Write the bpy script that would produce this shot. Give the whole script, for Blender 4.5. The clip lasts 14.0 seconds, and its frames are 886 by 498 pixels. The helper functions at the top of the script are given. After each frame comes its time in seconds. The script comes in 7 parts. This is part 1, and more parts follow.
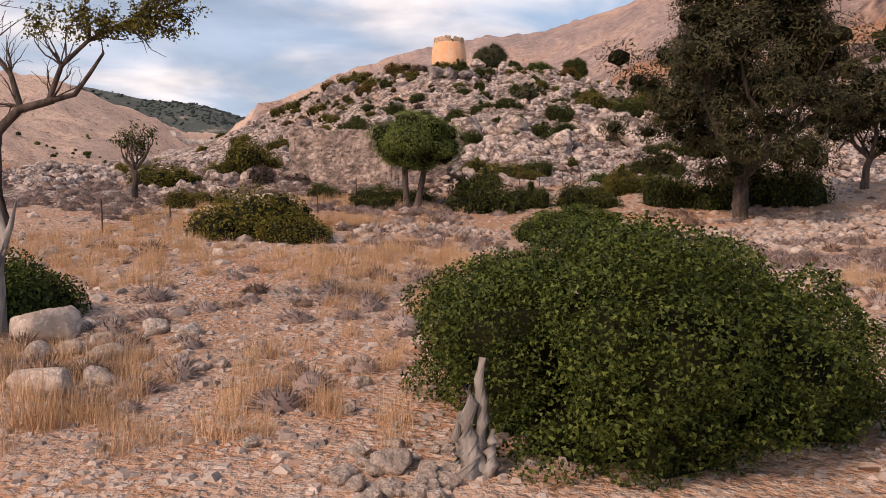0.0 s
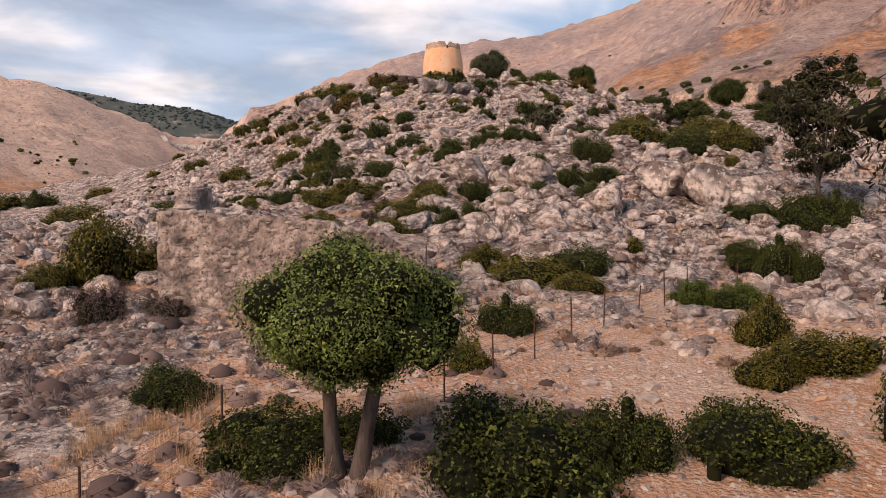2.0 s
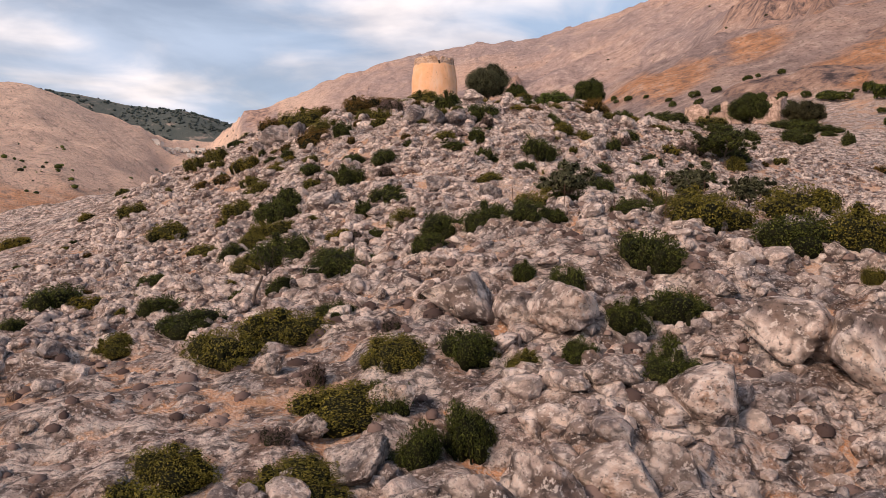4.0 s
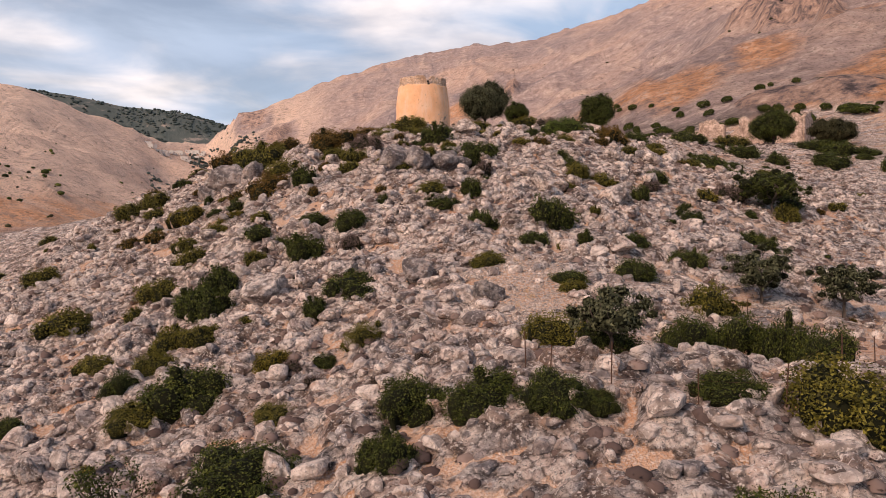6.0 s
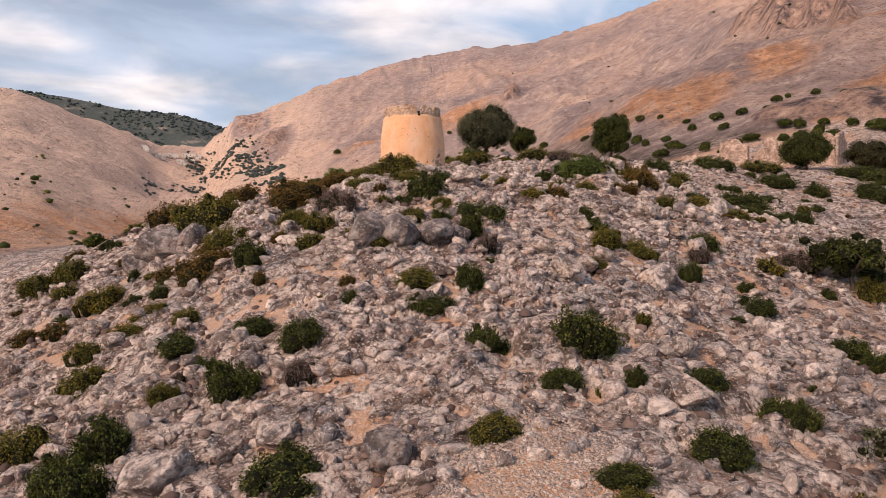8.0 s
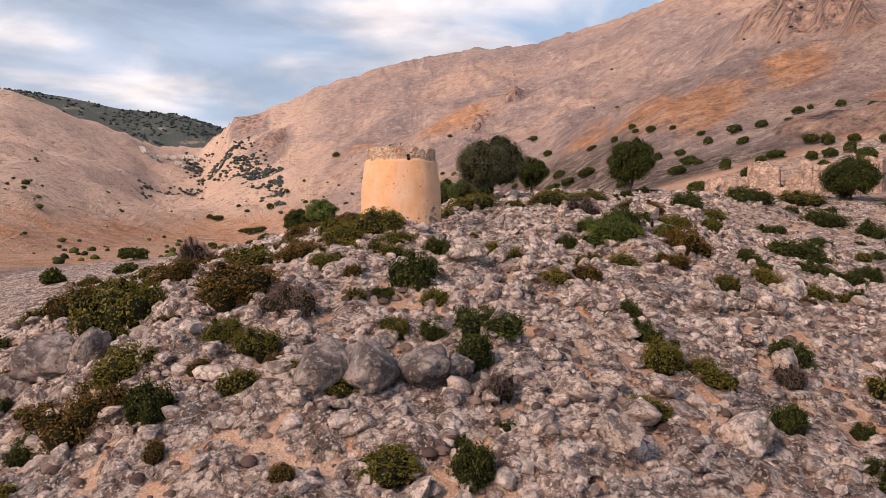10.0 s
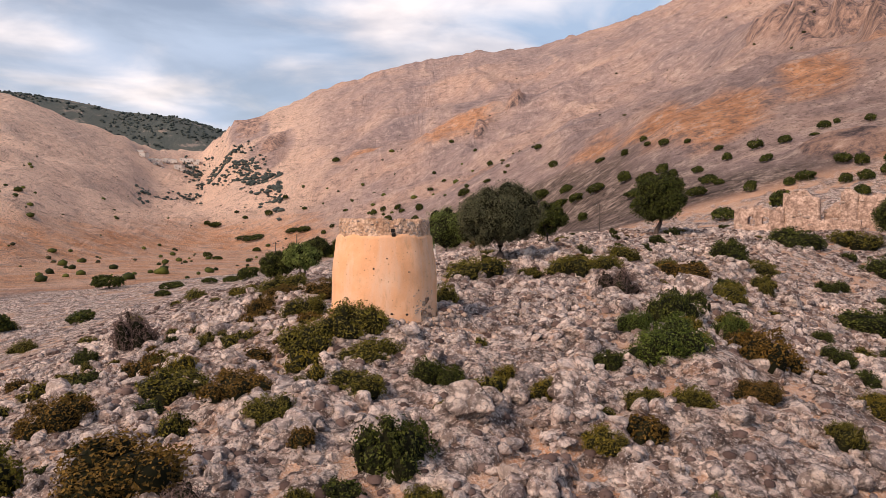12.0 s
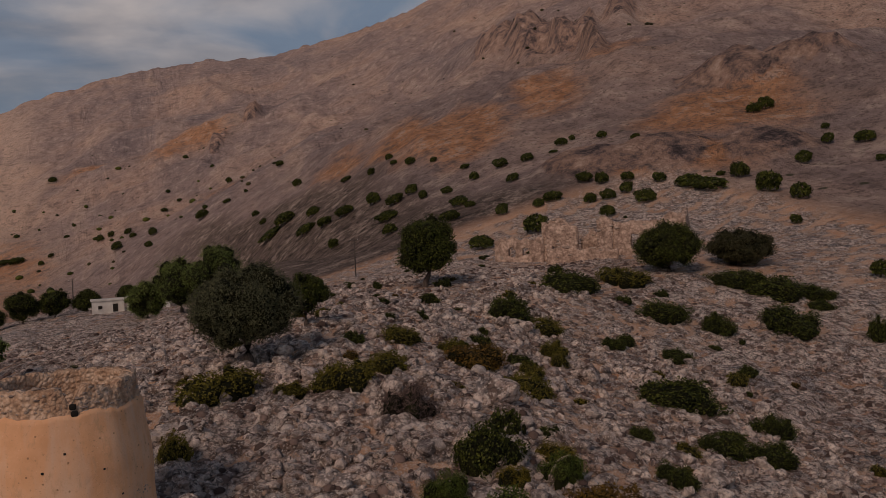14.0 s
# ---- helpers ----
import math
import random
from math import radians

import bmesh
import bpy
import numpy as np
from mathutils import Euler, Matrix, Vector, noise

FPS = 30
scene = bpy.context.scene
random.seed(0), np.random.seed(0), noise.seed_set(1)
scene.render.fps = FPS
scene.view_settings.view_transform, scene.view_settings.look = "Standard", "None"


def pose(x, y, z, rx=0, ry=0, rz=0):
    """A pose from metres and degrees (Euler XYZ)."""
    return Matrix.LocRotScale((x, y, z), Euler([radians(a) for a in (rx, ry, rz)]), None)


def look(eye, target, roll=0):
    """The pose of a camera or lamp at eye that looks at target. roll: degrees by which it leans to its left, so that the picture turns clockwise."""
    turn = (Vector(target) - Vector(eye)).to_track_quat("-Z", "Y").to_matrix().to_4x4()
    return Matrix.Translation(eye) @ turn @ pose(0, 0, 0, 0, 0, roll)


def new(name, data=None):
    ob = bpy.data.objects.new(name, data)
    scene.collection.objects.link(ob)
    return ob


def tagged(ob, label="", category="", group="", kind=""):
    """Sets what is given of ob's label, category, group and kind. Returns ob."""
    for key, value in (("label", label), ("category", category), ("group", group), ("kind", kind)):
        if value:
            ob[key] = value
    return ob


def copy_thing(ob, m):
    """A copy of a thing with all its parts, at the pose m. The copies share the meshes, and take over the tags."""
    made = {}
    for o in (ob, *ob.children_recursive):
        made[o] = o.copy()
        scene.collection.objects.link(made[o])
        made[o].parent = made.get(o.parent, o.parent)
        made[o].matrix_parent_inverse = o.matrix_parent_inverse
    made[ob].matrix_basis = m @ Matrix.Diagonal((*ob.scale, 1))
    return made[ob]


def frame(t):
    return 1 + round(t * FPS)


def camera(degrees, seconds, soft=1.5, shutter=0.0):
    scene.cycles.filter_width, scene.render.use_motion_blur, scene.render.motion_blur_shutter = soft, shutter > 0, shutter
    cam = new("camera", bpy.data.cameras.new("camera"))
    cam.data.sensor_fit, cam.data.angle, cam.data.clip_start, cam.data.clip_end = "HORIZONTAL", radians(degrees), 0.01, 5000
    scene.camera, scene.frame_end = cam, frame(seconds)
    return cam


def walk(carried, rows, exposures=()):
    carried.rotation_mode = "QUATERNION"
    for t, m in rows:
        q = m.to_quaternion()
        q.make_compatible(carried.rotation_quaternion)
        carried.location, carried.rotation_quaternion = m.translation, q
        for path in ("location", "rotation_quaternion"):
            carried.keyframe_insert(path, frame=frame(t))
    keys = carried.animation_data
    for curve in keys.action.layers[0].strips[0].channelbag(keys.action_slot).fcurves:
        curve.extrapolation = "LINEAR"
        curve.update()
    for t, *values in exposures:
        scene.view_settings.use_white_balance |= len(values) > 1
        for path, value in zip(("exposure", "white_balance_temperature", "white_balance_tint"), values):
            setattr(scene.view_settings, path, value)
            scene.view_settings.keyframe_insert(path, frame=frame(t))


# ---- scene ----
cam = camera(56.6, 14.0, soft=0.6)
METRES, EYE, TILT, LEAN, TURN = 125.0, 3.0, -2.0, 0.0, 0.0
ROWS = [
    (0.0, 0.0, 0.0, 0.0, -0.0, 0.0, -0.0),
    (0.5, 0.0002, 0.0371, 0.0079, -0.09, 0.06, 0.0),
    (1.0, 0.0006, 0.0749, 0.0178, -0.18, 0.12, 0.0),
    (1.5, 0.0013, 0.1134, 0.0294, -0.26, 0.18, 0.05),
    (2.0, 0.0022, 0.1514, 0.0416, -0.34, 0.25, 0.07),
    (2.5, 0.0033, 0.1886, 0.0541, -0.44, 0.29, 0.05),
    (3.0, 0.0048, 0.2251, 0.0667, -0.52, 0.33, 0.05),
    (3.5, 0.0066, 0.2607, 0.0795, -0.57, 0.37, 0.03),
    (4.0, 0.0086, 0.2955, 0.0924, -0.61, 0.38, 0.02),
    (6.5, 0.0187, 0.4599, 0.155, -0.86, 0.44, -0.03),
    (7.0, 0.0201, 0.4922, 0.1677, -0.88, 0.46, -0.05),
    (7.5, 0.0216, 0.5247, 0.1803, -0.88, 0.5, -0.05),
    (8.0, 0.0233, 0.5574, 0.1925, -0.89, 0.54, -0.07),
    (10.5, 0.0295, 0.72, 0.2555, -0.83, 0.54, -0.26),
    (11.0, 0.0306, 0.7522, 0.2681, -0.79, 0.57, -0.27),
    (11.5, 0.0316, 0.7843, 0.2808, -0.77, 0.62, -0.27),
    (12.0, 0.0326, 0.8161, 0.2932, -0.74, 0.66, -0.28),
    (12.5, 0.0337, 0.8474, 0.3058, -1.43, 0.7, 0.03),
    (13.0, 0.0357, 0.878, 0.3181, -6.23, 0.76, 1.19),
    (13.5, 0.0389, 0.9079, 0.3303, -12.15, 0.78, 2.53),
    (14.0, 0.044, 0.9371, 0.3427, -18.2, 0.75, 3.5),
]
EXPOSURE, KELVIN, TINT = -0.66, 6950, 21
# the film fades towards black at its very end
FADE = [(0.0, 0.0), (13.4, 0.0), (13.6, -0.2), (13.8, -0.85), (14.0, -1.6)]
walk(cam, [(t, pose(0, 0, EYE, TILT, LEAN, TURN) @ pose(METRES * x, METRES * y, METRES * z, 90 + pitch, roll, yaw)) for t, x, y, z, yaw, pitch, roll in ROWS],
     exposures=[(t, EXPOSURE + s, KELVIN, TINT) for t, s in FADE])

# ---------------------------------------------------------------- world and sun
SUN_AZIMUTH, SUN_ELEVATION = 222.0, 37.0   # compass degrees from +y, clockwise
world = bpy.data.worlds.new("world")
scene.world = world
world.use_nodes = True
wn, wl = world.node_tree.nodes, world.node_tree.links
wn.clear()
sky = wn.new("ShaderNodeTexSky")
sky.sky_type, sky.sun_disc = "NISHITA", False
sky.sun_elevation, sky.sun_rotation = radians(SUN_ELEVATION), radians(SUN_AZIMUTH)
sky.air_density, sky.dust_density, sky.ozone_density = 1.0, 1.5, 1.0
coord = wn.new("ShaderNodeTexCoord")
split = wn.new("ShaderNodeSeparateXYZ")
wl.new(coord.outputs["Generated"], split.inputs[0])


def wmath(op, a, b):
    n = wn.new("ShaderNodeMath")
    n.operation = op
    for i, v in enumerate((a, b)):
        if isinstance(v, (int, float)):
            n.inputs[i].default_value = v
        else:
            wl.new(v, n.inputs[i])
    return n.outputs[0]


# a layer of broken cloud, flattened by its height above the ground
rise = wmath("ADD", wmath("MAXIMUM", split.outputs[2], 0.0), 0.12)
flat = wn.new("ShaderNodeCombineXYZ")
wl.new(wmath("DIVIDE", split.outputs[0], rise), flat.inputs[0])
wl.new(wmath("DIVIDE", split.outputs[1], rise), flat.inputs[1])
cloud_mask = []
for scale, detail, lo, hi, off in ((1.35, 7.0, 0.36, 0.66, 3.1), (1.5, 6.0, 0.38, 0.70, 9.7)):
    mapping = wn.new("ShaderNodeMapping")
    mapping.inputs["Location"].default_value = (off, off * 0.7, 0)
    mapping.inputs["Scale"].default_value = (1.0, 0.8, 1.0)
    wl.new(flat.outputs[0], mapping.inputs[0])
    tex = wn.new("ShaderNodeTexNoise")
    tex.inputs["Scale"].default_value, tex.inputs["Detail"].default_value, tex.inputs["Roughness"].default_value = scale, detail, 0.5
    tex.inputs["Distortion"].default_value = 0.4
    wl.new(mapping.outputs[0], tex.inputs["Vector"])
    band = wn.new("ShaderNodeMapRange")
    band.interpolation_type = "SMOOTHSTEP"
    band.inputs[1].default_value, band.inputs[2].default_value = lo, hi
    wl.new(tex.outputs[0], band.inputs[0])
    cloud_mask.append(band.outputs[0])
cloud = wn.new("ShaderNodeMix")
cloud.data_type = "RGBA"
cloud.inputs["A"].default_value = (4.4, 6.4, 8.7, 1)
cloud.inputs["B"].default_value = (13.2, 12.8, 12.3, 1)
wl.new(wmath("ADD", wmath("MULTIPLY", cloud_mask[1], 0.90), wmath("MULTIPLY", split.outputs[0], -0.42)), cloud.inputs["Factor"])
cover = wn.new("ShaderNodeMix")
cover.data_type = "RGBA"
# the cloud thins out in the unseen sky overhead, to cut the fill light
overhead = wn.new("ShaderNodeMapRange")
overhead.interpolation_type = "SMOOTHSTEP"
overhead.inputs[1].default_value, overhead.inputs[2].default_value, overhead.inputs[3].default_value, overhead.inputs[4].default_value = 0.36, 0.85, 1.0, 0.15
wl.new(split.outputs[2], overhead.inputs[0])
wl.new(wmath("MULTIPLY", wmath("ADD", wmath("MULTIPLY", cloud_mask[0], 0.55), 0.42), overhead.outputs[0]), cover.inputs["Factor"])
wl.new(sky.outputs[0], cover.inputs["A"])
wl.new(cloud.outputs["Result"], cover.inputs["B"])
back = wn.new("ShaderNodeBackground")
back.inputs["Strength"].default_value = 0.15
wl.new(cover.outputs["Result"], back.inputs["Color"])
wout = wn.new("ShaderNodeOutputWorld")
wl.new(back.outputs[0], wout.inputs[0])

sun = new("sun", bpy.data.lights.new("sun", "SUN"))
sun.data.energy, sun.data.angle, sun.data.color = 4.6, radians(12.0), (1.0, 0.79, 0.62)
az, el = radians(SUN_AZIMUTH), radians(SUN_ELEVATION)
sun.matrix_world = look((0, 0, 0), (-math.sin(az) * math.cos(el), -math.cos(az) * math.cos(el), -math.sin(el)))

# ---------------------------------------------------------------- materials


class Mat:
    """A node material with short calls for what the surfaces here need."""

    def __init__(self, name, rough=0.9, spec=0.25):
        self.m = bpy.data.materials.new(name)
        self.m.use_nodes = True
        self.n, self.l = self.m.node_tree.nodes, self.m.node_tree.links
        self.bsdf = next(n for n in self.n if n.type == "BSDF_PRINCIPLED")
        self.bsdf.inputs["Roughness"].default_value = rough
        self.bsdf.inputs["Specular IOR Level"].default_value = spec
        self.co = self.n.new("ShaderNodeTexCoord").outputs["Object"]

    def put(self, value, socket):
        if isinstance(value, (int, float)):
            socket.default_value = value
        elif isinstance(value, tuple):
            socket.default_value = (*value, 1) if len(value) == 3 and socket.type == "RGBA" else value
        else:
            self.l.new(value, socket)

    def noise(self, scale, detail=3.0, rough=0.55, stretch=None, distort=0.0):
        t = self.n.new("ShaderNodeTexNoise")
        t.inputs["Scale"].default_value, t.inputs["Detail"].default_value, t.inputs["Roughness"].default_value = scale, detail, rough
        t.inputs["Distortion"].default_value = distort
        src = self.co
        if stretch:
            mp = self.n.new("ShaderNodeMapping")
            mp.inputs["Scale"].default_value = stretch
            self.l.new(self.co, mp.inputs[0])
            src = mp.outputs[0]
        self.l.new(src, t.inputs["Vector"])
        return t.outputs[0]

    def voronoi(self, scale, out="Distance", feature="F1", stretch=None):
        t = self.n.new("ShaderNodeTexVoronoi")
        t.feature = feature
        t.inputs["Scale"].default_value = scale
        src = self.co
        if stretch:
            mp = self.n.new("ShaderNodeMapping")
            mp.inputs["Scale"].default_value = stretch
            self.l.new(self.co, mp.inputs[0])
            src = mp.outputs[0]
        self.l.new(src, t.inputs["Vector"])
        return t.outputs[out]

    def tint_noise(self, scale):
        t = self.n.new("ShaderNodeTexNoise")
        t.inputs["Scale"].default_value, t.inputs["Detail"].default_value = scale, 4.0
        self.l.new(self.co, t.inputs["Vector"])
        return t.outputs["Color"]

    def edges(self, where, scale):
        t = self.n.new("ShaderNodeTexVoronoi")
        t.feature = "DISTANCE_TO_EDGE"
        t.inputs["Scale"].default_value = scale
        self.l.new(where, t.inputs["Vector"])
        return t.outputs["Distance"]

    def cells(self, where, scale):
        t = self.n.new("ShaderNodeTexVoronoi")
        t.inputs["Scale"].default_value = scale
        self.l.new(where, t.inputs["Vector"])
        return t.outputs["Distance"]

    def ramp(self, value, *stops):
        r = self.n.new("ShaderNodeValToRGB")
        e = r.color_ramp.elements
        while len(e) < len(stops):
            e.new(0.5)
        for k, (p, c) in zip(e, stops):
            k.position, k.color = p, ((*c, 1) if isinstance(c, tuple) else (c, c, c, 1))
        self.put(value, r.inputs[0])
        return r.outputs[0]

    def mix(self, fac, a, b, blend="MIX"):
        x = self.n.new("ShaderNodeMix")
        x.data_type, x.blend_type = "RGBA", blend
        for v, k in ((fac, "Factor"), (a, "A"), (b, "B")):
            sock = next(s for s in x.inputs if s.name == k and (s.type == "RGBA" or k == "Factor" and s.type == "VALUE"))
            self.put(v, sock)
        return next(s for s in x.outputs if s.type == "RGBA")

    def math(self, op, a, b=0.0, clamp=False):
        x = self.n.new("ShaderNodeMath")
        x.operation, x.use_clamp = op, clamp
        self.put(a, x.inputs[0])
        self.put(b, x.inputs[1])
        return x.outputs[0]

    def attr(self, name):
        a = self.n.new("ShaderNodeAttribute")
        a.attribute_name = name
        s = self.n.new("ShaderNodeSeparateColor")
        self.l.new(a.outputs["Color"], s.inputs[0])
        return [*s.outputs, a.outputs["Alpha"]]

    def island(self):
        return self.n.new("ShaderNodeNewGeometry").outputs["Random Per Island"]

    def random(self):
        return self.n.new("ShaderNodeObjectInfo").outputs["Random"]

    def done(self, colour, height=None, strength=0.5, distance=0.05, rough=None):
        self.put(colour, self.bsdf.inputs["Base Color"])
        if rough is not None:
            self.put(rough, self.bsdf.inputs["Roughness"])
        if height is not None:
            b = self.n.new("ShaderNodeBump")
            b.inputs["Strength"].default_value, b.inputs["Distance"].default_value = strength, distance
            self.l.new(height, b.inputs["Height"])
            self.l.new(b.outputs[0], self.bsdf.inputs["Normal"])
        return self.m


def limestone(k):
    """Weathered limestone: pinkish white and grey masses, with shade painted dark in pits and joints. Returns colour
    and height.
    """
    warp = k.mix(0.30, k.co, k.tint_noise(1.1), "ADD")
    pale = k.ramp(k.noise(0.9, 6, 0.7), (0.36, (0.36, 0.26, 0.222)), (0.45, (0.65, 0.505, 0.435)), (0.55, (0.92, 0.775, 0.68)))
    grey = k.ramp(k.noise(1.1, 6, 0.7), (0.37, (0.12, 0.11, 0.112)), (0.50, (0.30, 0.268, 0.265)), (0.62, (0.56, 0.50, 0.475)))
    c = k.mix(k.ramp(k.noise(0.33, 5, 0.65), (0.38, 0.0), (0.49, 1.0)), grey, pale)
    c = k.mix(k.ramp(k.noise(0.6, 5, 0.7), (0.55, 0.0), (0.64, 0.65)), c, (0.52, 0.29, 0.175))
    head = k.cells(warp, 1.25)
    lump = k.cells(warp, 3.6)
    # dark brown between the rock heads: painted shade of the joints
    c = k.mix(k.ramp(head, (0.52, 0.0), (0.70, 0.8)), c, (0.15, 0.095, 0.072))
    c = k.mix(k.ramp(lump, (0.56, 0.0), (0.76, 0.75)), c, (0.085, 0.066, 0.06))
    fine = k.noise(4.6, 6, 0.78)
    # low spots of the fine relief painted dark, as shade in pits
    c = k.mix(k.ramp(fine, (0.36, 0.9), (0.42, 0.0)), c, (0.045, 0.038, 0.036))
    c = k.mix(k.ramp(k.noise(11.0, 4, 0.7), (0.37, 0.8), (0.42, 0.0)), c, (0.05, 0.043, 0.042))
    c = k.mix(k.ramp(k.noise(7.0, 4, 0.7), (0.55, 0.0), (0.61, 0.75)), c, (0.92, 0.83, 0.76))
    h = k.math("ADD", fine, k.math("MULTIPLY", k.noise(1.7, 5, 0.65), 1.4))
    h = k.math("SUBTRACT", h, k.math("MULTIPLY", head, 1.5))
    h = k.math("SUBTRACT", h, k.math("MULTIPLY", lump, 0.6))
    return c, h


def foliage(name, dark, mid, light, rough=0.6):
    k = Mat(name, rough, 0.12)
    c = k.ramp(k.island(), (0.0, dark), (0.5, mid), (1.0, light))
    c = k.mix(k.ramp(k.noise(1.1, 3), (0.4, 0.0), (0.7, 0.5)), c, dark)
    c = k.mix(k.math("MULTIPLY", k.random(), 0.35), c, mid)
    return k.done(c)


M_GREEN = foliage("mastic_leaves", (0.009, 0.013, 0.004), (0.042, 0.054, 0.010), (0.145, 0.16, 0.032))
M_NEAR = foliage("lentisk_leaves", (0.014, 0.024, 0.005), (0.066, 0.098, 0.016), (0.19, 0.235, 0.045))
M_OLIVE = foliage("olive_scrub_leaves", (0.026, 0.024, 0.005), (0.115, 0.103, 0.016), (0.26, 0.22, 0.042))
M_YELLOW = foliage("yellowing_leaves", (0.048, 0.040, 0.006), (0.155, 0.125, 0.016), (0.31, 0.235, 0.036))
M_BROWN = foliage("browned_leaves", (0.036, 0.023, 0.006), (0.125, 0.074, 0.015), (0.25, 0.145, 0.032))
M_DRY = foliage("dry_twigs", (0.055, 0.038, 0.034), (0.15, 0.105, 0.092), (0.28, 0.205, 0.175), 0.9)
M_TREE = foliage("dark_tree_leaves", (0.020, 0.020, 0.010), (0.054, 0.052, 0.024), (0.12, 0.105, 0.048))
M_SILVER = foliage("olive_tree_leaves", (0.026, 0.030, 0.016), (0.085, 0.090, 0.047), (0.18, 0.18, 0.10))
M_MAUVE = foliage("spiny_cushion_twigs", (0.12, 0.088, 0.080), (0.27, 0.205, 0.182), (0.46, 0.365, 0.32), 0.9)
M_UMBER = foliage("brown_cushion_twigs", (0.085, 0.055, 0.042), (0.21, 0.14, 0.105), (0.36, 0.25, 0.185), 0.9)
M_FRESH = foliage("carob_leaves", (0.040, 0.062, 0.014), (0.125, 0.17, 0.038), (0.27, 0.32, 0.09))
M_GRASS = foliage("dry_grass", (0.38, 0.225, 0.115), (0.62, 0.40, 0.23), (0.80, 0.59, 0.39), 0.8)
# bluish and lightened: distance haze put into the needles' colour
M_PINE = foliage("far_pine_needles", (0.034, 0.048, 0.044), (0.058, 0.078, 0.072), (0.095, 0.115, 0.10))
# near-black: the shade deep inside bushes and crowns, put into a core's colour
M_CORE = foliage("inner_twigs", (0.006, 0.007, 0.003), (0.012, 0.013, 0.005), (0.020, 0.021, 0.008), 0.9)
M_LENTISK = foliage("dark_lentisk_leaves", (0.011, 0.018, 0.005), (0.050, 0.072, 0.013), (0.155, 0.185, 0.038))


def make_bark(name, a, b):
    k = Mat(name, 0.95, 0.15)
    h = k.noise(9.0, 4, 0.6, (1, 1, 0.18))
    return k.done(k.ramp(h, (0.35, a), (0.65, b)), h, 0.8, 0.03)


M_BARK = make_bark("dark_bark", (0.045, 0.036, 0.030), (0.13, 0.10, 0.085))
M_DEAD = make_bark("silvered_dead_wood", (0.16, 0.14, 0.125), (0.36, 0.33, 0.30))

k = Mat("grey_boulder", 0.92, 0.2)
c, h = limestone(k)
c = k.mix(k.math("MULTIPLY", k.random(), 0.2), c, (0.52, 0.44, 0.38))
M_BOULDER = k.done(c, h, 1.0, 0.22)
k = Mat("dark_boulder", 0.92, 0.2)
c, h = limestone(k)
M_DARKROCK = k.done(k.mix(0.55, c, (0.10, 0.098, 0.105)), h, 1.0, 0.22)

k = Mat("loose_stone", 0.92, 0.2)
c = k.ramp(k.island(), (0.0, (0.20, 0.165, 0.145)), (0.35, (0.44, 0.355, 0.30)), (0.7, (0.64, 0.535, 0.46)), (1.0, (0.50, 0.31, 0.20)))
c = k.mix(k.ramp(k.noise(6.0, 4), (0.4, 0.5), (0.65, 0.0)), c, (0.20, 0.175, 0.165))
M_STONE = k.done(c, k.noise(18.0, 4), 0.6, 0.03)

k = Mat("hillside_rubble", 0.93, 0.2)
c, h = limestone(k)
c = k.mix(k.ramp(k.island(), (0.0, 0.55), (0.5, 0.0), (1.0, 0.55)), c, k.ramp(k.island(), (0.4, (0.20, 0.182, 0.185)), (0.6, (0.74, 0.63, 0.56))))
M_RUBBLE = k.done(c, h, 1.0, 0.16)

k = Mat("wall_stone", 0.93, 0.2)
c = k.ramp(k.random(), (0.0, (0.27, 0.215, 0.19)), (0.5, (0.45, 0.36, 0.30)), (1.0, (0.57, 0.45, 0.365)))
c = k.mix(k.ramp(k.noise(5.0, 4), (0.4, 0.6), (0.65, 0.0)), c, (0.22, 0.18, 0.155))
M_WALLSTONE = k.done(c, k.noise(14.0, 4), 0.7, 0.03)

k = Mat("old_mortar", 0.95, 0.15)
c = k.ramp(k.noise(1.4, 5, 0.65), (0.37, (0.15, 0.12, 0.11)), (0.48, (0.37, 0.285, 0.24)), (0.62, (0.58, 0.465, 0.40)))
c = k.mix(k.ramp(k.noise(1.0, 4, 0.6, (1.6, 1.6, 0.3)), (0.52, 0.0), (0.68, 0.6)), c, (0.20, 0.17, 0.155))
c = k.mix(k.ramp(k.voronoi(4.5), (0.50, 0.0), (0.70, 0.4)), c, (0.21, 0.15, 0.12))
c = k.mix(k.ramp(k.noise(9.0, 5, 0.7), (0.40, 0.8), (0.47, 0.0)), c, (0.09, 0.075, 0.068))
M_MORTAR = k.done(c, k.math("SUBTRACT", k.noise(5.0, 5, 0.65), k.voronoi(3.2)), 1.0, 0.14)

k = Mat("ochre_rubble_masonry", 0.95, 0.15)
c = k.ramp(k.noise(1.6, 5, 0.7), (0.36, (0.38, 0.235, 0.155)), (0.47, (0.62, 0.41, 0.28)), (0.62, (0.80, 0.60, 0.455)))
c = k.mix(k.ramp(k.voronoi(6.0), (0.45, 0.0), (0.70, 0.4)), c, (0.27, 0.17, 0.11))
M_OCHRE = k.done(c, k.math("SUBTRACT", k.noise(5.0, 5, 0.65), k.voronoi(6.0)), 1.0, 0.12)

k = Mat("pink_rubble_masonry", 0.95, 0.15)
c = k.ramp(k.noise(0.9, 6, 0.72), (0.37, (0.24, 0.165, 0.13)), (0.47, (0.47, 0.335, 0.265)), (0.62, (0.70, 0.53, 0.43)))
c = k.mix(k.ramp(k.voronoi(2.6), (0.45, 0.0), (0.70, 0.5)), c, (0.22, 0.15, 0.115))
M_CHURCH = k.done(c, k.math("SUBTRACT", k.noise(4.0, 5, 0.65), k.voronoi(2.6)), 1.0, 0.14)

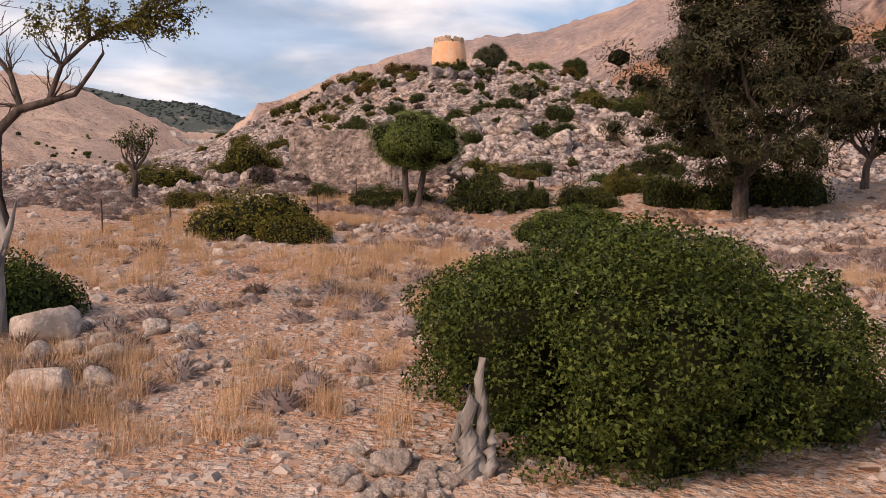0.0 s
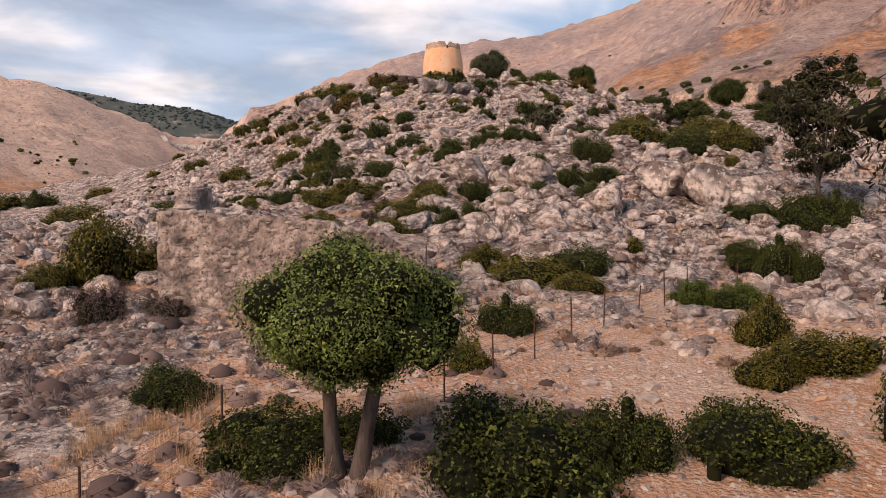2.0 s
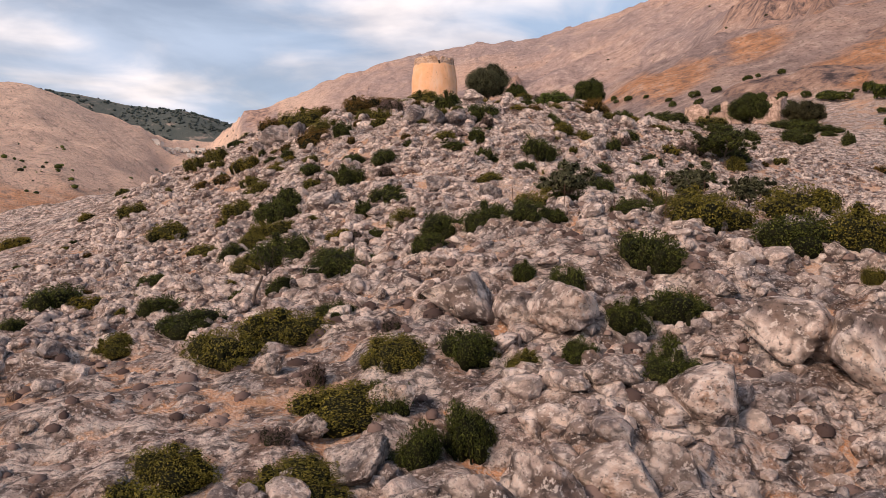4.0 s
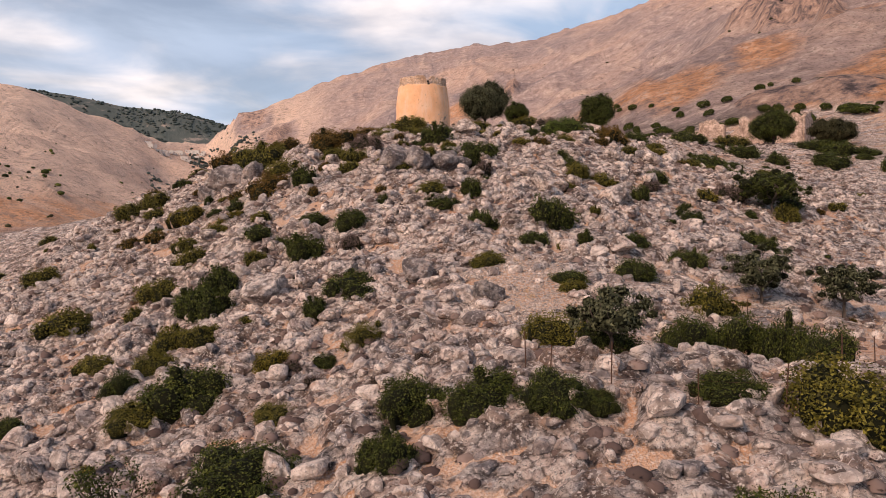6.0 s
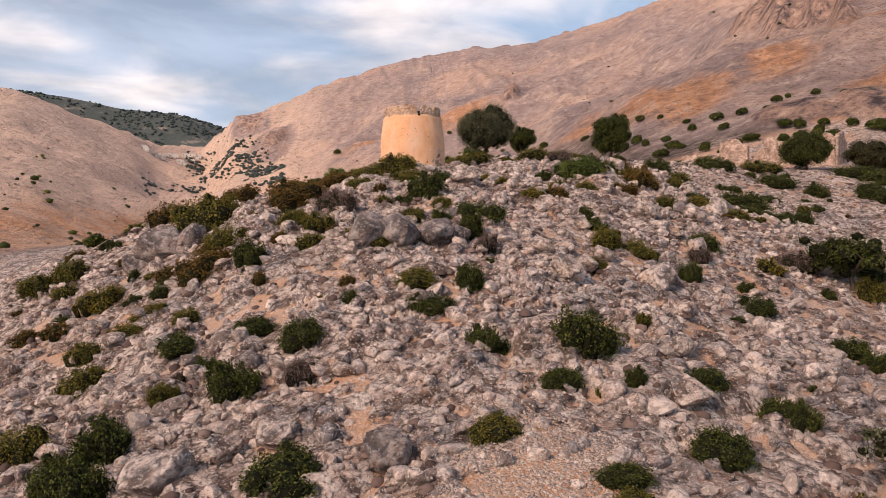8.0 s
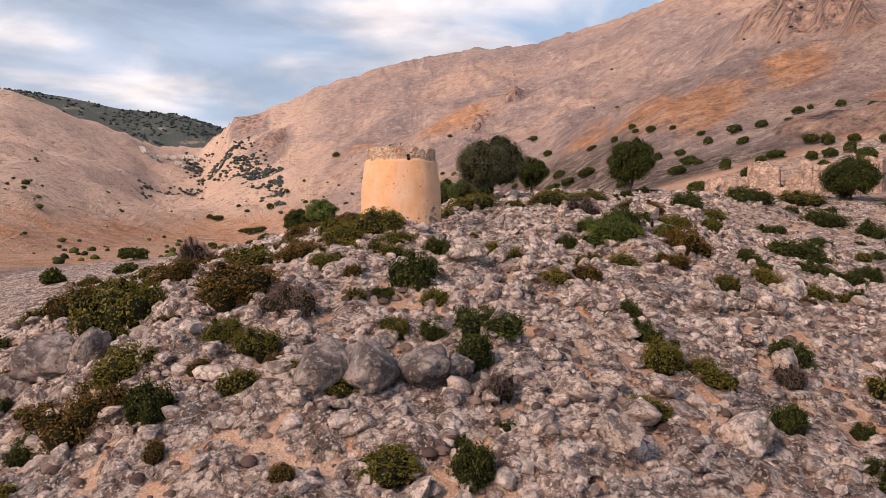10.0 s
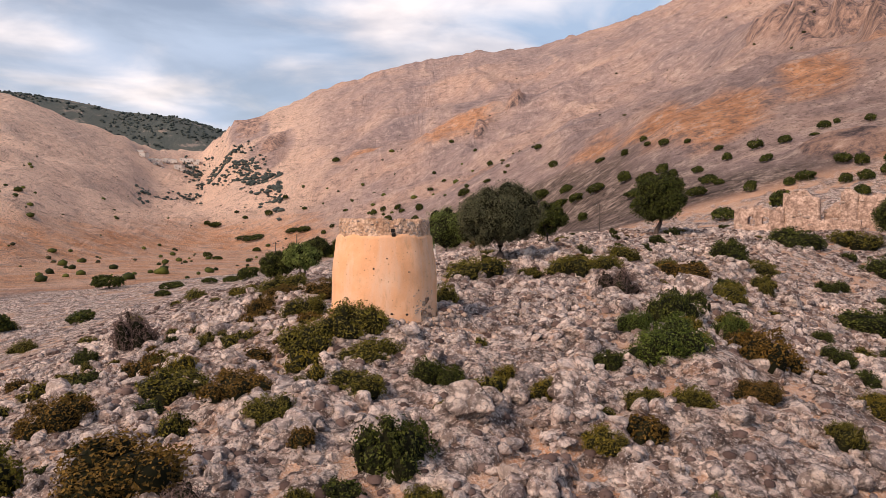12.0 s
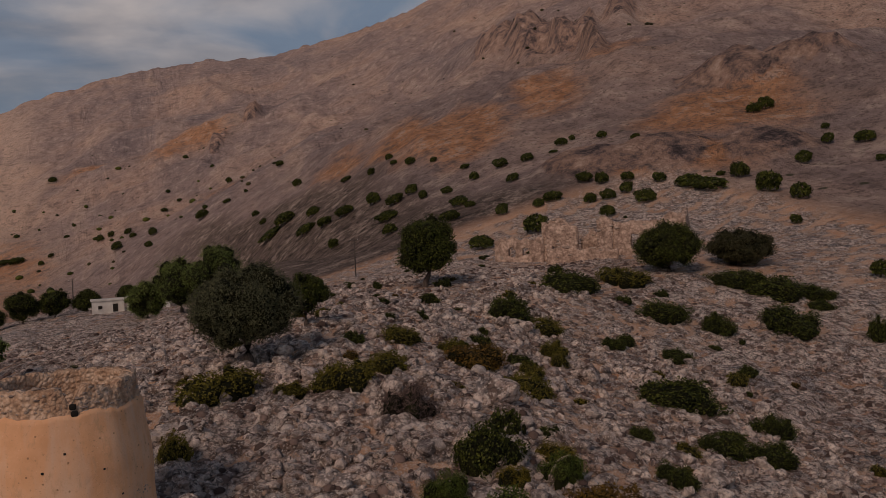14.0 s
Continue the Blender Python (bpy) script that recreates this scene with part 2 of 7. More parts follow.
k = Mat("pale_rock", 0.93, 0.2)
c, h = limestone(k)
M_PALE = k.done(k.mix(0.55, c, (0.70, 0.58, 0.48)), h, 0.8, 0.08)

k = Mat("tower_plaster", 0.93, 0.2)
c = k.ramp(k.noise(0.55, 5, 0.6), (0.32, (0.70, 0.40, 0.225)), (0.5, (0.78, 0.475, 0.285)), (0.70, (0.80, 0.56, 0.39)))
c = k.mix(k.ramp(k.noise(0.8, 5, 0.6, (1.4, 1.4, 0.22)), (0.48, 0.0), (0.66, 0.6)), c, (0.72, 0.555, 0.44))
c = k.mix(k.ramp(k.noise(2.2, 5, 0.7, (1.3, 1.3, 0.5)), (0.56, 0.0), (0.66, 0.5)), c, (0.56, 0.36, 0.23))
c = k.mix(k.ramp(k.voronoi(2.6), (0.07, 0.85), (0.13, 0.0)), c, (0.30, 0.17, 0.10))
c = k.mix(k.ramp(k.noise(9.0, 5, 0.7), (0.60, 0.0), (0.68, 0.6)), c, (0.46, 0.27, 0.16))
c = k.mix(k.ramp(k.noise(14.0, 4, 0.7), (0.62, 0.0), (0.68, 0.6)), c, (0.86, 0.62, 0.44))
c = k.mix(1.0, c, (1.08, 0.99, 0.92), "MULTIPLY")
M_PLASTER = k.done(c, k.noise(6.0, 5, 0.65), 0.5, 0.04)

k = Mat("rusty_iron", 0.85, 0.3)
M_RUST = k.done(k.ramp(k.noise(20.0), (0.35, (0.045, 0.028, 0.022)), (0.65, (0.13, 0.06, 0.035))))
k = Mat("weathered_pole_wood", 0.95, 0.15)
M_POLE = k.done(k.ramp(k.noise(4.0, 3, 0.5, (1, 1, 0.1)), (0.3, (0.06, 0.05, 0.045)), (0.7, (0.14, 0.115, 0.10))))
k = Mat("white_render", 0.9, 0.2)
M_WHITE = k.done(k.ramp(k.noise(0.8, 4), (0.3, (0.52, 0.49, 0.45)), (0.7, (0.72, 0.70, 0.66))))
# near-black colour standing in for the shade inside beam holes, doorways and windows
k = Mat("dark_opening", 0.9, 0.1)
M_DARK = k.done(k.ramp(k.noise(2.0), (0.3, (0.02, 0.018, 0.016)), (0.7, (0.04, 0.035, 0.03))))
k = Mat("roof_tile", 0.9, 0.2)
M_ROOF = k.done(k.ramp(k.noise(0.9), (0.3, (0.30, 0.15, 0.09)), (0.7, (0.42, 0.24, 0.15))))

# ground: limestone, red soil and gravel near by; bare slopes and wooded ridge far off
k = Mat("hillside_ground", 0.95, 0.12)
cov = k.attr("cover")
soil = k.ramp(k.noise(0.28, 4, 0.6), (0.32, (0.52, 0.235, 0.11)), (0.46, (0.56, 0.325, 0.20)), (0.60, (0.60, 0.42, 0.315)))
cell = k.voronoi(9.0, "Color")
peb = k.ramp(cell, (0.1, (0.30, 0.21, 0.165)), (0.4, (0.50, 0.385, 0.31)), (0.8, (0.68, 0.56, 0.475)))
soil = k.mix(k.ramp(k.noise(2.3, 5, 0.7), (0.40, 0.55), (0.56, 0.0)), soil, (0.40, 0.225, 0.135))
soil = k.mix(k.math("MULTIPLY", k.ramp(k.voronoi(9.0), (0.40, 1.0), (0.50, 0.0)), k.ramp(k.noise(0.7, 3), (0.36, 0.40), (0.58, 1.0))), soil, peb)
soil = k.mix(k.math("MULTIPLY", k.ramp(k.voronoi(23.0), (0.34, 1.0), (0.44, 0.0)), 0.6), soil, k.ramp(k.voronoi(23.0, "Color"), (0.1, (0.30, 0.20, 0.15)), (0.6, (0.62, 0.49, 0.41))))
soil = k.mix(cov[1], soil, k.mix(k.ramp(k.noise(3.0, 4), (0.4, 0.0), (0.7, 1.0)), (0.47, 0.225, 0.10), (0.38, 0.20, 0.11)))
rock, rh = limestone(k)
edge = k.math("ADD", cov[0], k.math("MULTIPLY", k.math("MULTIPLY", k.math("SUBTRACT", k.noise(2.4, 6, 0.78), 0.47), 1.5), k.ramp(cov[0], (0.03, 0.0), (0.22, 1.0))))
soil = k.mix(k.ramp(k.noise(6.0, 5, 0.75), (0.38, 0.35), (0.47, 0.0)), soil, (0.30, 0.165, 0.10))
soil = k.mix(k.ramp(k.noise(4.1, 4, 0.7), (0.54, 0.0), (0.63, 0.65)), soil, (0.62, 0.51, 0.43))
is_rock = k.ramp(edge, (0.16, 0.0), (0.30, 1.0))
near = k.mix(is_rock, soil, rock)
# bare mountain: pinkish scree, grey rock, orange earth, fine stones at every scale
slope = k.ramp(k.noise(0.006, 5, 0.6), (0.36, (0.33, 0.262, 0.255)), (0.50, (0.455, 0.338, 0.30)), (0.64, (0.57, 0.39, 0.305)))
# gullies, darker low and paler high, stretched along the view's depth to run downhill
gully = k.noise(0.013, 6, 0.68, (1.6, 0.30, 0.4), 0.7)
slope = k.mix(k.ramp(gully, (0.40, 0.55), (0.50, 0.0)), slope, (0.30, 0.235, 0.228))
slope = k.mix(k.ramp(gully, (0.54, 0.0), (0.64, 0.6)), slope, (0.66, 0.485, 0.385))
# paler bare slopes towards the valley
slope = k.mix(k.math("MULTIPLY", cov[3], -0.70, True), slope, (0.92, 0.66, 0.49))
orange = k.math("ADD", cov[0], k.math("MULTIPLY", k.math("SUBTRACT", k.noise(0.05, 6, 0.72), 0.5), 1.3))
slope = k.mix(k.ramp(orange, (0.30, 0.0), (0.62, 0.92)), slope, k.ramp(k.noise(0.12, 5, 0.7), (0.38, (0.50, 0.225, 0.10)), (0.60, (0.76, 0.40, 0.215))))
lower = k.ramp(k.noise(0.30, 7, 0.8), (0.41, (0.05, 0.043, 0.034)), (0.49, (0.155, 0.12, 0.10)), (0.57, (0.29, 0.22, 0.185)), (0.66, (0.50, 0.405, 0.345)))
slope = k.mix(cov[1], slope, lower)
scree = k.noise(0.10, 9, 0.82)
slope = k.mix(k.ramp(scree, (0.40, 0.75), (0.475, 0.0)), slope, (0.20, 0.15, 0.135))
slope = k.mix(k.ramp(scree, (0.525, 0.0), (0.60, 0.65)), slope, (0.70, 0.56, 0.47))
stones = k.noise(0.62, 5, 0.8)
slope = k.mix(k.ramp(stones, (0.41, 0.75), (0.47, 0.0)), slope, (0.17, 0.125, 0.11))
slope = k.mix(k.math("MULTIPLY", k.ramp(k.voronoi(0.13), (0.09, 0.9), (0.15, 0.0)), k.ramp(k.noise(0.012, 4), (0.50, 0.0), (0.60, 1.0))), slope, (0.085, 0.085, 0.05))
crag = k.ramp(k.noise(0.09, 8, 0.8, (1.3, 1.3, 0.35)), (0.39, (0.085, 0.068, 0.068)), (0.46, (0.24, 0.175, 0.16)), (0.52, (0.43, 0.28, 0.215)), (0.60, (0.60, 0.42, 0.33)), (0.68, (0.74, 0.58, 0.48)))
rim = k.math("ADD", cov[3], k.math("MULTIPLY", k.math("SUBTRACT", k.noise(0.028, 7, 0.74), 0.5), 1.6))
slope = k.mix(k.ramp(rim, (0.30, 0.0), (0.42, 1.0)), slope, crag)
# wood on the far ridge, its tone greyed blue by painted haze
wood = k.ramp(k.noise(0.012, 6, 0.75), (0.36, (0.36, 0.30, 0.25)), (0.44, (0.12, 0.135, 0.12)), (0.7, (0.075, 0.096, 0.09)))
col = k.mix(k.ramp(cov[2], (0.15, 0.0), (0.45, 1.0)), near, slope)
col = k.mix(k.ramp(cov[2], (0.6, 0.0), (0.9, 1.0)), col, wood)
hh = k.math("ADD", k.math("MULTIPLY", rh, is_rock), k.math("MULTIPLY", k.noise(16.0, 3, 0.6), 0.25))
hh = k.math("SUBTRACT", hh, k.math("MULTIPLY", k.voronoi(9.0), 0.15))
relief = k.math("ADD", k.math("MULTIPLY", scree, 9.0), k.math("MULTIPLY", gully, 26.0))
hh = k.math("ADD", hh, k.math("MULTIPLY", relief, k.ramp(cov[2], (0.15, 0.0), (0.45, 1.0))))
M_GROUND = k.done(col, hh, 1.0, 0.30)

# ---------------------------------------------------------------- the shape of the land
XK = [-90, -45, -20, -7, 6, 20, 38, 65, 120]
YK = [-40, 8, 22, 36, 50, 64, 78, 92, 108, 124, 140, 158, 180, 210, 250, 300]
FOOT = [
    [-0.2, -0.7, -0.9, -1.0, -1.2, -1.6, -2.2, -3.2, -5.1],
    [2.6, 1.8, 1.3, 1.2, 1.2, 1.2, 1.3, 1.5, 1.6],
    [3.3, 2.9, 2.7, 2.5, 2.0, 2.5, 2.8, 3.0, 3.5],
    [3.7, 4.1, 4.2, 4.0, 4.0, 4.5, 4.4, 4.5, 5.4],
    [3.9, 4.9, 6.0, 6.3, 5.7, 5.5, 5.8, 6.0, 7.5],
    [3.9, 5.3, 7.3, 8.4, 8.9, 9.1, 8.8, 8.0, 9.5],
    [4.0, 5.6, 7.7, 9.7, 13.4, 13.6, 12.1, 10.8, 11.3],
    [4.5, 6.4, 8.9, 11.8, 14.6, 13.2, 13.0, 12.1, 13.2],
]
CROWN = [
    [5.2, 8.3, 12.9, 16.5, 18.8, 17.3, 14.5, 12.2, 14.1],
    [6.2, 10.9, 18.6, 23.7, 24.0, 21.0, 17.4, 15.2, 14.7],
    [7.7, 14.1, 24.8, 27.4, 28.2, 27.0, 23.2, 19.5, 17.2],
    [9.6, 16.8, 25.3, 28.8, 30.1, 30.7, 25.7, 21.4, 22.2],
    [11.5, 21.0, 27.1, 30.3, 33.1, 33.9, 29.5, 25.3, 30.4],
    [14.5, 22.5, 27.8, 30.1, 32.8, 35.1, 35.9, 34.3, 35.8],
    [17.5, 23.5, 28.6, 30.1, 31.4, 32.9, 34.6, 37.0, 44.4],
    [20.0, 24.5, 28.4, 29.6, 30.4, 31.4, 34.3, 43.3, 58.0],
]
LAND = np.array(FOOT + CROWN)
# the mountains, fitted to the skyline from the camera's late position: bearing, foot distance, foot height, crest
# distance, crest elevation in degrees
RANGE = np.array([
    (-180, 900, 0, 2500, 3.0), (-90, 600, 8, 1700, 6.0), (-60, 420, 12, 1400, 8.5), (-35, 450, 15, 1450, 8.6),
    (-27, 520, 15, 1500, 8.0), (-23.7, 580, 15, 1550, 6.9), (-20.4, 650, 15, 1700, 5.8), (-18.6, 700, 15, 1900, 5.1), (-15.6, 760, 15, 2200, 5.1),
    (-13.6, 780, 15, 1750, 7.1), (-11.5, 740, 16, 1750, 7.7), (-10, 700, 16, 1800, 8.3), (-7.3, 640, 17, 1850, 9.6), (-1.9, 480, 22, 1900, 11.3),
])
RANGE = np.vstack([RANGE, np.array([
    (2.8, 380, 29, 1850, 12.1), (7.1, 290, 35, 1800, 12.3), (9.4, 250, 36, 1750, 13.1), (12.1, 220, 37, 1700, 13.6),
    (16.3, 180, 38, 1600, 15.0), (22, 150, 38, 1450, 17.2), (30, 130, 37, 1300, 19.5), (45, 120, 36, 1150, 20.0), (70, 180, 30, 1200, 14.0),
    (100, 600, 12, 1800, 7.0), (180, 900, 0, 2500, 3.0)])])
RIDGE = [(-180, 2.0), (-60, 7.0), (-27, 8.2), (-23.7, 7.9), (-20.4, 7.4), (-17.3, 7.3), (-14, 6.4), (-8, 5.5), (0, 4.5), (60, 3.0), (180, 2.0)]


def smooth(a, b, v):
    s = np.clip((v - a) / (b - a), 0, 1)
    return s * s * (3 - 2 * s)


def hash2(i, j, seed):
    n = (i.astype(np.int64) * 374761393 + j.astype(np.int64) * 668265263 + seed * 1442695041) & 0x7FFFFFFF
    n = ((n ^ (n >> 13)) * 1274126177) & 0x7FFFFFFF
    n = ((n ^ (n >> 16)) * 374761393) & 0x7FFFFFFF
    return ((n ^ (n >> 15)) & 0xFFFFF) / 0xFFFFF


def grain(x, y, size, seed, octaves=4, gain=0.5):
    """Value noise from -1 to 1, whose largest waves are size metres long."""
    out, amp, total = np.zeros_like(x), 1.0, 0.0
    for o in range(octaves):
        u, v = x / size * 2 ** o + 37.3 * o, y / size * 2 ** o - 17.9 * o
        i, j = np.floor(u), np.floor(v)
        a, b = u - i, v - j
        a, b = a * a * (3 - 2 * a), b * b * (3 - 2 * b)
        n = (hash2(i, j, seed) * (1 - a) + hash2(i + 1, j, seed) * a) * (1 - b) + (hash2(i, j + 1, seed) * (1 - a) + hash2(i + 1, j + 1, seed) * a) * b
        out += amp * (2 * n - 1)
        total += amp
        amp *= gain
    return out / total


def lumps(x, y, size, seed, share):
    """Rounded rock heads, one at most to a square of that size: height from 0 to 1."""
    i0, j0 = np.floor(x / size), np.floor(y / size)
    out = np.zeros_like(x)
    for di in (-1, 0, 1):
        for dj in (-1, 0, 1):
            i, j = i0 + di, j0 + dj
            cx, cy = (i + hash2(i, j, seed)) * size, (j + hash2(i, j, seed + 1)) * size
            r = size * (0.35 + 0.5 * hash2(i, j, seed + 2))
            turn = 3.14 * hash2(i, j, seed + 5)
            dx, dy = x - cx, y - cy
            px, py = dx * np.cos(turn) + dy * np.sin(turn), (dy * np.cos(turn) - dx * np.sin(turn)) * 1.45
            q = np.clip(1 - (px * px + py * py) / (r * r), 0, 1)
            out = np.maximum(out, np.where(hash2(i, j, seed + 3) < share, q ** 0.36 * (0.4 + 0.6 * hash2(i, j, seed + 4)), 0))
    return out


def weights(knots, v):
    kn = np.array(knots, float)
    n = len(kn)
    v = np.clip(v, kn[0], kn[-1])
    i = np.clip(np.searchsorted(kn, v) - 1, 0, n - 2)
    h = kn[i + 1] - kn[i]
    s = (v - kn[i]) / h
    w, r = np.zeros((len(v), n)), np.arange(len(v))
    w[r, i] += 2 * s ** 3 - 3 * s * s + 1
    w[r, i + 1] += 3 * s * s - 2 * s ** 3
    for j, cc in ((i, s ** 3 - 2 * s * s + s), (i + 1, s ** 3 - s * s)):
        a, b = np.maximum(j - 1, 0), np.minimum(j + 1, n - 1)
        g = cc * h / (kn[b] - kn[a])
        w[r, b] += g
        w[r, a] -= g
    return w


# crags by bearing and distance: bearing, distance, half-widths, and how the distance changes with the bearing
CRAGS = ((22.0, 670, 1.3, 60, -25), (24.3, 590, 1.3, 105, -25), (26.3, 545, 1.2, 70, -25), (28.2, 515, 1.0, 95, -25), (30.5, 600, 1.0, 60, 0),
         (27.0, 224, 3.2, 10, -1), (32.0, 222, 3.4, 15, 0), (37.5, 220, 3.2, 12, 0), (5.6, 985, 0.7, 32, 25), (3.4, 925, 0.8, 28, 25), (-11.0, 1430, 1.0, 85, 20), (-12.6, 1690, 0.9, 90, 0), (39.0, 300, 6.0, 14, 0))


def crag_share(x, y, r, b):
    out = np.zeros_like(x)
    fray = 0.55 * grain(x, y, 45.0, 22, 4)
    for cb, cr, wb, wr, lean in CRAGS:
        out = np.maximum(out, np.exp(-(((b - cb) / wb) ** 2 + ((r - cr - lean * (b - cb)) / wr) ** 2) ** 1.3) * (1 + fray))
    return np.clip(out, 0, 1)


def mountains(x, y):
    dx, dy = x - 5.0, y - 105.0
    r, b = np.hypot(dx, dy), np.degrees(np.arctan2(dx, dy))
    rf, zf, rc, ec = (np.interp(b, RANGE[:, 0], RANGE[:, i]) for i in (1, 2, 3, 4))
    zc = 37.5 + rc * np.tan(np.radians(ec))
    s = np.clip((r - rf) / (rc - rf), 0, 1)
    face = zf + (zc - zf) * (0.62 * s + 0.38 * s * s)
    rough = 4 * s * (1 - s)
    face = face + rough * (40 * grain(x, y, 420.0, 11, 4) + 40 * (0.4 - np.abs(grain(x, y, 170.0, 12, 4)))) + smooth(0.02, 0.2, s) * (11.0 * (0.4 - np.abs(grain(x, y, 60.0, 13, 4))) + 2.6 * grain(x, y, 16.0, 14, 3))
    # rock cliffs: broken ground with steep ribs, and a step down at the lower edge
    share = crag_share(x, y, r, b)
    face = face + share * (1 - smooth(0.70, 0.92, s)) * (10.0 * smooth(0.0, 0.7, share) + np.minimum(0.02 * r, 16.0) * (1 - 2.4 * np.abs(grain(b * 0.0175 * r, r * 0.35, 26.0, 21, 4))))
    past = np.clip(r - rc, 0, None)
    face = face - past * 0.30
    er = np.interp(b, [q[0] for q in RIDGE], [q[1] for q in RIDGE])
    s2 = np.clip((r - 2350) / 900, 0, 1)
    ridge = 60 + (37.5 + 3250 * np.tan(np.radians(er)) - 60) * smooth(0, 1, s2) + 30 * s2 * grain(x, y, 260.0, 31, 4) * (1 - 0.7 * s2)
    return np.maximum(face, np.where(r > 2300, ridge, -999.0)), s, r, b, ridge >= face


def base_z(x, y):
    local = ((weights(YK, y) @ LAND) * weights(XK, x)).sum(axis=1)
    # the knoll on which the tower stands
    local = local + 1.5 * np.exp(-(((x - 1.1) / 5.5) ** 2 + ((y - 153.8) / 5.0) ** 2) ** 1.5)
    far, s, r, b, wooded = mountains(x, y)
    out = np.hypot(np.maximum(np.maximum(-75 - x, x - 95), 0), np.maximum(np.maximum(-120 - y, y - 265 - 40 * smooth(30, 0, x)), 0))
    w = smooth(0, 130, out)
    return local * (1 - w) + far * w, w, s, r, b, wooded


def ground(x, y):
    """Height of the ground and its cover: share of rock, of red earth, and how far it belongs to the mountain."""
    x, y = np.atleast_1d(np.asarray(x, float)), np.atleast_1d(np.asarray(y, float))
    z, w, s, r, b, wooded = base_z(x, y)
    near = 1 - smooth(0.0, 0.5, w)
    # how stony: little on the terrace at the foot, the gravel apron and the far fields; most on the hill's back
    stony = 0.05 + 0.95 * smooth(38, 56, y + 5 * grain(x, y, 12.0, 41, 2))
    stony = stony * (1 - 0.95 * np.exp(-(((x - 7.2) / 3.4) ** 2 + ((y - 97) / 5.5) ** 2) ** 2))
    stony = stony * (1 - 0.8 * np.exp(-(((x - 20) / 7) ** 2 + ((y - 92) / 9) ** 2) ** 2)) * (1 - 0.45 * smooth(175, 215, y))
    stony = stony * (1 - 0.5 * np.exp(-(((x + 6) / 6.5) ** 2 + ((y - 63) / 9) ** 2) ** 2))
    stony = stony * (1 - 0.75 * smooth(-6, -16, x) * smooth(178, 196, y))
    stony = np.clip(np.maximum(stony, 0.75 * smooth(-2, -8, x) * smooth(30, 36, y)) * near, 0, 1)
    patch = smooth(-0.45, 0.25, grain(x, y, 16.0, 42, 3))
    # the outlines of the rock heads wander
    wx, wy = x + 0.45 * grain(x, y, 1.6, 53, 3), y + 0.45 * grain(x, y, 1.6, 54, 3)
    big = lumps(wx, wy, 5.0, 51, 0.45) * patch
    mid = lumps(wx, wy, 2.2, 61, 0.80) * (0.30 + 0.70 * patch)
    low = lumps(wx, wy, 1.1, 71, 0.80)
    rough = 0.10 * grain(x, y, 1.3, 43, 3) + 0.22 * grain(x, y, 5.0, 44, 2)
    knob = stony * np.maximum(np.maximum(1.05 * big + 0.30 * mid, 0.80 * mid + 0.12 * low), 0.42 * low) + rough * (0.25 + 0.75 * stony) * near
    ridge_n = 1 - 2.2 * np.abs(grain(x, y, 1.9, 52, 3))
    knob = knob + stony * 0.22 * ridge_n * (0.4 + 0.6 * patch)
    crack = 0.16 * stony * np.abs(grain(x, y, 0.9, 45, 3)) * smooth(0.05, 0.3, big + mid)
    knob = knob - crack - 0.42 * stony
    rock = np.clip(stony * (0.02 + 1.3 * np.maximum(big, np.maximum(0.9 * mid, 0.7 * low))), 0, 1)
    red = np.clip(np.exp(-(((x + 3.0) / 6.5) ** 2 + ((y - 29.5) / 3.2) ** 2) ** 2) + 0.9 * np.exp(-(((x - 9) / 6.5) ** 2 + ((y - 31) / 2.6) ** 2) ** 2)
                  + 0.7 * np.exp(-(((x + 3.5) / 1.6) ** 2 + ((y - 11.5) / 2.4) ** 2)) + 0.35 * smooth(0.2, 0.55, grain(x, y, 9.0, 46, 3)), 0, 1) * (0.70 + 0.55 * grain(x, y, 2.0, 47, 3))
    # on the mountain: orange earth in bands low on the face, scrubby rock at its foot
    far = smooth(0.0, 0.16, w)
    earth = np.zeros_like(x)
    wander = 50 * grain(x, y, 90.0, 48, 3)
    for eb, er, wb, wr, much in ((18.8, 318, 4.2, 42, 0.9), (24.8, 345, 3.5, 40, 0.7), (15.0, 340, 3.0, 50, 0.7), (11.1, 370, 3.0, 55, 0.6), (35.8, 275, 6.0, 34, 0.9), (1.5, 1010, 3.2, 60, 0.85), (-4.8, 1060, 2.4, 40, 0.7), (32.0, 228, 8.0, 16, 0.8), (29.0, 430, 4.0, 40, 0.6), (4.0, 640, 3.0, 60, 0.5)):
        earth = np.maximum(earth, much * np.exp(-((b - eb) / wb) ** 2 - ((r - er - wander * er / 600) / wr) ** 2))
    earth = np.maximum(earth, 0.55 * np.exp(-((s - 0.06) / 0.16) ** 2) * smooth(-4, -9, b))
    scrub = (1 - smooth(0.045, 0.075, s + 0.025 * grain(x, y, 60.0, 49, 4))) * smooth(-3, 4, b)
    rock, red = rock * (1 - far) + far * np.clip(earth, 0, 1) * (1 - scrub), np.clip(red, 0, 1) * near * (1 - far) + far * scrub
    mount = np.clip(0.5 * smooth(0.0, 0.16, w) + 0.5 * (wooded & (r > 2300)), 0, 1)
    return z + knob * near, rock, red, mount


def cliff_share(x, y):
    """Where bare crags break through the mountain's face; below nought on the paler slopes towards the valley."""
    dx, dy = x - 5.0, y - 105.0
    r, b = np.hypot(dx, dy), np.degrees(np.arctan2(dx, dy))
    out = crag_share(x, y, r, b) * smooth(150, 190, r)
    return out * 0.8 - smooth(-5, -12, b) * smooth(200, 320, r) * (out < 0.05)


def gz(x, y):
    return float(ground(x, y)[0][0])


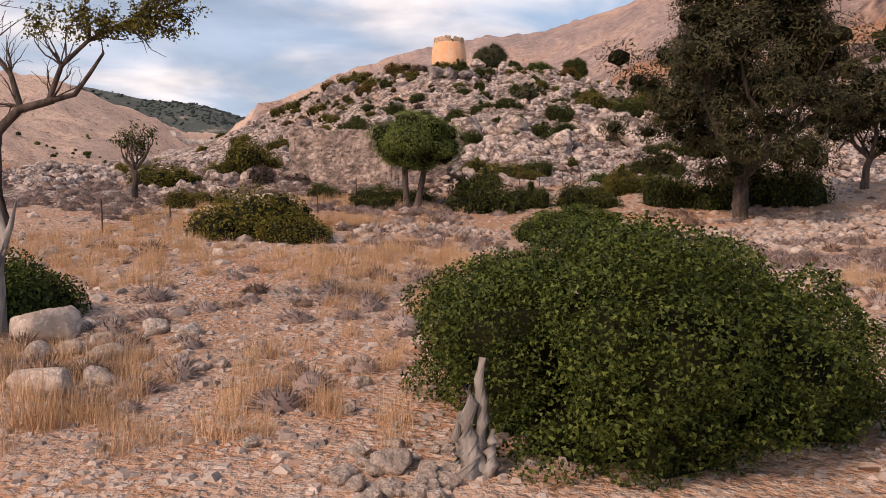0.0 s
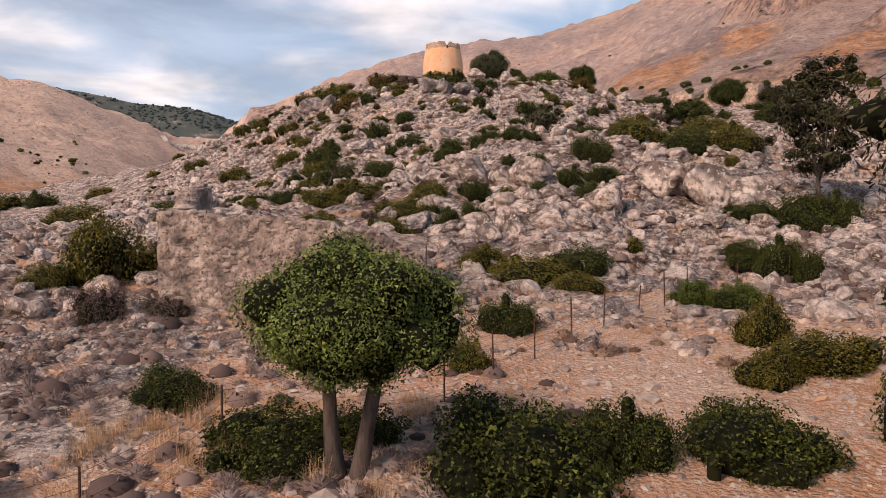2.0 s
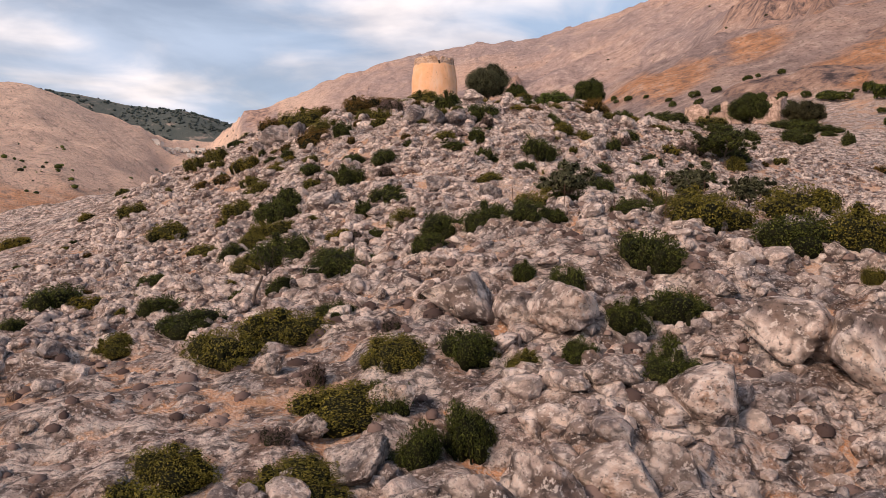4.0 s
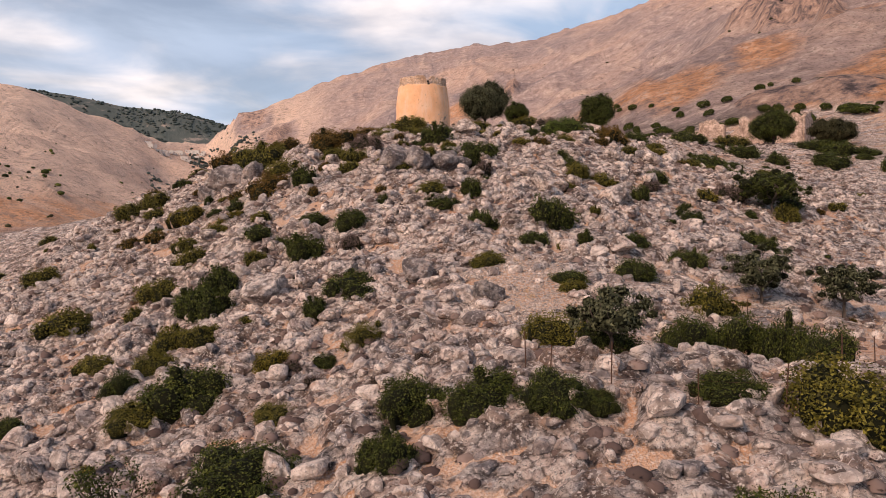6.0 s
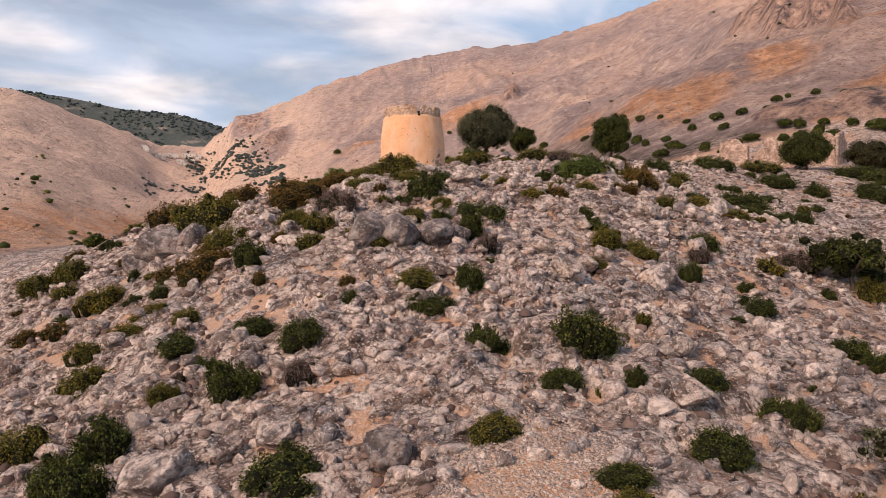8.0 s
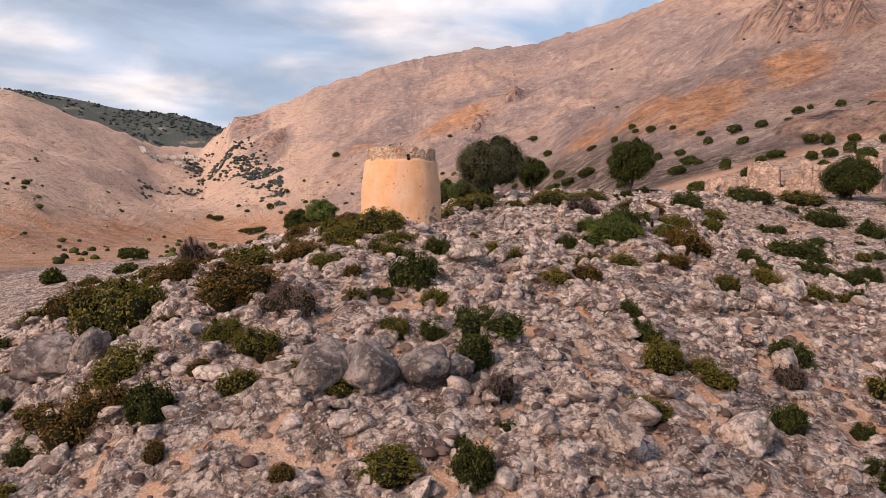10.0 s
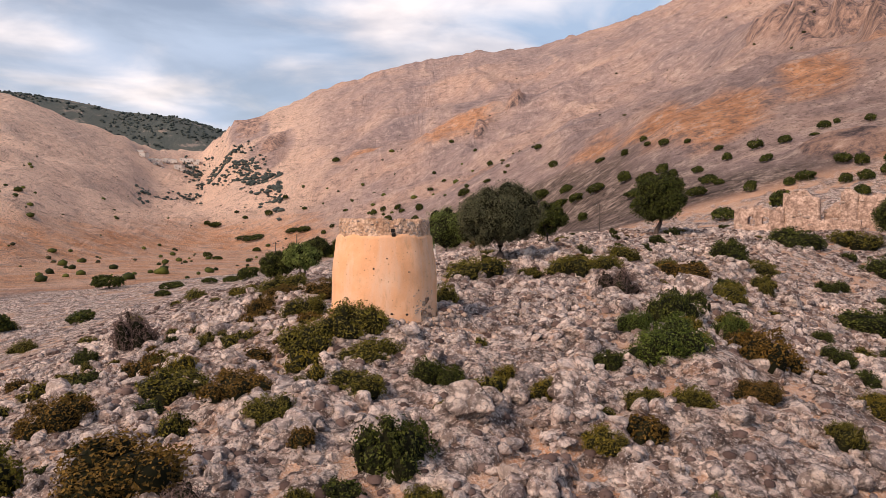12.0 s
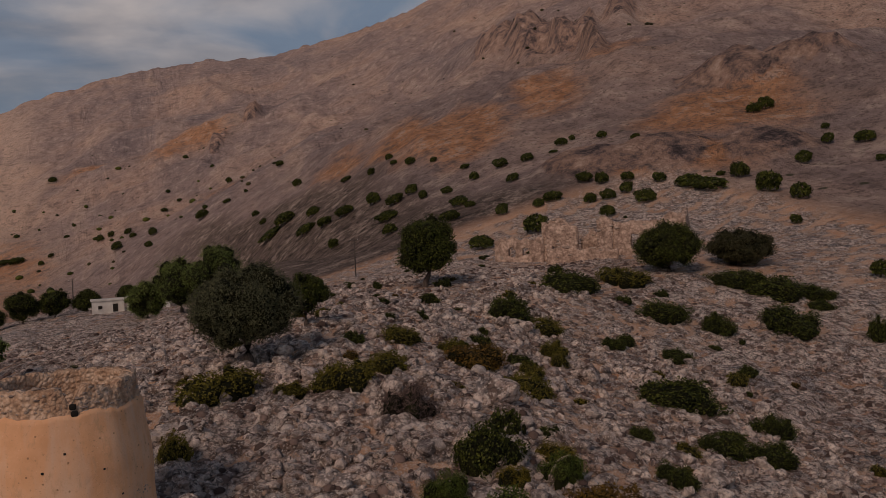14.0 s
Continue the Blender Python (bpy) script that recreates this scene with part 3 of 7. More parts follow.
def mesh_from(name, verts, faces, smooth_shade=True):
    """A mesh from an array of points and an array of faces that all have the same number of corners."""
    me = bpy.data.meshes.new(name)
    verts, faces = np.asarray(verts, np.float32), np.asarray(faces, np.int32)
    n, kk = faces.shape
    me.vertices.add(len(verts))
    me.vertices.foreach_set("co", verts.ravel())
    me.loops.add(n * kk)
    me.loops.foreach_set("vertex_index", faces.ravel())
    me.polygons.add(n)
    me.polygons.foreach_set("loop_start", np.arange(0, n * kk, kk, dtype=np.int32))
    me.polygons.foreach_set("use_smooth", np.full(n, smooth_shade))
    me.update(calc_edges=True)
    return me


def put(name, me, material, parent=None, label=""):
    if material and not me.materials:
        me.materials.append(material)
    ob = new(name, me)
    ob.parent = parent
    return tagged(ob, label)


# one sheet of ground, fine along the way and coarse towards the horizon
rows_y = np.concatenate([np.linspace(-420, -20, 14), np.arange(-12, 4, 1.6), np.arange(4, 45, 0.36), np.arange(45, 172, 0.33), np.arange(172, 200, 0.5)])
step, far_y = 0.65, [200.0]
while far_y[-1] < 4300:
    far_y.append(far_y[-1] + step)
    step *= 1.017
rows_y = np.concatenate([rows_y, far_y])
u = np.linspace(-1, 1, 391)
gy = np.repeat(rows_y, len(u))
gu = np.tile(u, len(rows_y))
gx = 0.10 * np.clip(gy, 0, 220) + 58 * gu + np.sign(gu) * gu ** 4 * (130 + 1.05 * np.maximum(gy, 0) + 0.6 * np.maximum(-gy, 0))
g_z, g_rock, g_red, g_mount = ground(gx, gy)
nu, nr = len(u), len(rows_y)
idx = (np.arange(nr - 1)[:, None] * nu + np.arange(nu - 1)[None, :]).ravel()
me = mesh_from("ground", np.stack([gx, gy, g_z], 1), np.stack([idx, idx + 1, idx + nu + 1, idx + nu], 1))
tint = me.color_attributes.new("cover", "FLOAT_COLOR", "POINT")
tint.data.foreach_set("color", np.stack([g_rock, g_red, g_mount, cliff_share(gx, gy)], 1).astype(np.float32).ravel())
tagged(put("ground", me, M_GROUND), "rocky limestone hillside with red earth, gravel and bare mountains", "ground", kind="structure")


# ---------------------------------------------------------------- builders
class Tubes:
    """Tapered limbs gathered into one mesh."""

    def __init__(self):
        self.v, self.f = [], []

    def add(self, points, radii, sides=6):
        start = len(self.v)
        for n, (p, r) in enumerate(zip(points, radii)):
            d = Vector(points[min(n + 1, len(points) - 1)]) - Vector(points[max(n - 1, 0)])
            q = d.to_track_quat("Z", "Y")
            for s in range(sides):
                a = 2 * math.pi * s / sides
                self.v.append(tuple(Vector(p) + q @ Vector((r * math.cos(a), r * math.sin(a), 0))))
        for n in range(len(points) - 1):
            for s in range(sides):
                a, b = start + n * sides + s, start + n * sides + (s + 1) % sides
                self.f.append((a, b, b + sides, a + sides))
        return self

    def mesh(self, name):
        return mesh_from(name, self.v, self.f)


def unit(v):
    return v / np.maximum(np.linalg.norm(v, axis=-1, keepdims=True), 1e-9)


def leaves(name, centres, normals, size, rng, slim=0.5, droop=0.0, corners=3):
    """Small lozenge leaves, one at each centre, facing roughly along the normals."""
    n = len(centres)
    nn = unit(normals + rng.normal(0, 0.75, (n, 3)))
    along = unit(np.cross(nn, rng.normal(0, 1, (n, 3))))
    along[:, 2] -= droop
    side = unit(np.cross(nn, along))
    ln = size * rng.uniform(0.6, 1.3, (n, 1))
    a, b = along * ln, side * ln * slim
    lift = nn * ln * 0.18
    if corners == 3:
        v = np.stack([centres - a, centres + 0.7 * a + 1.25 * b, centres + 0.7 * a - 1.25 * b], 1).reshape(-1, 3)
        return mesh_from(name, v, np.arange(3 * n).reshape(n, 3), False)
    v = np.stack([centres - a, centres + b + lift, centres + a, centres - b + lift], 1).reshape(-1, 3)
    return mesh_from(name, v, np.arange(4 * n).reshape(n, 4), False)


def mounds(rng, count, spread, low=0.55, small=1.0):
    """Blobs that make up the outline of a crown: centres and half-axes inside a unit dome."""
    cs, rs = [(0, 0, 0.10)], [(0.70, 0.70, 0.70)]
    for n in range(count):
        a, d = 2 * math.pi * (n + rng.uniform(0, 0.7)) / count, spread * rng.uniform(0.6, 1.0)
        r = rng.uniform(0.28, 0.46) * small
        cs.append((d * math.cos(a), d * math.sin(a), rng.uniform(0.02, 0.42)))
        rs.append((r, r * rng.uniform(0.8, 1.2), r * rng.uniform(low, 1.2)))
    return np.array(cs), np.array(rs)


def on_mounds(cs, rs, n, rng, floor=0.0):
    got, nrm = [], []
    area = (rs[:, 0] * rs[:, 2])
    while sum(len(q) for q in got) < n:
        w = rng.choice(len(cs), 2 * n, p=area / area.sum())
        d = unit(rng.normal(0, 1, (2 * n, 3)))
        p = cs[w] + d * rs[w] * (0.72 + 0.36 * rng.uniform(0, 1, (2 * n, 1)) ** 1.2)
        inside = np.zeros(2 * n, bool)
        for cc, rr in zip(cs, rs):
            inside |= (((p - cc) / (rr * 0.72)) ** 2).sum(1) < 1
        keep = (~inside) & (p[:, 2] > floor)
        got.append(p[keep])
        nrm.append(unit(d[keep] / rs[w][keep]))
    return np.concatenate(got)[:n], np.concatenate(nrm)[:n]


def core_mesh(name, cs, rs, shrink=0.86):
    """The near-black core of a bush, standing in for the shade between its leaves."""
    v, f = [], []
    for cc, rr in zip(cs, rs):
        s0 = len(v)
        for i in range(4):
            th = math.pi * 0.5 * i / 3.02
            for j in range(7):
                a = 2 * math.pi * j / 7
                wob = 1 + 0.10 * math.sin(3 * a + 7 * cc[0] + i)
                v.append((cc[0] + rr[0] * shrink * math.cos(th) * math.cos(a) * wob, cc[1] + rr[1] * shrink * math.cos(th) * math.sin(a) * wob, max(cc[2] + rr[2] * shrink * math.sin(th), -0.1)))
        s1 = len(v)
        for j in range(7):
            v.append((v[s0 + j][0] * 0.9 + cc[0] * 0.1, v[s0 + j][1] * 0.9 + cc[1] * 0.1, -0.12))
        for j in range(7):
            f.append((s1 + j, s1 + (j + 1) % 7, s0 + (j + 1) % 7, s0 + j))
            for i in range(3):
                a, b = s0 + i * 7 + j, s0 + i * 7 + (j + 1) % 7
                f.append((a, b, b + 7, a + 7))
    return mesh_from(name, v, f)


def bush_model(name, seed, material, count, size, label, spread=0.62, mound_count=7, slim=0.5, knobs=0, corners=3):
    """A bush of unit half-width and unit height: leaves over a dark inside."""
    rng = np.random.default_rng(seed)
    cs, rs = mounds(rng, mound_count, spread)
    if knobs:
        # tufts that stand proud of the mounds
        kp, kn = on_mounds(cs, rs, knobs, rng)
        kr = rng.uniform(0.06, 0.17, (knobs, 1))
        cs, rs = np.concatenate([cs, kp]), np.concatenate([rs, np.repeat(kr, 3, 1)])
    p, n = on_mounds(cs, rs, count, rng)
    top = new(name)
    put("foliage", leaves("foliage", p, n, size, rng, slim, 0.0, corners), material, top)
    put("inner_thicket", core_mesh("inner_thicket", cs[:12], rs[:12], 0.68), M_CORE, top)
    return tagged(top, label, "bush", "bushes on the hillside")


def plant(models, spots, rng):
    """Set a copy of one of the models at each spot (x, y, width, height), leaning a little with the slope; the first copy is the model itself."""
    first = set()
    for n, (x, y, w, h) in enumerate(spots):
        mod = models[n % len(models)]
        q = max(0.35 * w, 0.4)
        zs = ground(np.array([x, x - q, x + q, x, x]), np.array([y, y, y, y - q, y + q]))[0]
        lean = Vector((-(zs[2] - zs[1]) / (2 * q) * 0.6, -(zs[4] - zs[3]) / (2 * q) * 0.6, 1.0)).to_track_quat("Z", "Y")
        turn = Euler((0, 0, rng.uniform(0, 6.28))).to_quaternion()
        m = Matrix.LocRotScale((x, y, float(zs.mean()) - 0.06 * h), lean @ turn, (w * 0.54, w * 0.54 * rng.uniform(0.72, 1.0), h * 1.05))
        if mod.name not in first:
            first.add(mod.name)
            mod.matrix_basis = m
        else:
            keep = mod.matrix_basis.copy()
            mod.matrix_basis = Matrix.Identity(4)
            copy_thing(mod, m)
            mod.matrix_basis = keep


def boulder_mesh(name, seed, detail=3, flat=0.75, sharp=0.22):
    bm = bmesh.new()
    bmesh.ops.create_icosphere(bm, subdivisions=detail, radius=1.0)
    rng = random.Random(seed)
    off = Vector((rng.uniform(0, 90), rng.uniform(0, 90), rng.uniform(0, 90)))
    cuts = [(Vector((rng.gauss(0, 1), rng.gauss(0, 1), rng.gauss(0, 1))).normalized(), rng.uniform(0.5, 0.85)) for _ in range(14)]
    for v in bm.verts:
        d = v.co.normalized()
        r = 1 + sharp * noise.fractal(d * 1.3 + off, 0.8, 2.0, 4) + 0.20 * noise.fractal(d * 3.4 + off, 0.8, 2.0, 3)
        p = d * r
        for nrm, lim in cuts:
            over = p.dot(nrm) - lim
            if over > 0:
                p -= nrm * over * 0.85
        p += d * 0.05 * noise.noise(d * 9 + off)
        v.co = (p.x, p.y, p.z * flat)
    me = bpy.data.meshes.new(name)
    bm.to_mesh(me)
    bm.free()
    me.update()
    return me


def scatter(name, template_v, template_f, px, py, pz, size, rng, label, category, material, squash=(0.7, 1.2), sink=0.0, tilt=0.0, shade=True):
    """Many small copies of one small shape joined in a single mesh."""
    n = len(px)
    tv, tf = np.asarray(template_v, float), np.asarray(template_f, int)
    a = rng.uniform(0, 2 * math.pi, n)
    sc = np.stack([size * rng.uniform(0.8, 1.25, n), size * rng.uniform(0.8, 1.25, n), size * rng.uniform(*squash, n)], 1)
    v = tv[None] * sc[:, None]
    ca, sa = np.cos(a)[:, None], np.sin(a)[:, None]
    lean = rng.normal(0, tilt, n)[:, None]
    xx, zz = v[..., 0] * np.cos(lean) - v[..., 2] * np.sin(lean), v[..., 0] * np.sin(lean) + v[..., 2] * np.cos(lean)
    w = np.stack([xx * ca - v[..., 1] * sa + px[:, None], xx * sa + v[..., 1] * ca + py[:, None], zz + (pz - sink * size)[:, None]], 2)
    f = (tf[None] + (np.arange(n) * len(tv))[:, None, None]).reshape(-1, tf.shape[1])
    ob = put(name, mesh_from(name, w.reshape(-1, 3), f, shade), material)
    return tagged(ob, label, category, kind="stuff")

# ---------------------------------------------------------------- the ruined mill tower on the brow
TOWER = (1.1, 154.3)


def tower():
    cx, cy = TOWER
    z0 = gz(cx, cy - 3.4) - 0.5
    height, seg, lev = 36.75 - z0, 112, 44
    top = new("mill_tower")
    top.location = (cx, cy, z0)
    rng = random.Random(5)

    def rim(a):
        # broken lip: a notch towards the way of approach and ragged courses elsewhere
        notch = math.exp(-((math.degrees(a) - 283 + 0) / 5.5) ** 2) * 0.75 + math.exp(-((math.degrees(a) - 318) / 8.0) ** 2) * 0.25
        return height - notch - 0.16 * abs(noise.noise(Vector((math.cos(a) * 5, math.sin(a) * 5, 0)))) - 0.10 * (noise.noise(Vector((math.cos(a) * 16, math.sin(a) * 16, 3))) > 0.1)

    def radius(z):
        return 3.44 - 0.56 * (z / height) - 0.05 * math.sin(z * 1.3)

    def ring_wall(z_lo, z_hi, out, inner, name, material, wob, cols=seg, rows=lev):
        v, f = [], []
        for side in (0, 1):
            for j in range(rows + 1):
                for i in range(cols):
                    a = 2 * math.pi * i / cols
                    hi = min(z_hi(a), rim(a)) if callable(z_hi) else z_hi
                    lo = z_lo(a) if callable(z_lo) else z_lo
                    z = lo + (hi - lo) * j / rows
                    r = radius(z) + out if side == 0 else inner
                    p = Vector((math.cos(a) * 4, math.sin(a) * 4, z))
                    r += wob * (noise.fractal(p * 1.1, 0.8, 2.0, 4) * 0.6 + 0.35 * noise.noise(p * 4.0)) * (1 if side == 0 else 1.5)
                    v.append((r * math.cos(a), r * math.sin(a), z))
        base = (rows + 1) * cols
        for j in range(rows):
            for i in range(cols):
                a, b = j * cols + i, j * cols + (i + 1) % cols
                f.append((a, b, b + cols, a + cols))
                f.append((base + b, base + a, base + a + cols, base + b + cols))
        for i in range(cols):
            a, b = rows * cols + i, rows * cols + (i + 1) % cols
            f.append((a, b, base + b, base + a))
            a, b = i, (i + 1) % cols
            f.append((b, a, base + a, base + b))
        return put(name, mesh_from(name, v, f), material, top)

    def band(a):
        # where the plaster ends and the bare courses of the top begin
        return height - 1.02 + 0.16 * noise.noise(Vector((math.cos(a) * 3, math.sin(a) * 3, 9))) + 0.06 * noise.noise(Vector((math.cos(a) * 14, math.sin(a) * 14, 9)))

    ring_wall(-0.9, rim, -0.09, 2.25, "masonry", M_OCHRE, 0.10)
    # plaster skin, fallen off low down on the side towards the ruins
    v, f = [], []
    cols, rows = 150, 60
    keep = set()
    for j in range(rows + 1):
        for i in range(cols):
            a = 2 * math.pi * i / cols
            lo, hi = -0.6, band(a)
            z = lo + (hi - lo) * j / rows
            p = Vector((math.cos(a) * 4, math.sin(a) * 4, z))
            r = radius(z) + 0.035 * noise.fractal(p * 0.8, 0.8, 2.0, 4)
            if j == rows:
                r -= 0.10
            v.append((r * math.cos(a), r * math.sin(a), z))
            bare = noise.fractal(p * 1.3 + Vector((4, 1, 0)), 0.8, 2.0, 4)
            deg = math.degrees(a)
            lost = math.exp(-((deg - 322) / 13) ** 2) * max(0.0, 1.25 - z / 2.2) * 0.85 + 0.25 * math.exp(-((deg - 285) / 9) ** 2) * max(0, z / height - 0.45) * 3
            if bare * 0.55 + lost < 0.62:
                keep.add((i, j))
    for j in range(rows):
        for i in range(cols):
            if {(i, j), ((i + 1) % cols, j), (i, j + 1), ((i + 1) % cols, j + 1)} <= keep:
                a, b = j * cols + i, j * cols + (i + 1) % cols
                f.append((a, b, b + cols, a + cols))
    put("plaster", mesh_from("plaster", v, f), M_PLASTER, top, "peach lime plaster, pitted and patched")
    # bare stones of the top courses and of the broken foot
    shapes = [boulder_mesh("course_stone", 900 + s, 2, 0.8, 0.15) for s in range(4)]
    for s in shapes:
        s.materials.append(M_WALLSTONE)
    made = 0
    for course in range(5):
        zc = height - 0.88 + 0.205 * course
        for i in range(46):
            a = 2 * math.pi * (i + 0.5 * (course % 2) + rng.uniform(-0.2, 0.2)) / 46
            if zc > rim(a) - 0.02 or made >= 230 or not 150 < math.degrees(a) % 360 < 390:
                continue
            zc2 = zc + rng.uniform(-0.07, 0.07)
            rr = radius(zc) - rng.uniform(0.14, 0.20)
            ob = new("stone", rng.choice(shapes))
            ob.parent = top
            ob.matrix_basis = Matrix.LocRotScale((rr * math.cos(a), rr * math.sin(a), zc2), Euler((rng.uniform(-0.2, 0.2), rng.uniform(-0.2, 0.2), a)), (rng.uniform(0.10, 0.16), rng.uniform(0.10, 0.24), rng.uniform(0.07, 0.13)))
            made += 1
    for i in range(60):
        a = radians(rng.uniform(305, 345))
        zc = rng.uniform(0.3, 2.4)
        rr = radius(zc) - 0.10
        ob = new("stone", rng.choice(shapes))
        ob.parent = top
        ob.matrix_basis = Matrix.LocRotScale((rr * math.cos(a), rr * math.sin(a), zc), Euler((0, 0, a)), (0.14, rng.uniform(0.13, 0.22), rng.uniform(0.09, 0.14)))
    # beam holes: solid near-black blocks stand in for the shade inside them
    hole = bpy.data.meshes.new("beam_hole")
    bm = bmesh.new()
    bmesh.ops.create_cube(bm, size=1.0)
    bmesh.ops.bevel(bm, geom=bm.edges[:], offset=0.18, segments=1, affect="EDGES")
    bm.to_mesh(hole)
    bm.free()
    hole.materials.append(M_DARK)
    for deg, z in ((284, height - 1.0), (283, height - 0.75), (281, 0.95), (297, 0.9), (268, 0.9), (258, 1.0), (262, 3.6), (300, 3.4), (312, 2.3), (276, 4.2)):
        a, rr = radians(deg), radius(z) - 0.02
        ob = new("beam_hole", hole)
        ob.parent = top
        w = 0.24 if z > height - 1.2 else 0.09 + 0.07 * (z < 1.2)
        ob.matrix_basis = Matrix.LocRotScale((rr * math.cos(a), rr * math.sin(a), z), Euler((0, 0.2, a)), (0.08, w, w * 0.9))
    return tagged(top, "round ruined windmill tower of peach plaster over rubble, broken rim", "tower")


tower()


# ---------------------------------------------------------------- ruins
def ragged_wall(parent, name, a, b, z_low, tops, thick, material, seed, step=0.22, holes=(), rag=0.0):
    """An upright rubble wall from a to b (plan), with a broken top given as heights along it, and openings (from, to, low, high)."""
    ax, ay, bx, by = *a, *b
    ln = math.hypot(bx - ax, by - ay)
    n = max(4, int(ln / step))
    m = max(4, int(max(tops) / step))
    tx, ty = (bx - ax) / ln, (by - ay) / ln
    nx, ny = ty, -tx
    hs = np.interp(np.linspace(0, 1, n + 1), np.linspace(0, 1, len(tops)), tops)
    hs = [h + rag * noise.noise(Vector((i * 0.35, seed, 7))) + 0.16 * noise.noise(Vector((i * 0.9, seed, 0))) + 0.10 * noise.noise(Vector((i * 2.7, seed, 4))) for i, h in enumerate(hs)]
    bm = bmesh.new()
    grid = {}
    for side in (0, 1):
        for i in range(n + 1):
            for j in range(m + 1):
                s, z = ln * i / n, hs[i] * j / m
                d = thick * 0.5 * (1 if side == 0 else -1) * (1.0 - 0.12 * j / m)
                p = Vector((s, z + seed * 7, side * 9))
                d += 0.08 * noise.fractal(p * 1.2, 0.8, 2.0, 4) + 0.05 * noise.noise(p * 4.2) + 0.03 * noise.noise(p * 9.0)
                q = 0.05 * noise.noise(p * 2.0 + Vector((5, 5, 5)))
                grid[side, i, j] = bm.verts.new((ax + tx * (s + q) + nx * d, ay + ty * (s + q) + ny * d, z_low + z + q))

    def gone(i, j):
        s, z = ln * (i + 0.5) / n, hs[i] * (j + 0.5) / m
        return any(h0 < s < h1 and h2 < z < h3 for h0, h1, h2, h3 in holes)

    for i in range(n):
        for j in range(m):
            if gone(i, j):
                continue
            bm.faces.new((grid[0, i, j], grid[0, i + 1, j], grid[0, i + 1, j + 1], grid[0, i, j + 1]))
            bm.faces.new((grid[1, i + 1, j], grid[1, i, j], grid[1, i, j + 1], grid[1, i + 1, j + 1]))
            for di, dj, e in ((-1, 0, ((i, j), (i, j + 1))), (1, 0, ((i + 1, j + 1), (i + 1, j))), (0, 1, ((i, j + 1), (i + 1, j + 1))), (0, -1, ((i + 1, j), (i, j)))):
                ii, jj = i + di, j + dj
                if not (0 <= ii < n and 0 <= jj < m) or gone(ii, jj):
                    try:
                        bm.faces.new((grid[0, *e[0]], grid[0, *e[1]], grid[1, *e[1]], grid[1, *e[0]]))
                    except ValueError:
                        pass
    bmesh.ops.recalc_face_normals(bm, faces=bm.faces[:])
    me = bpy.data.meshes.new(name)
    bm.to_mesh(me)
    bm.free()
    me.polygons.foreach_set("use_smooth", np.full(len(me.polygons), True))
    return put(name, me, material, parent), hs


def set_stones(parent, a, b, z_low, tops, thick, count, seed, shapes, size=0.17, face=1.0):
    """Stones that show in the face and along the top of a wall."""
    rng = random.Random(seed)
    ax, ay, bx, by = *a, *b
    ln = math.hypot(bx - ax, by - ay)
    tx, ty = (bx - ax) / ln, (by - ay) / ln
    nx, ny = ty * face, -tx * face
    for n in range(count):
        s = rng.uniform(0.03, 0.97) * ln
        h = float(np.interp(s / ln, np.linspace(0, 1, len(tops)), tops))
        on_top = n % 3 == 0
        z = h - rng.uniform(0.0, 0.12) if on_top else rng.uniform(0.1, 0.97) ** 0.7 * h
        d = rng.uniform(-0.4, 0.5) * thick if on_top else thick * (0.5 - 0.06 * z / h) - rng.uniform(0.03, 0.09)
        ob = new("stone", rng.choice(shapes))
        ob.parent = parent
        w = size * rng.uniform(0.7, 1.5)
        ob.matrix_basis = Matrix.LocRotScale((ax + tx * s + nx * d, ay + ty * s + ny * d, z_low + z), Euler((0, 0, math.atan2(ty, tx))), (w, w * 0.6, w * rng.uniform(0.5, 0.75)))


stone_shapes = [boulder_mesh("wall_stone", 940 + s, 2, 0.8, 0.18) for s in range(4)]
for s in stone_shapes:
    s.materials.append(M_WALLSTONE)


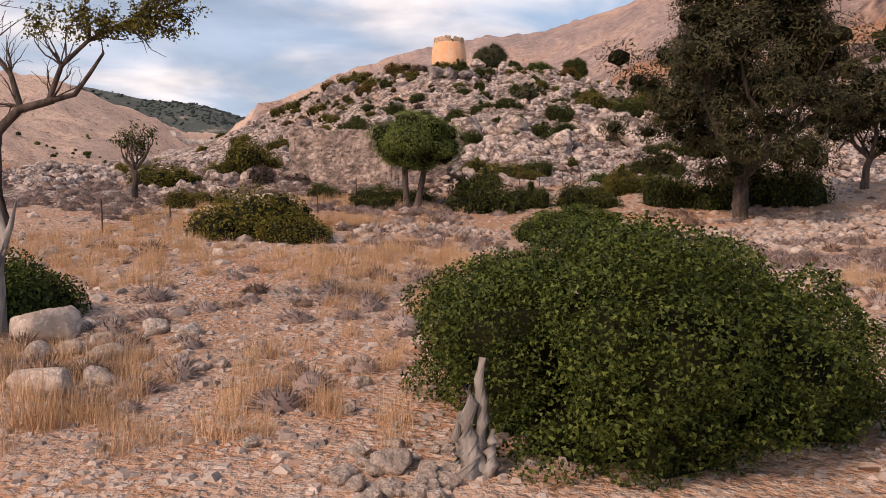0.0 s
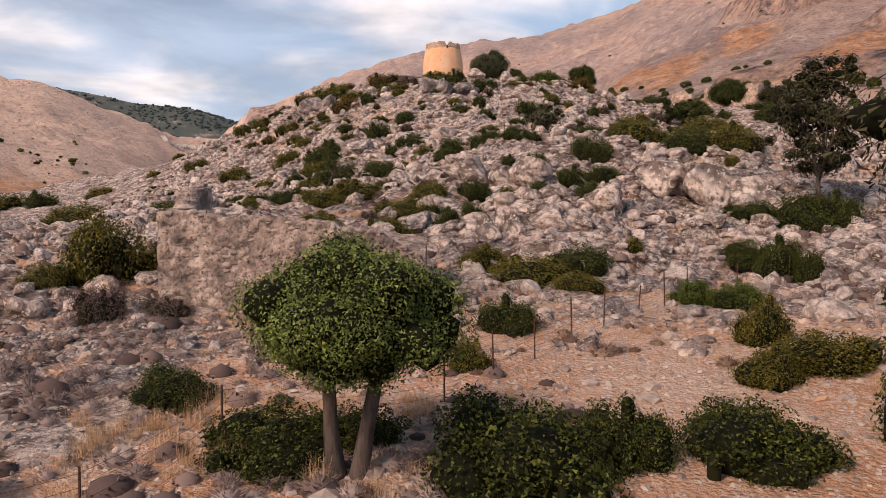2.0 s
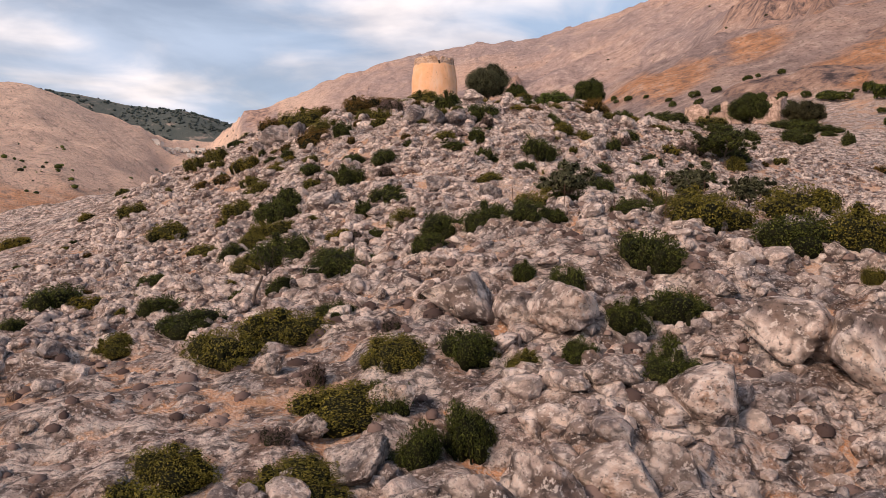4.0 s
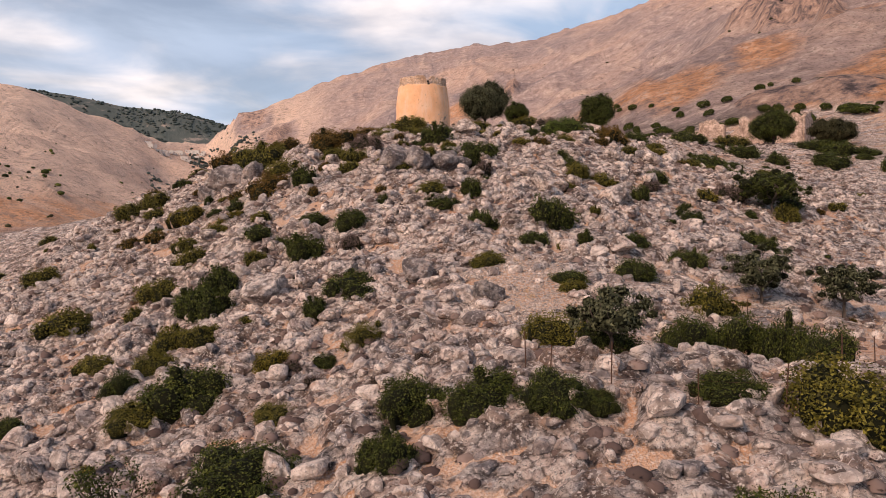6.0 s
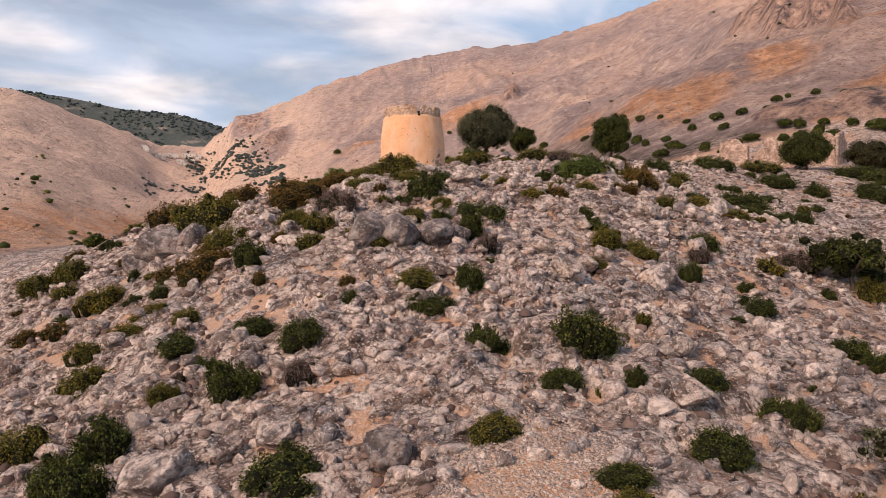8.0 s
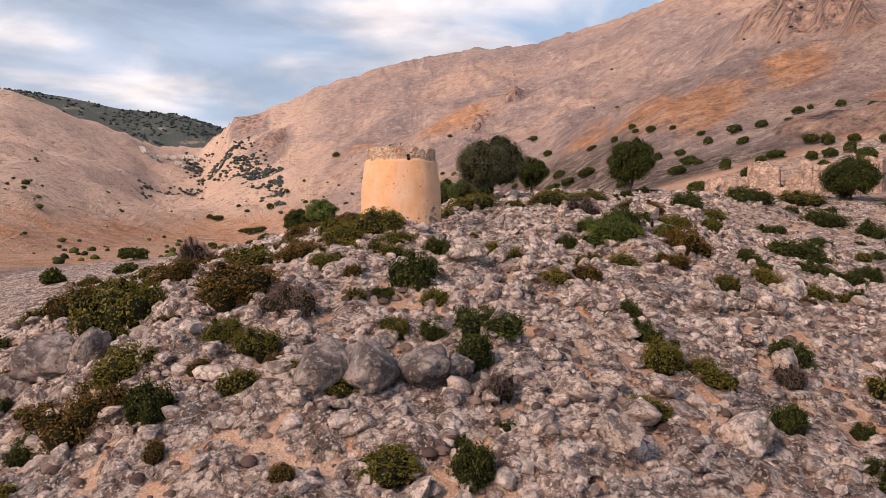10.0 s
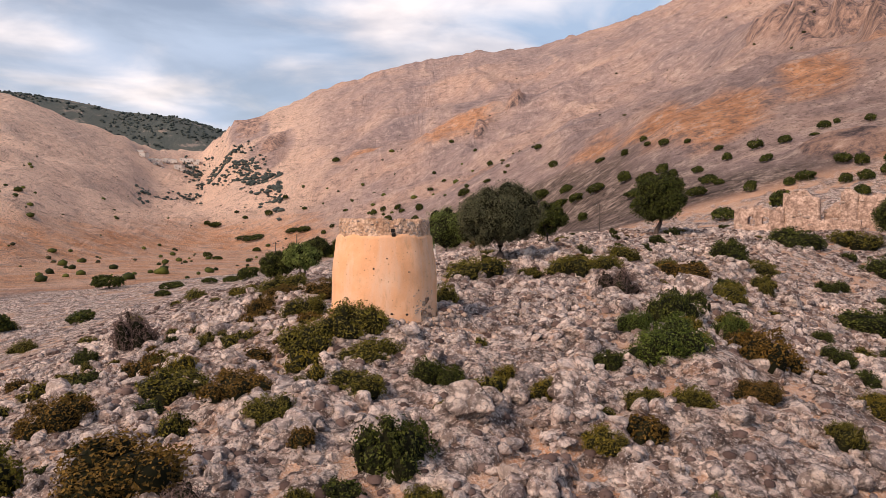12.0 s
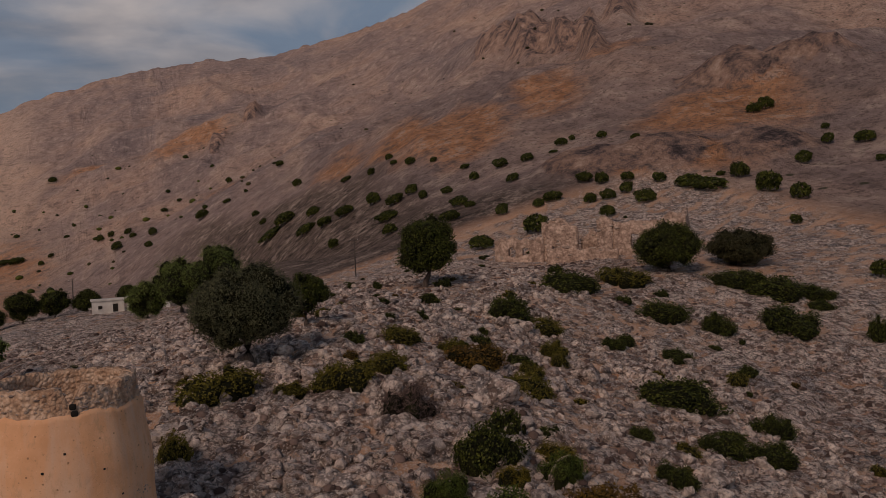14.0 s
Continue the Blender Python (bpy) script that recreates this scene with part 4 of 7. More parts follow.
def hut_ruin():
    top = new("ruined_stone_hut")
    zl = gz(-5.8, 43.2) - 0.5
    for a, b, tops, thick, seed, count in (
            ((-8.1, 44.3), (-2.6, 43.0), (3.45, 3.5, 3.25, 3.3, 3.2, 3.1), 0.8, 1, 230),
            ((-7.9, 47.6), (-7.8, 44.2), (4.3, 4.2, 3.6, 3.4), 0.8, 2, 26),
            ((-2.75, 43.05), (0.2, 43.7), (3.05, 2.9, 2.95, 2.5, 2.2, 1.3), 0.8, 4, 110)):
        ragged_wall(top, "wall", a, b, zl, tops, thick, M_MORTAR, seed, 0.13)
        set_stones(top, a, b, zl, tops, thick, count, seed, stone_shapes, 0.13)
    # rubble that fills the inside almost to the wall tops
    bm = bmesh.new()
    n = 16
    gr = [[bm.verts.new((-7.8 + 7.7 * i / n, 44.3 - 0.9 * i / n + 4.0 * j / n, zl + 2.7 - 1.2 * max(0.0, i / n - 0.6) + 0.35 * j / n + 0.30 * noise.fractal(Vector((i * 0.5, j * 0.5, 2)), 0.8, 2.0, 4))) for j in range(n + 1)] for i in range(n + 1)]
    for i in range(n):
        for j in range(n):
            bm.faces.new((gr[i][j], gr[i + 1][j], gr[i + 1][j + 1], gr[i][j + 1]))
    rim = [e for e in bm.edges if e.is_boundary]
    down = bmesh.ops.extrude_edge_only(bm, edges=rim)
    for v in [q for q in down["geom"] if isinstance(q, bmesh.types.BMVert)]:
        v.co.z = zl + 0.2
    bmesh.ops.recalc_face_normals(bm, faces=bm.faces[:])
    me = bpy.data.meshes.new("rubble_fill")
    bm.to_mesh(me)
    bm.free()
    put("rubble_fill", me, M_MORTAR, top)
    rng = random.Random(8)
    for n in range(46):
        x, y = rng.uniform(-7.6, -3.0), rng.uniform(44.4, 47.2)
        ob = new("stone", rng.choice(stone_shapes))
        ob.parent = top
        w = rng.uniform(0.10, 0.28)
        ob.matrix_basis = Matrix.LocRotScale((x, y, zl + 2.85 + 0.09 * (y - 44)), Euler((rng.uniform(-0.3, 0.3), 0, rng.uniform(0, 6))), (w, w * 0.8, w * 0.7))
    for n in range(70):
        x, y = rng.gauss(0.5, 0.6), rng.gauss(44.4, 0.8)
        w = rng.uniform(0.12, 0.30)
        ob = new("stone", rng.choice(stone_shapes))
        ob.parent = top
        ob.matrix_basis = Matrix.LocRotScale((x, y, gz(x, y) + max(0.0, 1.0 - 0.7 * abs(x - 0.1)) * rng.random()), Euler((rng.uniform(-0.3, 0.3), 0, rng.uniform(0, 6))), (w, w * 0.8, w * 0.7))
    return tagged(top, "roofless rubble hut of mortared limestone, walls broken off at head height", "ruin")


hut_ruin()


def far_ruin():
    top = new("ruined_church_buildings")
    zl = min(gz(58, 246), gz(78, 228), gz(66, 236)) - 1.2
    p, q = Vector((57.0, 246.0)), Vector((81.0, 226.5))

    def at(s, back=0.0):
        d = (q - p).normalized()
        w = p + (q - p) * s + Vector((-d.y, d.x)) * back
        return (w.x, w.y)

    specs = (
        (at(0.0), at(0.26), (5.2, 5.6, 5.0, 5.8), 0.9, ((2.2, 3.1, 2.2, 3.6), (4.6, 5.5, 2.2, 3.6))),
        (at(0.26, 0.4), at(0.44, 0.4), (8.6, 9.4, 9.0, 7.2), 1.0, ((1.4, 2.6, 0.0, 3.4),)),
        (at(0.44, 3.0), at(0.56, 3.0), (5.0, 6.2, 5.4), 0.9, ()),
        (at(0.54, 0.6), at(0.62, 0.6), (8.8, 9.8, 8.4), 1.0, ()),
        (at(0.62, 0.8), at(0.97, 0.8), (8.3, 7.8, 8.2, 8.0, 8.2, 9.8, 8.4), 0.9, ((3.0, 3.9, 3.0, 5.0), (6.2, 7.0, 3.4, 5.0))),
        (at(0.26, 0.4), at(0.26, 7.0), (8.8, 7.0, 6.0), 0.9, ()),
        (at(0.62, 0.8), at(0.62, 8.0), (8.2, 7.6, 6.5), 0.9, ()),
        (at(0.97, 0.8), at(0.97, 8.0), (8.6, 10.2, 7.5), 0.9, ()),
        (at(0.0), at(0.0, 6.0), (5.2, 4.8, 4.0), 0.9, ()),
        (at(0.30, -3.0), at(0.66, -3.0), (2.6, 3.2, 2.4, 2.8, 2.0), 0.8, ()),
    )
    for n, (a, b, tops, thick, holes) in enumerate(specs):
        tops = [1.3 + 0.72 * q for q in tops]
        ragged_wall(top, "wall", a, b, zl, tops, thick, M_CHURCH, 20 + n, 0.4, holes, 0.6)
        set_stones(top, a, b, zl, tops, thick, 10, 60 + n, stone_shapes, 0.34)
    return tagged(top, "roofless ruined church and outbuildings of ochre rubble on the slope", "ruin")


far_ruin()


# ---------------------------------------------------------------- trees
def grow(tubes, tips, p, d, ln, r, depth, rng, spread, bend, rise=0.1, sides=6):
    pts, rad = [tuple(p)], [r]
    q, dd = Vector(p), Vector(d).normalized()
    steps = 4
    for s in range(steps):
        dd = (dd + Vector((rng.gauss(0, bend), rng.gauss(0, bend), rng.gauss(0, bend) + rise * 0.3))).normalized()
        q = q + dd * ln / steps
        pts.append(tuple(q))
        rad.append(r * (1 - 0.42 * (s + 1) / steps))
        if depth <= 1:
            tips.append((tuple(q), depth))
    tubes.add(pts, rad, sides if depth > 1 else 4)
    if depth <= 0:
        tips.append((tuple(q), 0))
        return
    for n in range(3 if depth > 1 else 2):
        a = rng.uniform(0, 6.28)
        side = Vector((math.cos(a), math.sin(a), rng.uniform(-0.1, 0.7)))
        nd = (dd * (1 - spread) + side * spread + Vector((0, 0, rise))).normalized()
        k0 = rng.choice((2, 3, 4))
        grow(tubes, tips, pts[k0] if n else pts[-1], nd, ln * rng.uniform(0.62, 0.82), rad[-1] * rng.uniform(0.6, 0.85), depth - 1, rng, spread, bend, rise, sides)


bm = bmesh.new()
bmesh.ops.create_icosphere(bm, subdivisions=1, radius=1.0)
boulder_arrays = (np.array([tuple(v.co) for v in bm.verts]), np.array([[v.index for v in f.verts] for f in bm.faces]))
bm.free()


def tree(name, x, y, height, width, seed, leaf_mat, label, leaf=0.09, count=9000, trunk=0.22, clear=0.25, depth=4, spread=0.55, clump=0.35, bark=None, lean=(0.0, 0.0), stems=1, flat=1.0, slim=0.45, group="", low=0.28, top_in=0.35, fill=True, core=0.8, tier=0.0):
    """A tree with a tapered trunk, forking limbs and a crown of many small leaves in uneven clumps."""
    rng = random.Random(seed)
    nrg = np.random.default_rng(seed)
    top = new(name)
    top.location = (x, y, gz(x, y) - 0.1)
    tubes, tips, trunks = Tubes(), [], Tubes()
    for s in range(stems):
        off = 0.0 if stems == 1 else 0.16 * (s * 2 - 1)
        hgt = height * clear
        pts = [(off * 1.5, 0, -0.3), (off * 1.2 + lean[0] * 0.3, lean[1] * 0.3, hgt * 0.4), (off + lean[0] * 0.7 + rng.gauss(0, 0.05), lean[1] * 0.7, hgt * 0.75), (off * 1.6 + lean[0], lean[1], hgt)]
        trunks.add(pts, [trunk * 1.55, trunk * 1.05, trunk * 0.95, trunk * 0.85], 10)
        for n in range(4):
            a = 6.28 * n / 4 + rng.uniform(-0.5, 0.5)
            grow(tubes, tips, pts[-1], (math.cos(a) * 0.75, math.sin(a) * 0.75, rng.uniform(0.45, 1.0)), (height - hgt) * 0.36, trunk * 0.62, depth - 1, rng, spread, 0.16, 0.18)
    tp = np.array([t[0] for t in tips])
    # fit the crown's tips to the size read from the camera's view
    mid = tp.mean(0)
    ext = np.maximum(np.percentile(np.abs(tp[:, :2] - mid[:2]), 96), 0.2)
    fx = (width * 0.5 - clump * 0.6) / ext
    top_z = np.percentile(tp[:, 2], 99)
    fz = (height - clump * 0.5 - height * clear) / max(top_z - height * clear, 0.3)

    def narrow(z):
        return 1 - tier * np.clip((z / height - 0.58) / 0.10, 0, 1)

    def fit_v(v):
        v = np.array(v)
        w = np.clip((v[:, 2] - height * clear) / (0.25 * height), 0, 1)[:, None]
        q = v.copy()
        q[:, :2] = v[:, :2] * (1 + (fx - 1) * np.minimum(1, w + 0.5 * (np.abs(v[:, :2]).max(1, keepdims=True) > trunk * 2)))
        q[:, 2] = np.where(v[:, 2] > height * clear, height * clear + (v[:, 2] - height * clear) * fz, v[:, 2])
        q[:, :2] *= narrow(q[:, 2:])
        return q

    tubes.v = fit_v(tubes.v)
    tp = fit_v(tp)
    bark = bark or M_BARK
    put("trunk", trunks.mesh("trunk"), bark, top)
    put("branchwork", tubes.mesh("branchwork"), bark, top)
    # leafy clumps: at the limbs' tips and all through the outer crown, down to its skirt
    m = int((30 + 26 * width / (clump * 8)) * (2.0 if tier else 1.0))
    q = unit(nrg.normal(0, 1, (m, 3)))
    z_mid, z_half = height * (1 + low) * 0.5, height * (1 - low) * 0.5 - clump * 0.4
    taper = np.where(q[:, 2:] > 0, 1.0 - top_in * q[:, 2:], 1.0)
    shell = q * nrg.uniform(0.55, 1.0, (m, 1)) * np.array([width * 0.5 - clump * 0.5, width * 0.5 - clump * 0.5, z_half]) * np.concatenate([taper, taper, np.ones_like(taper)], 1)
    shell = shell * (1 + 0.16 * nrg.normal(0, 1, (m, 1))) + np.array([lean[0], lean[1], z_mid])
    shell[:, :2] *= narrow(shell[:, 2:]) * (1 + 0.25 * tier * (shell[:, 2:] < 0.48 * height))
    tp = tp[tp[:, 2] > height * low]
    tp = np.concatenate([tp[nrg.integers(0, len(tp), int(m * 0.5))], shell]) if fill else tp
    w = nrg.integers(0, len(tp), count)
    d = unit(nrg.normal(0, 1, (count, 3)))
    rr = clump * nrg.uniform(0.15, 1.0, (count, 1)) ** 0.5 * (0.6 + 0.8 * hash2(w, w * 0, seed)[:, None])
    p = tp[w] + d * rr * np.array([1, 1, 0.75 * flat])
    if fill:
        bv, bf = boulder_arrays
        # dark solid balls in the clumps stand in for the crown's inner shade
        sz = core * clump * (0.42 + 0.5 * hash2(np.arange(len(tp)), np.zeros(len(tp)), seed))[:, None, None]
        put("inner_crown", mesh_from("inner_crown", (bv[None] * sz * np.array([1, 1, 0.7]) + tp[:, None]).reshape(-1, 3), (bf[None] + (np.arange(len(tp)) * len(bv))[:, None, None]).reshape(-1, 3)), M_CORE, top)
    cen = np.array([0, 0, height * (clear + 0.3)])
    put("crown", leaves("crown", p, unit(p - cen) + 0.8 * d + np.array([0, 0, 0.4]), leaf, nrg, slim, 0.15, 3), leaf_mat, top)
    return tagged(top, label, "tree", group)


tree("juniper_tree", 10.4, 28.8, 10.4, 8.6, 3, M_TREE, "tall dark evergreen tree with a single thick trunk on the terrace", 0.095, 75000, 0.30, 0.14, 4, 0.6, 0.80, low=0.03, top_in=0.1, core=0.7, tier=0.40, slim=0.22)
tree("half_dead_tree", -12.6, 33.7, 3.4, 1.9, 21, M_GREEN, "thin half-dead tree, bare twigs above and leaves low down", 0.06, 1100, 0.13, 0.42, 4, 0.55, 0.22, fill=False)
tree("juniper_tree", 17.8, 34.9, 5.6, 4.8, 33, M_TREE, "dark evergreen tree with a leaning trunk behind the taller one", 0.085, 12000, 0.15, 0.24, 4, 0.6, 0.6, lean=(0.25, 0))
tree("juniper_tree", 19.6, 60.8, 7.6, 5.2, 35, M_TREE, "slender dark tree at the foot of the rocks", 0.085, 13000, 0.17, 0.22, 4, 0.5, 0.6, low=0.15, top_in=0.5)
tree("olive_tree", 20.4, 99.2, 3.4, 3.6, 41, M_SILVER, "small grey-green olive tree on bare earth", 0.075, 5000, 0.10, 0.30, 3, 0.6, 0.42, group="olive trees")
tree("olive_tree", 24.2, 97.6, 3.2, 3.4, 42, M_SILVER, "small grey-green olive tree on bare earth", 0.075, 4200, 0.10, 0.30, 3, 0.6, 0.42, group="olive trees")
tree("olive_tree", 8.6, 83.6, 2.5, 3.2, 43, M_SILVER, "low spreading olive tree beside the wire fence", 0.075, 4800, 0.08, 0.30, 3, 0.6, 0.36, group="olive trees")
tree("carob_tree", 34.0, 130.5, 4.4, 6.4, 61, M_GREEN, "low spreading green tree among the rocks", 0.10, 6500, 0.14, 0.25, 3, 0.65, 0.7, low=0.22)
tree("almond_tree", -7.6, 76.5, 3.0, 2.2, 62, M_GREEN, "thin leaning tree with a small tuft of leaves", 0.06, 900, 0.06, 0.45, 3, 0.5, 0.3, lean=(0.5, 0), fill=False)


def dome_tree(name, x, y, height, width, seed, leaf_mat, label, low=0.2, leaf=0.09, count=24000, trunk=0.25, lean=0.0, bumps=90, peak=0.0, group="", bark=None, slim=0.45, stems=1):
    """A tree with a short trunk, spreading limbs and a dense round crown of many leafy tufts."""
    rng = random.Random(seed)
    nrg = np.random.default_rng(seed)
    top = new(name)
    top.location = (x, y, gz(x, y) - 0.1)
    bark = bark or M_BARK
    z0, half = height * (1 + low) * 0.5, height * (1 - low) * 0.5
    trunks, limbs = Tubes(), Tubes()
    for s in range(stems):
        off = 0.0 if stems == 1 else trunk * 2.2 * (s * 2 - 1)
        fork = Vector((lean + off * 1.4, 0, height * max(low * 1.15, 0.14)))
        trunks.add([(off * 0.4, 0, -0.35), (off + lean * 0.25, 0.03, fork.z * 0.45), tuple(fork)], [trunk * 1.5, trunk, trunk * 0.85], 10)
        for n in range(6):
            a = 6.28 * n / 6 + rng.uniform(-0.4, 0.4)
            tip = Vector((lean + 0.33 * width * math.cos(a), 0.33 * width * math.sin(a), z0 + half * rng.uniform(-0.2, 0.55)))
            mid = fork.lerp(tip, 0.5) + Vector((rng.gauss(0, 0.1), rng.gauss(0, 0.1), 0.1 * height))
            limbs.add([tuple(fork), tuple(mid), tuple(tip)], [trunk * 0.5, trunk * 0.33, trunk * 0.10], 6)
    put("trunk", trunks.mesh("trunk"), bark, top)
    put("branchwork", limbs.mesh("branchwork"), bark, top)
    # the tufts sit on an uneven dome; their sizes differ, and a few stand proud of it
    d = unit(nrg.normal(0, 1, (bumps, 3)))
    taper = 1 - peak * np.clip(d[:, 2:], 0, 1)
    wob = 1 + 0.13 * np.sin(3.1 * d[:, :1] + seed) * np.cos(2.7 * d[:, 1:2] + 1.7 * d[:, 2:] + 0.6 * seed)
    cs = d * np.array([width * 0.5, width * 0.5, half]) * wob * nrg.uniform(0.48, 0.74, (bumps, 1)) * np.concatenate([taper, taper, np.ones_like(taper)], 1) + np.array([lean, 0, z0])
    r0 = 0.15 * (width * 0.5 + half)
    rs = r0 * nrg.uniform(0.65, 1.35, bumps)
    w = nrg.choice(bumps, count, p=rs ** 2 / (rs ** 2).sum())
    q = unit(nrg.normal(0, 1, (count, 3)) + 0.9 * d[w])
    p = cs[w] + q * rs[w][:, None] * nrg.uniform(0.55, 1.08, (count, 1)) * np.array([1, 1, 0.85])
    put("crown", leaves("crown", p, q + np.array([0, 0, 0.35]), leaf, nrg, slim, 0.1, 3), leaf_mat, top)
    bv, bf = boulder_arrays
    # dark balls and a dark middle stand in for shade inside the crown
    core_v = np.concatenate([bv[None] * (rs * 0.66)[:, None, None] + cs[:, None], (bv * np.array([width * 0.26, width * 0.26, half * 0.52]) + np.array([lean, 0, z0]))[None]])
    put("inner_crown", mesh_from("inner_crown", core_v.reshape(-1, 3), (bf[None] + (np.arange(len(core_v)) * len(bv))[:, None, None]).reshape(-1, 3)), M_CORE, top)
    return tagged(top, label, "tree", group)


def twisted_tree():
    """The weathered tree near the start: a dead silvery stem, bare twigs and one leafy branch."""
    rng = random.Random(17)
    nrg = np.random.default_rng(17)
    top = new("twisted_tree")
    x0, y0 = -6.25, 11.4
    top.location = (x0, y0, gz(x0, y0) - 0.1)
    trunk = Tubes().add([(0, 0, -0.3), (0.02, 0, 0.9), (0.12, 0.05, 1.7), (0.06, 0, 2.4), (0.10, 0.0, 2.9), (0.42, -0.02, 3.2), (0.9, -0.05, 3.32)], [0.15, 0.115, 0.10, 0.09, 0.075, 0.06, 0.05], 10)
    put("trunk", trunk.mesh("trunk"), M_BARK, top)
    dead = Tubes().add([(0.22, -0.2, -0.3), (0.20, -0.25, 0.7), (0.28, -0.25, 1.4), (0.16, -0.2, 2.05)], [0.13, 0.11, 0.09, 0.02], 8)
    dead.add([(0.27, -0.25, 1.3), (0.42, -0.3, 1.6), (0.50, -0.3, 1.95)], [0.06, 0.04, 0.01], 6)
    put("dead_stem", dead.mesh("dead_stem"), M_DEAD, top, "silvery dead stem")
    limbs, tips = Tubes(), []
    limbs.add([(0.84, -0.05, 3.31), (1.2, -0.05, 3.40), (1.45, -0.1, 3.7), (1.62, -0.1, 3.95), (1.60, -0.1, 4.1)], [0.045, 0.035, 0.026, 0.02, 0.008], 6)
    limbs.add([(0.84, -0.05, 3.31), (1.0, 0, 3.8), (1.35, 0.05, 4.15), (1.85, 0.1, 4.4), (2.35, 0.1, 4.5)], [0.042, 0.034, 0.026, 0.018, 0.009], 6)
    limbs.add([(0.42, 0, 3.25), (0.25, 0.1, 3.7), (-0.1, 0.15, 4.1), (-0.35, 0.2, 4.6)], [0.05, 0.035, 0.022, 0.01], 6)
    for start, aim, n in (((1.0, 0, 3.8), (0.1, 0, 1), 8), ((1.35, 0.05, 4.15), (0.6, 0, 0.6), 9), ((0.25, 0.1, 3.7), (-0.5, 0.1, 0.9), 7), ((0.84, 0, 3.31), (0.2, 0.1, 1), 6), ((-0.1, 0.15, 4.1), (-0.3, 0.1, 0.8), 7), ((-0.35, 0.2, 4.6), (-0.3, 0, 1), 6), ((1.85, 0.1, 4.4), (1, 0, 0.25), 10), ((2.2, 0.1, 4.45), (0.8, 0, 0.2), 7), ((0.42, 0, 3.25), (-0.7, 0, 0.6), 5)):
        for q in range(n):
            d = Vector(aim) + Vector((rng.gauss(0, 0.5), rng.gauss(0, 0.5), rng.gauss(0, 0.35)))
            got = []
            grow(limbs, got, start, d, rng.uniform(0.3, 0.55), 0.013, 1, rng, 0.5, 0.25, 0.1, 4)
            tips += [g[0] for g in got]
    put("branchwork", limbs.mesh("branchwork"), M_BARK, top)
    tp = np.array([t for t in tips if t[2] > 4.2 and t[0] > 0.5])
    w = nrg.integers(0, len(tp), 5200)
    d = unit(nrg.normal(0, 1, (5200, 3)))
    put("crown", leaves("crown", tp[w] + d * nrg.uniform(0.02, 0.14, (5200, 1)), d + np.array([0, 0, 0.6]), 0.028, nrg, 0.5), M_OLIVE, top)
    return tagged(top, "weathered twisted tree with bare twigs and one leafy branch", "tree")


twisted_tree()

dome_tree("carob_tree", -1.2, 32.3, 3.95, 3.7, 12, M_FRESH, "small fresh green tree with a forked dark trunk beside the hut", 0.40, 0.034, 52000, 0.13, 0.1, 150, stems=2)
dome_tree("olive_tree", 10.1, 176.2, 7.0, 8.2, 51, M_SILVER, "large round olive tree with a short dark trunk behind the tower", 0.19, 0.095, 46000, 0.34, bumps=130, slim=0.28)
dome_tree("carob_tree", 15.8, 187.0, 4.9, 4.4, 52, M_GREEN, "round dark green tree beside the large olive", 0.24, 0.10, 12000, 0.18, bumps=70)
dome_tree("carob_tree", 32.6, 208.0, 8.4, 7.6, 54, M_GREEN, "round dark carob tree with a leaning trunk", 0.16, 0.13, 20000, 0.30, 0.6, 100)
dome_tree("carob_tree", 68.8, 214.0, 6.8, 10.4, 55, M_GREEN, "broad dark tree in front of the ruined church", 0.08, 0.13, 24000, 0.28, bumps=110, peak=0.3)
dome_tree("tamarisk_tree", 80.5, 214.5, 5.0, 10.5, 56, M_TREE, "grey-green tree beside the ruined church", 0.04, 0.13, 18000, 0.22, bumps=100)
for px_, py_, hh_, ww_, seed in ((11.5, 243.0, 10.0, 10.0, 53), (6.5, 247.0, 8.6, 10.0, 63), (1.5, 253.0, 6.2, 8.0, 64)):
    dome_tree("pine_tree", px_, py_, hh_, ww_, seed, M_FRESH, "bright green pine tree on the flat behind the tower", 0.05, 0.13, 15000, 0.25, bumps=90, peak=0.5, group="pines behind the tower", slim=0.25)
for px_, py_, hh_, ww_, seed in ((-28.3, 295.0, 5.2, 6.8, 59), (-22.6, 296.0, 6.4, 8.2, 60), (-17.0, 297.0, 5.8, 7.6, 65), (-11.2, 298.0, 4.8, 7.0, 66), (-3.0, 296.0, 4.6, 6.0, 67)):
    dome_tree("carob_tree", px_, py_, hh_, ww_, seed, M_GREEN, "dark wind-shaped tree in the row at the field's edge", 0.10, 0.13, 9000, 0.2, bumps=70, peak=0.3, group="row of trees at the field's edge")
dome_tree("carob_tree", -12.1, 206.0, 5.2, 5.0, 57, M_FRESH, "small round tree with twin trunks behind the tower", 0.32, 0.11, 11000, 0.11, bumps=70, stems=2)
dome_tree("carob_tree", -16.0, 212.0, 5.0, 5.2, 58, M_GREEN, "dark tree with a leaning trunk behind the tower", 0.30, 0.11, 11000, 0.13, -0.5, 70)
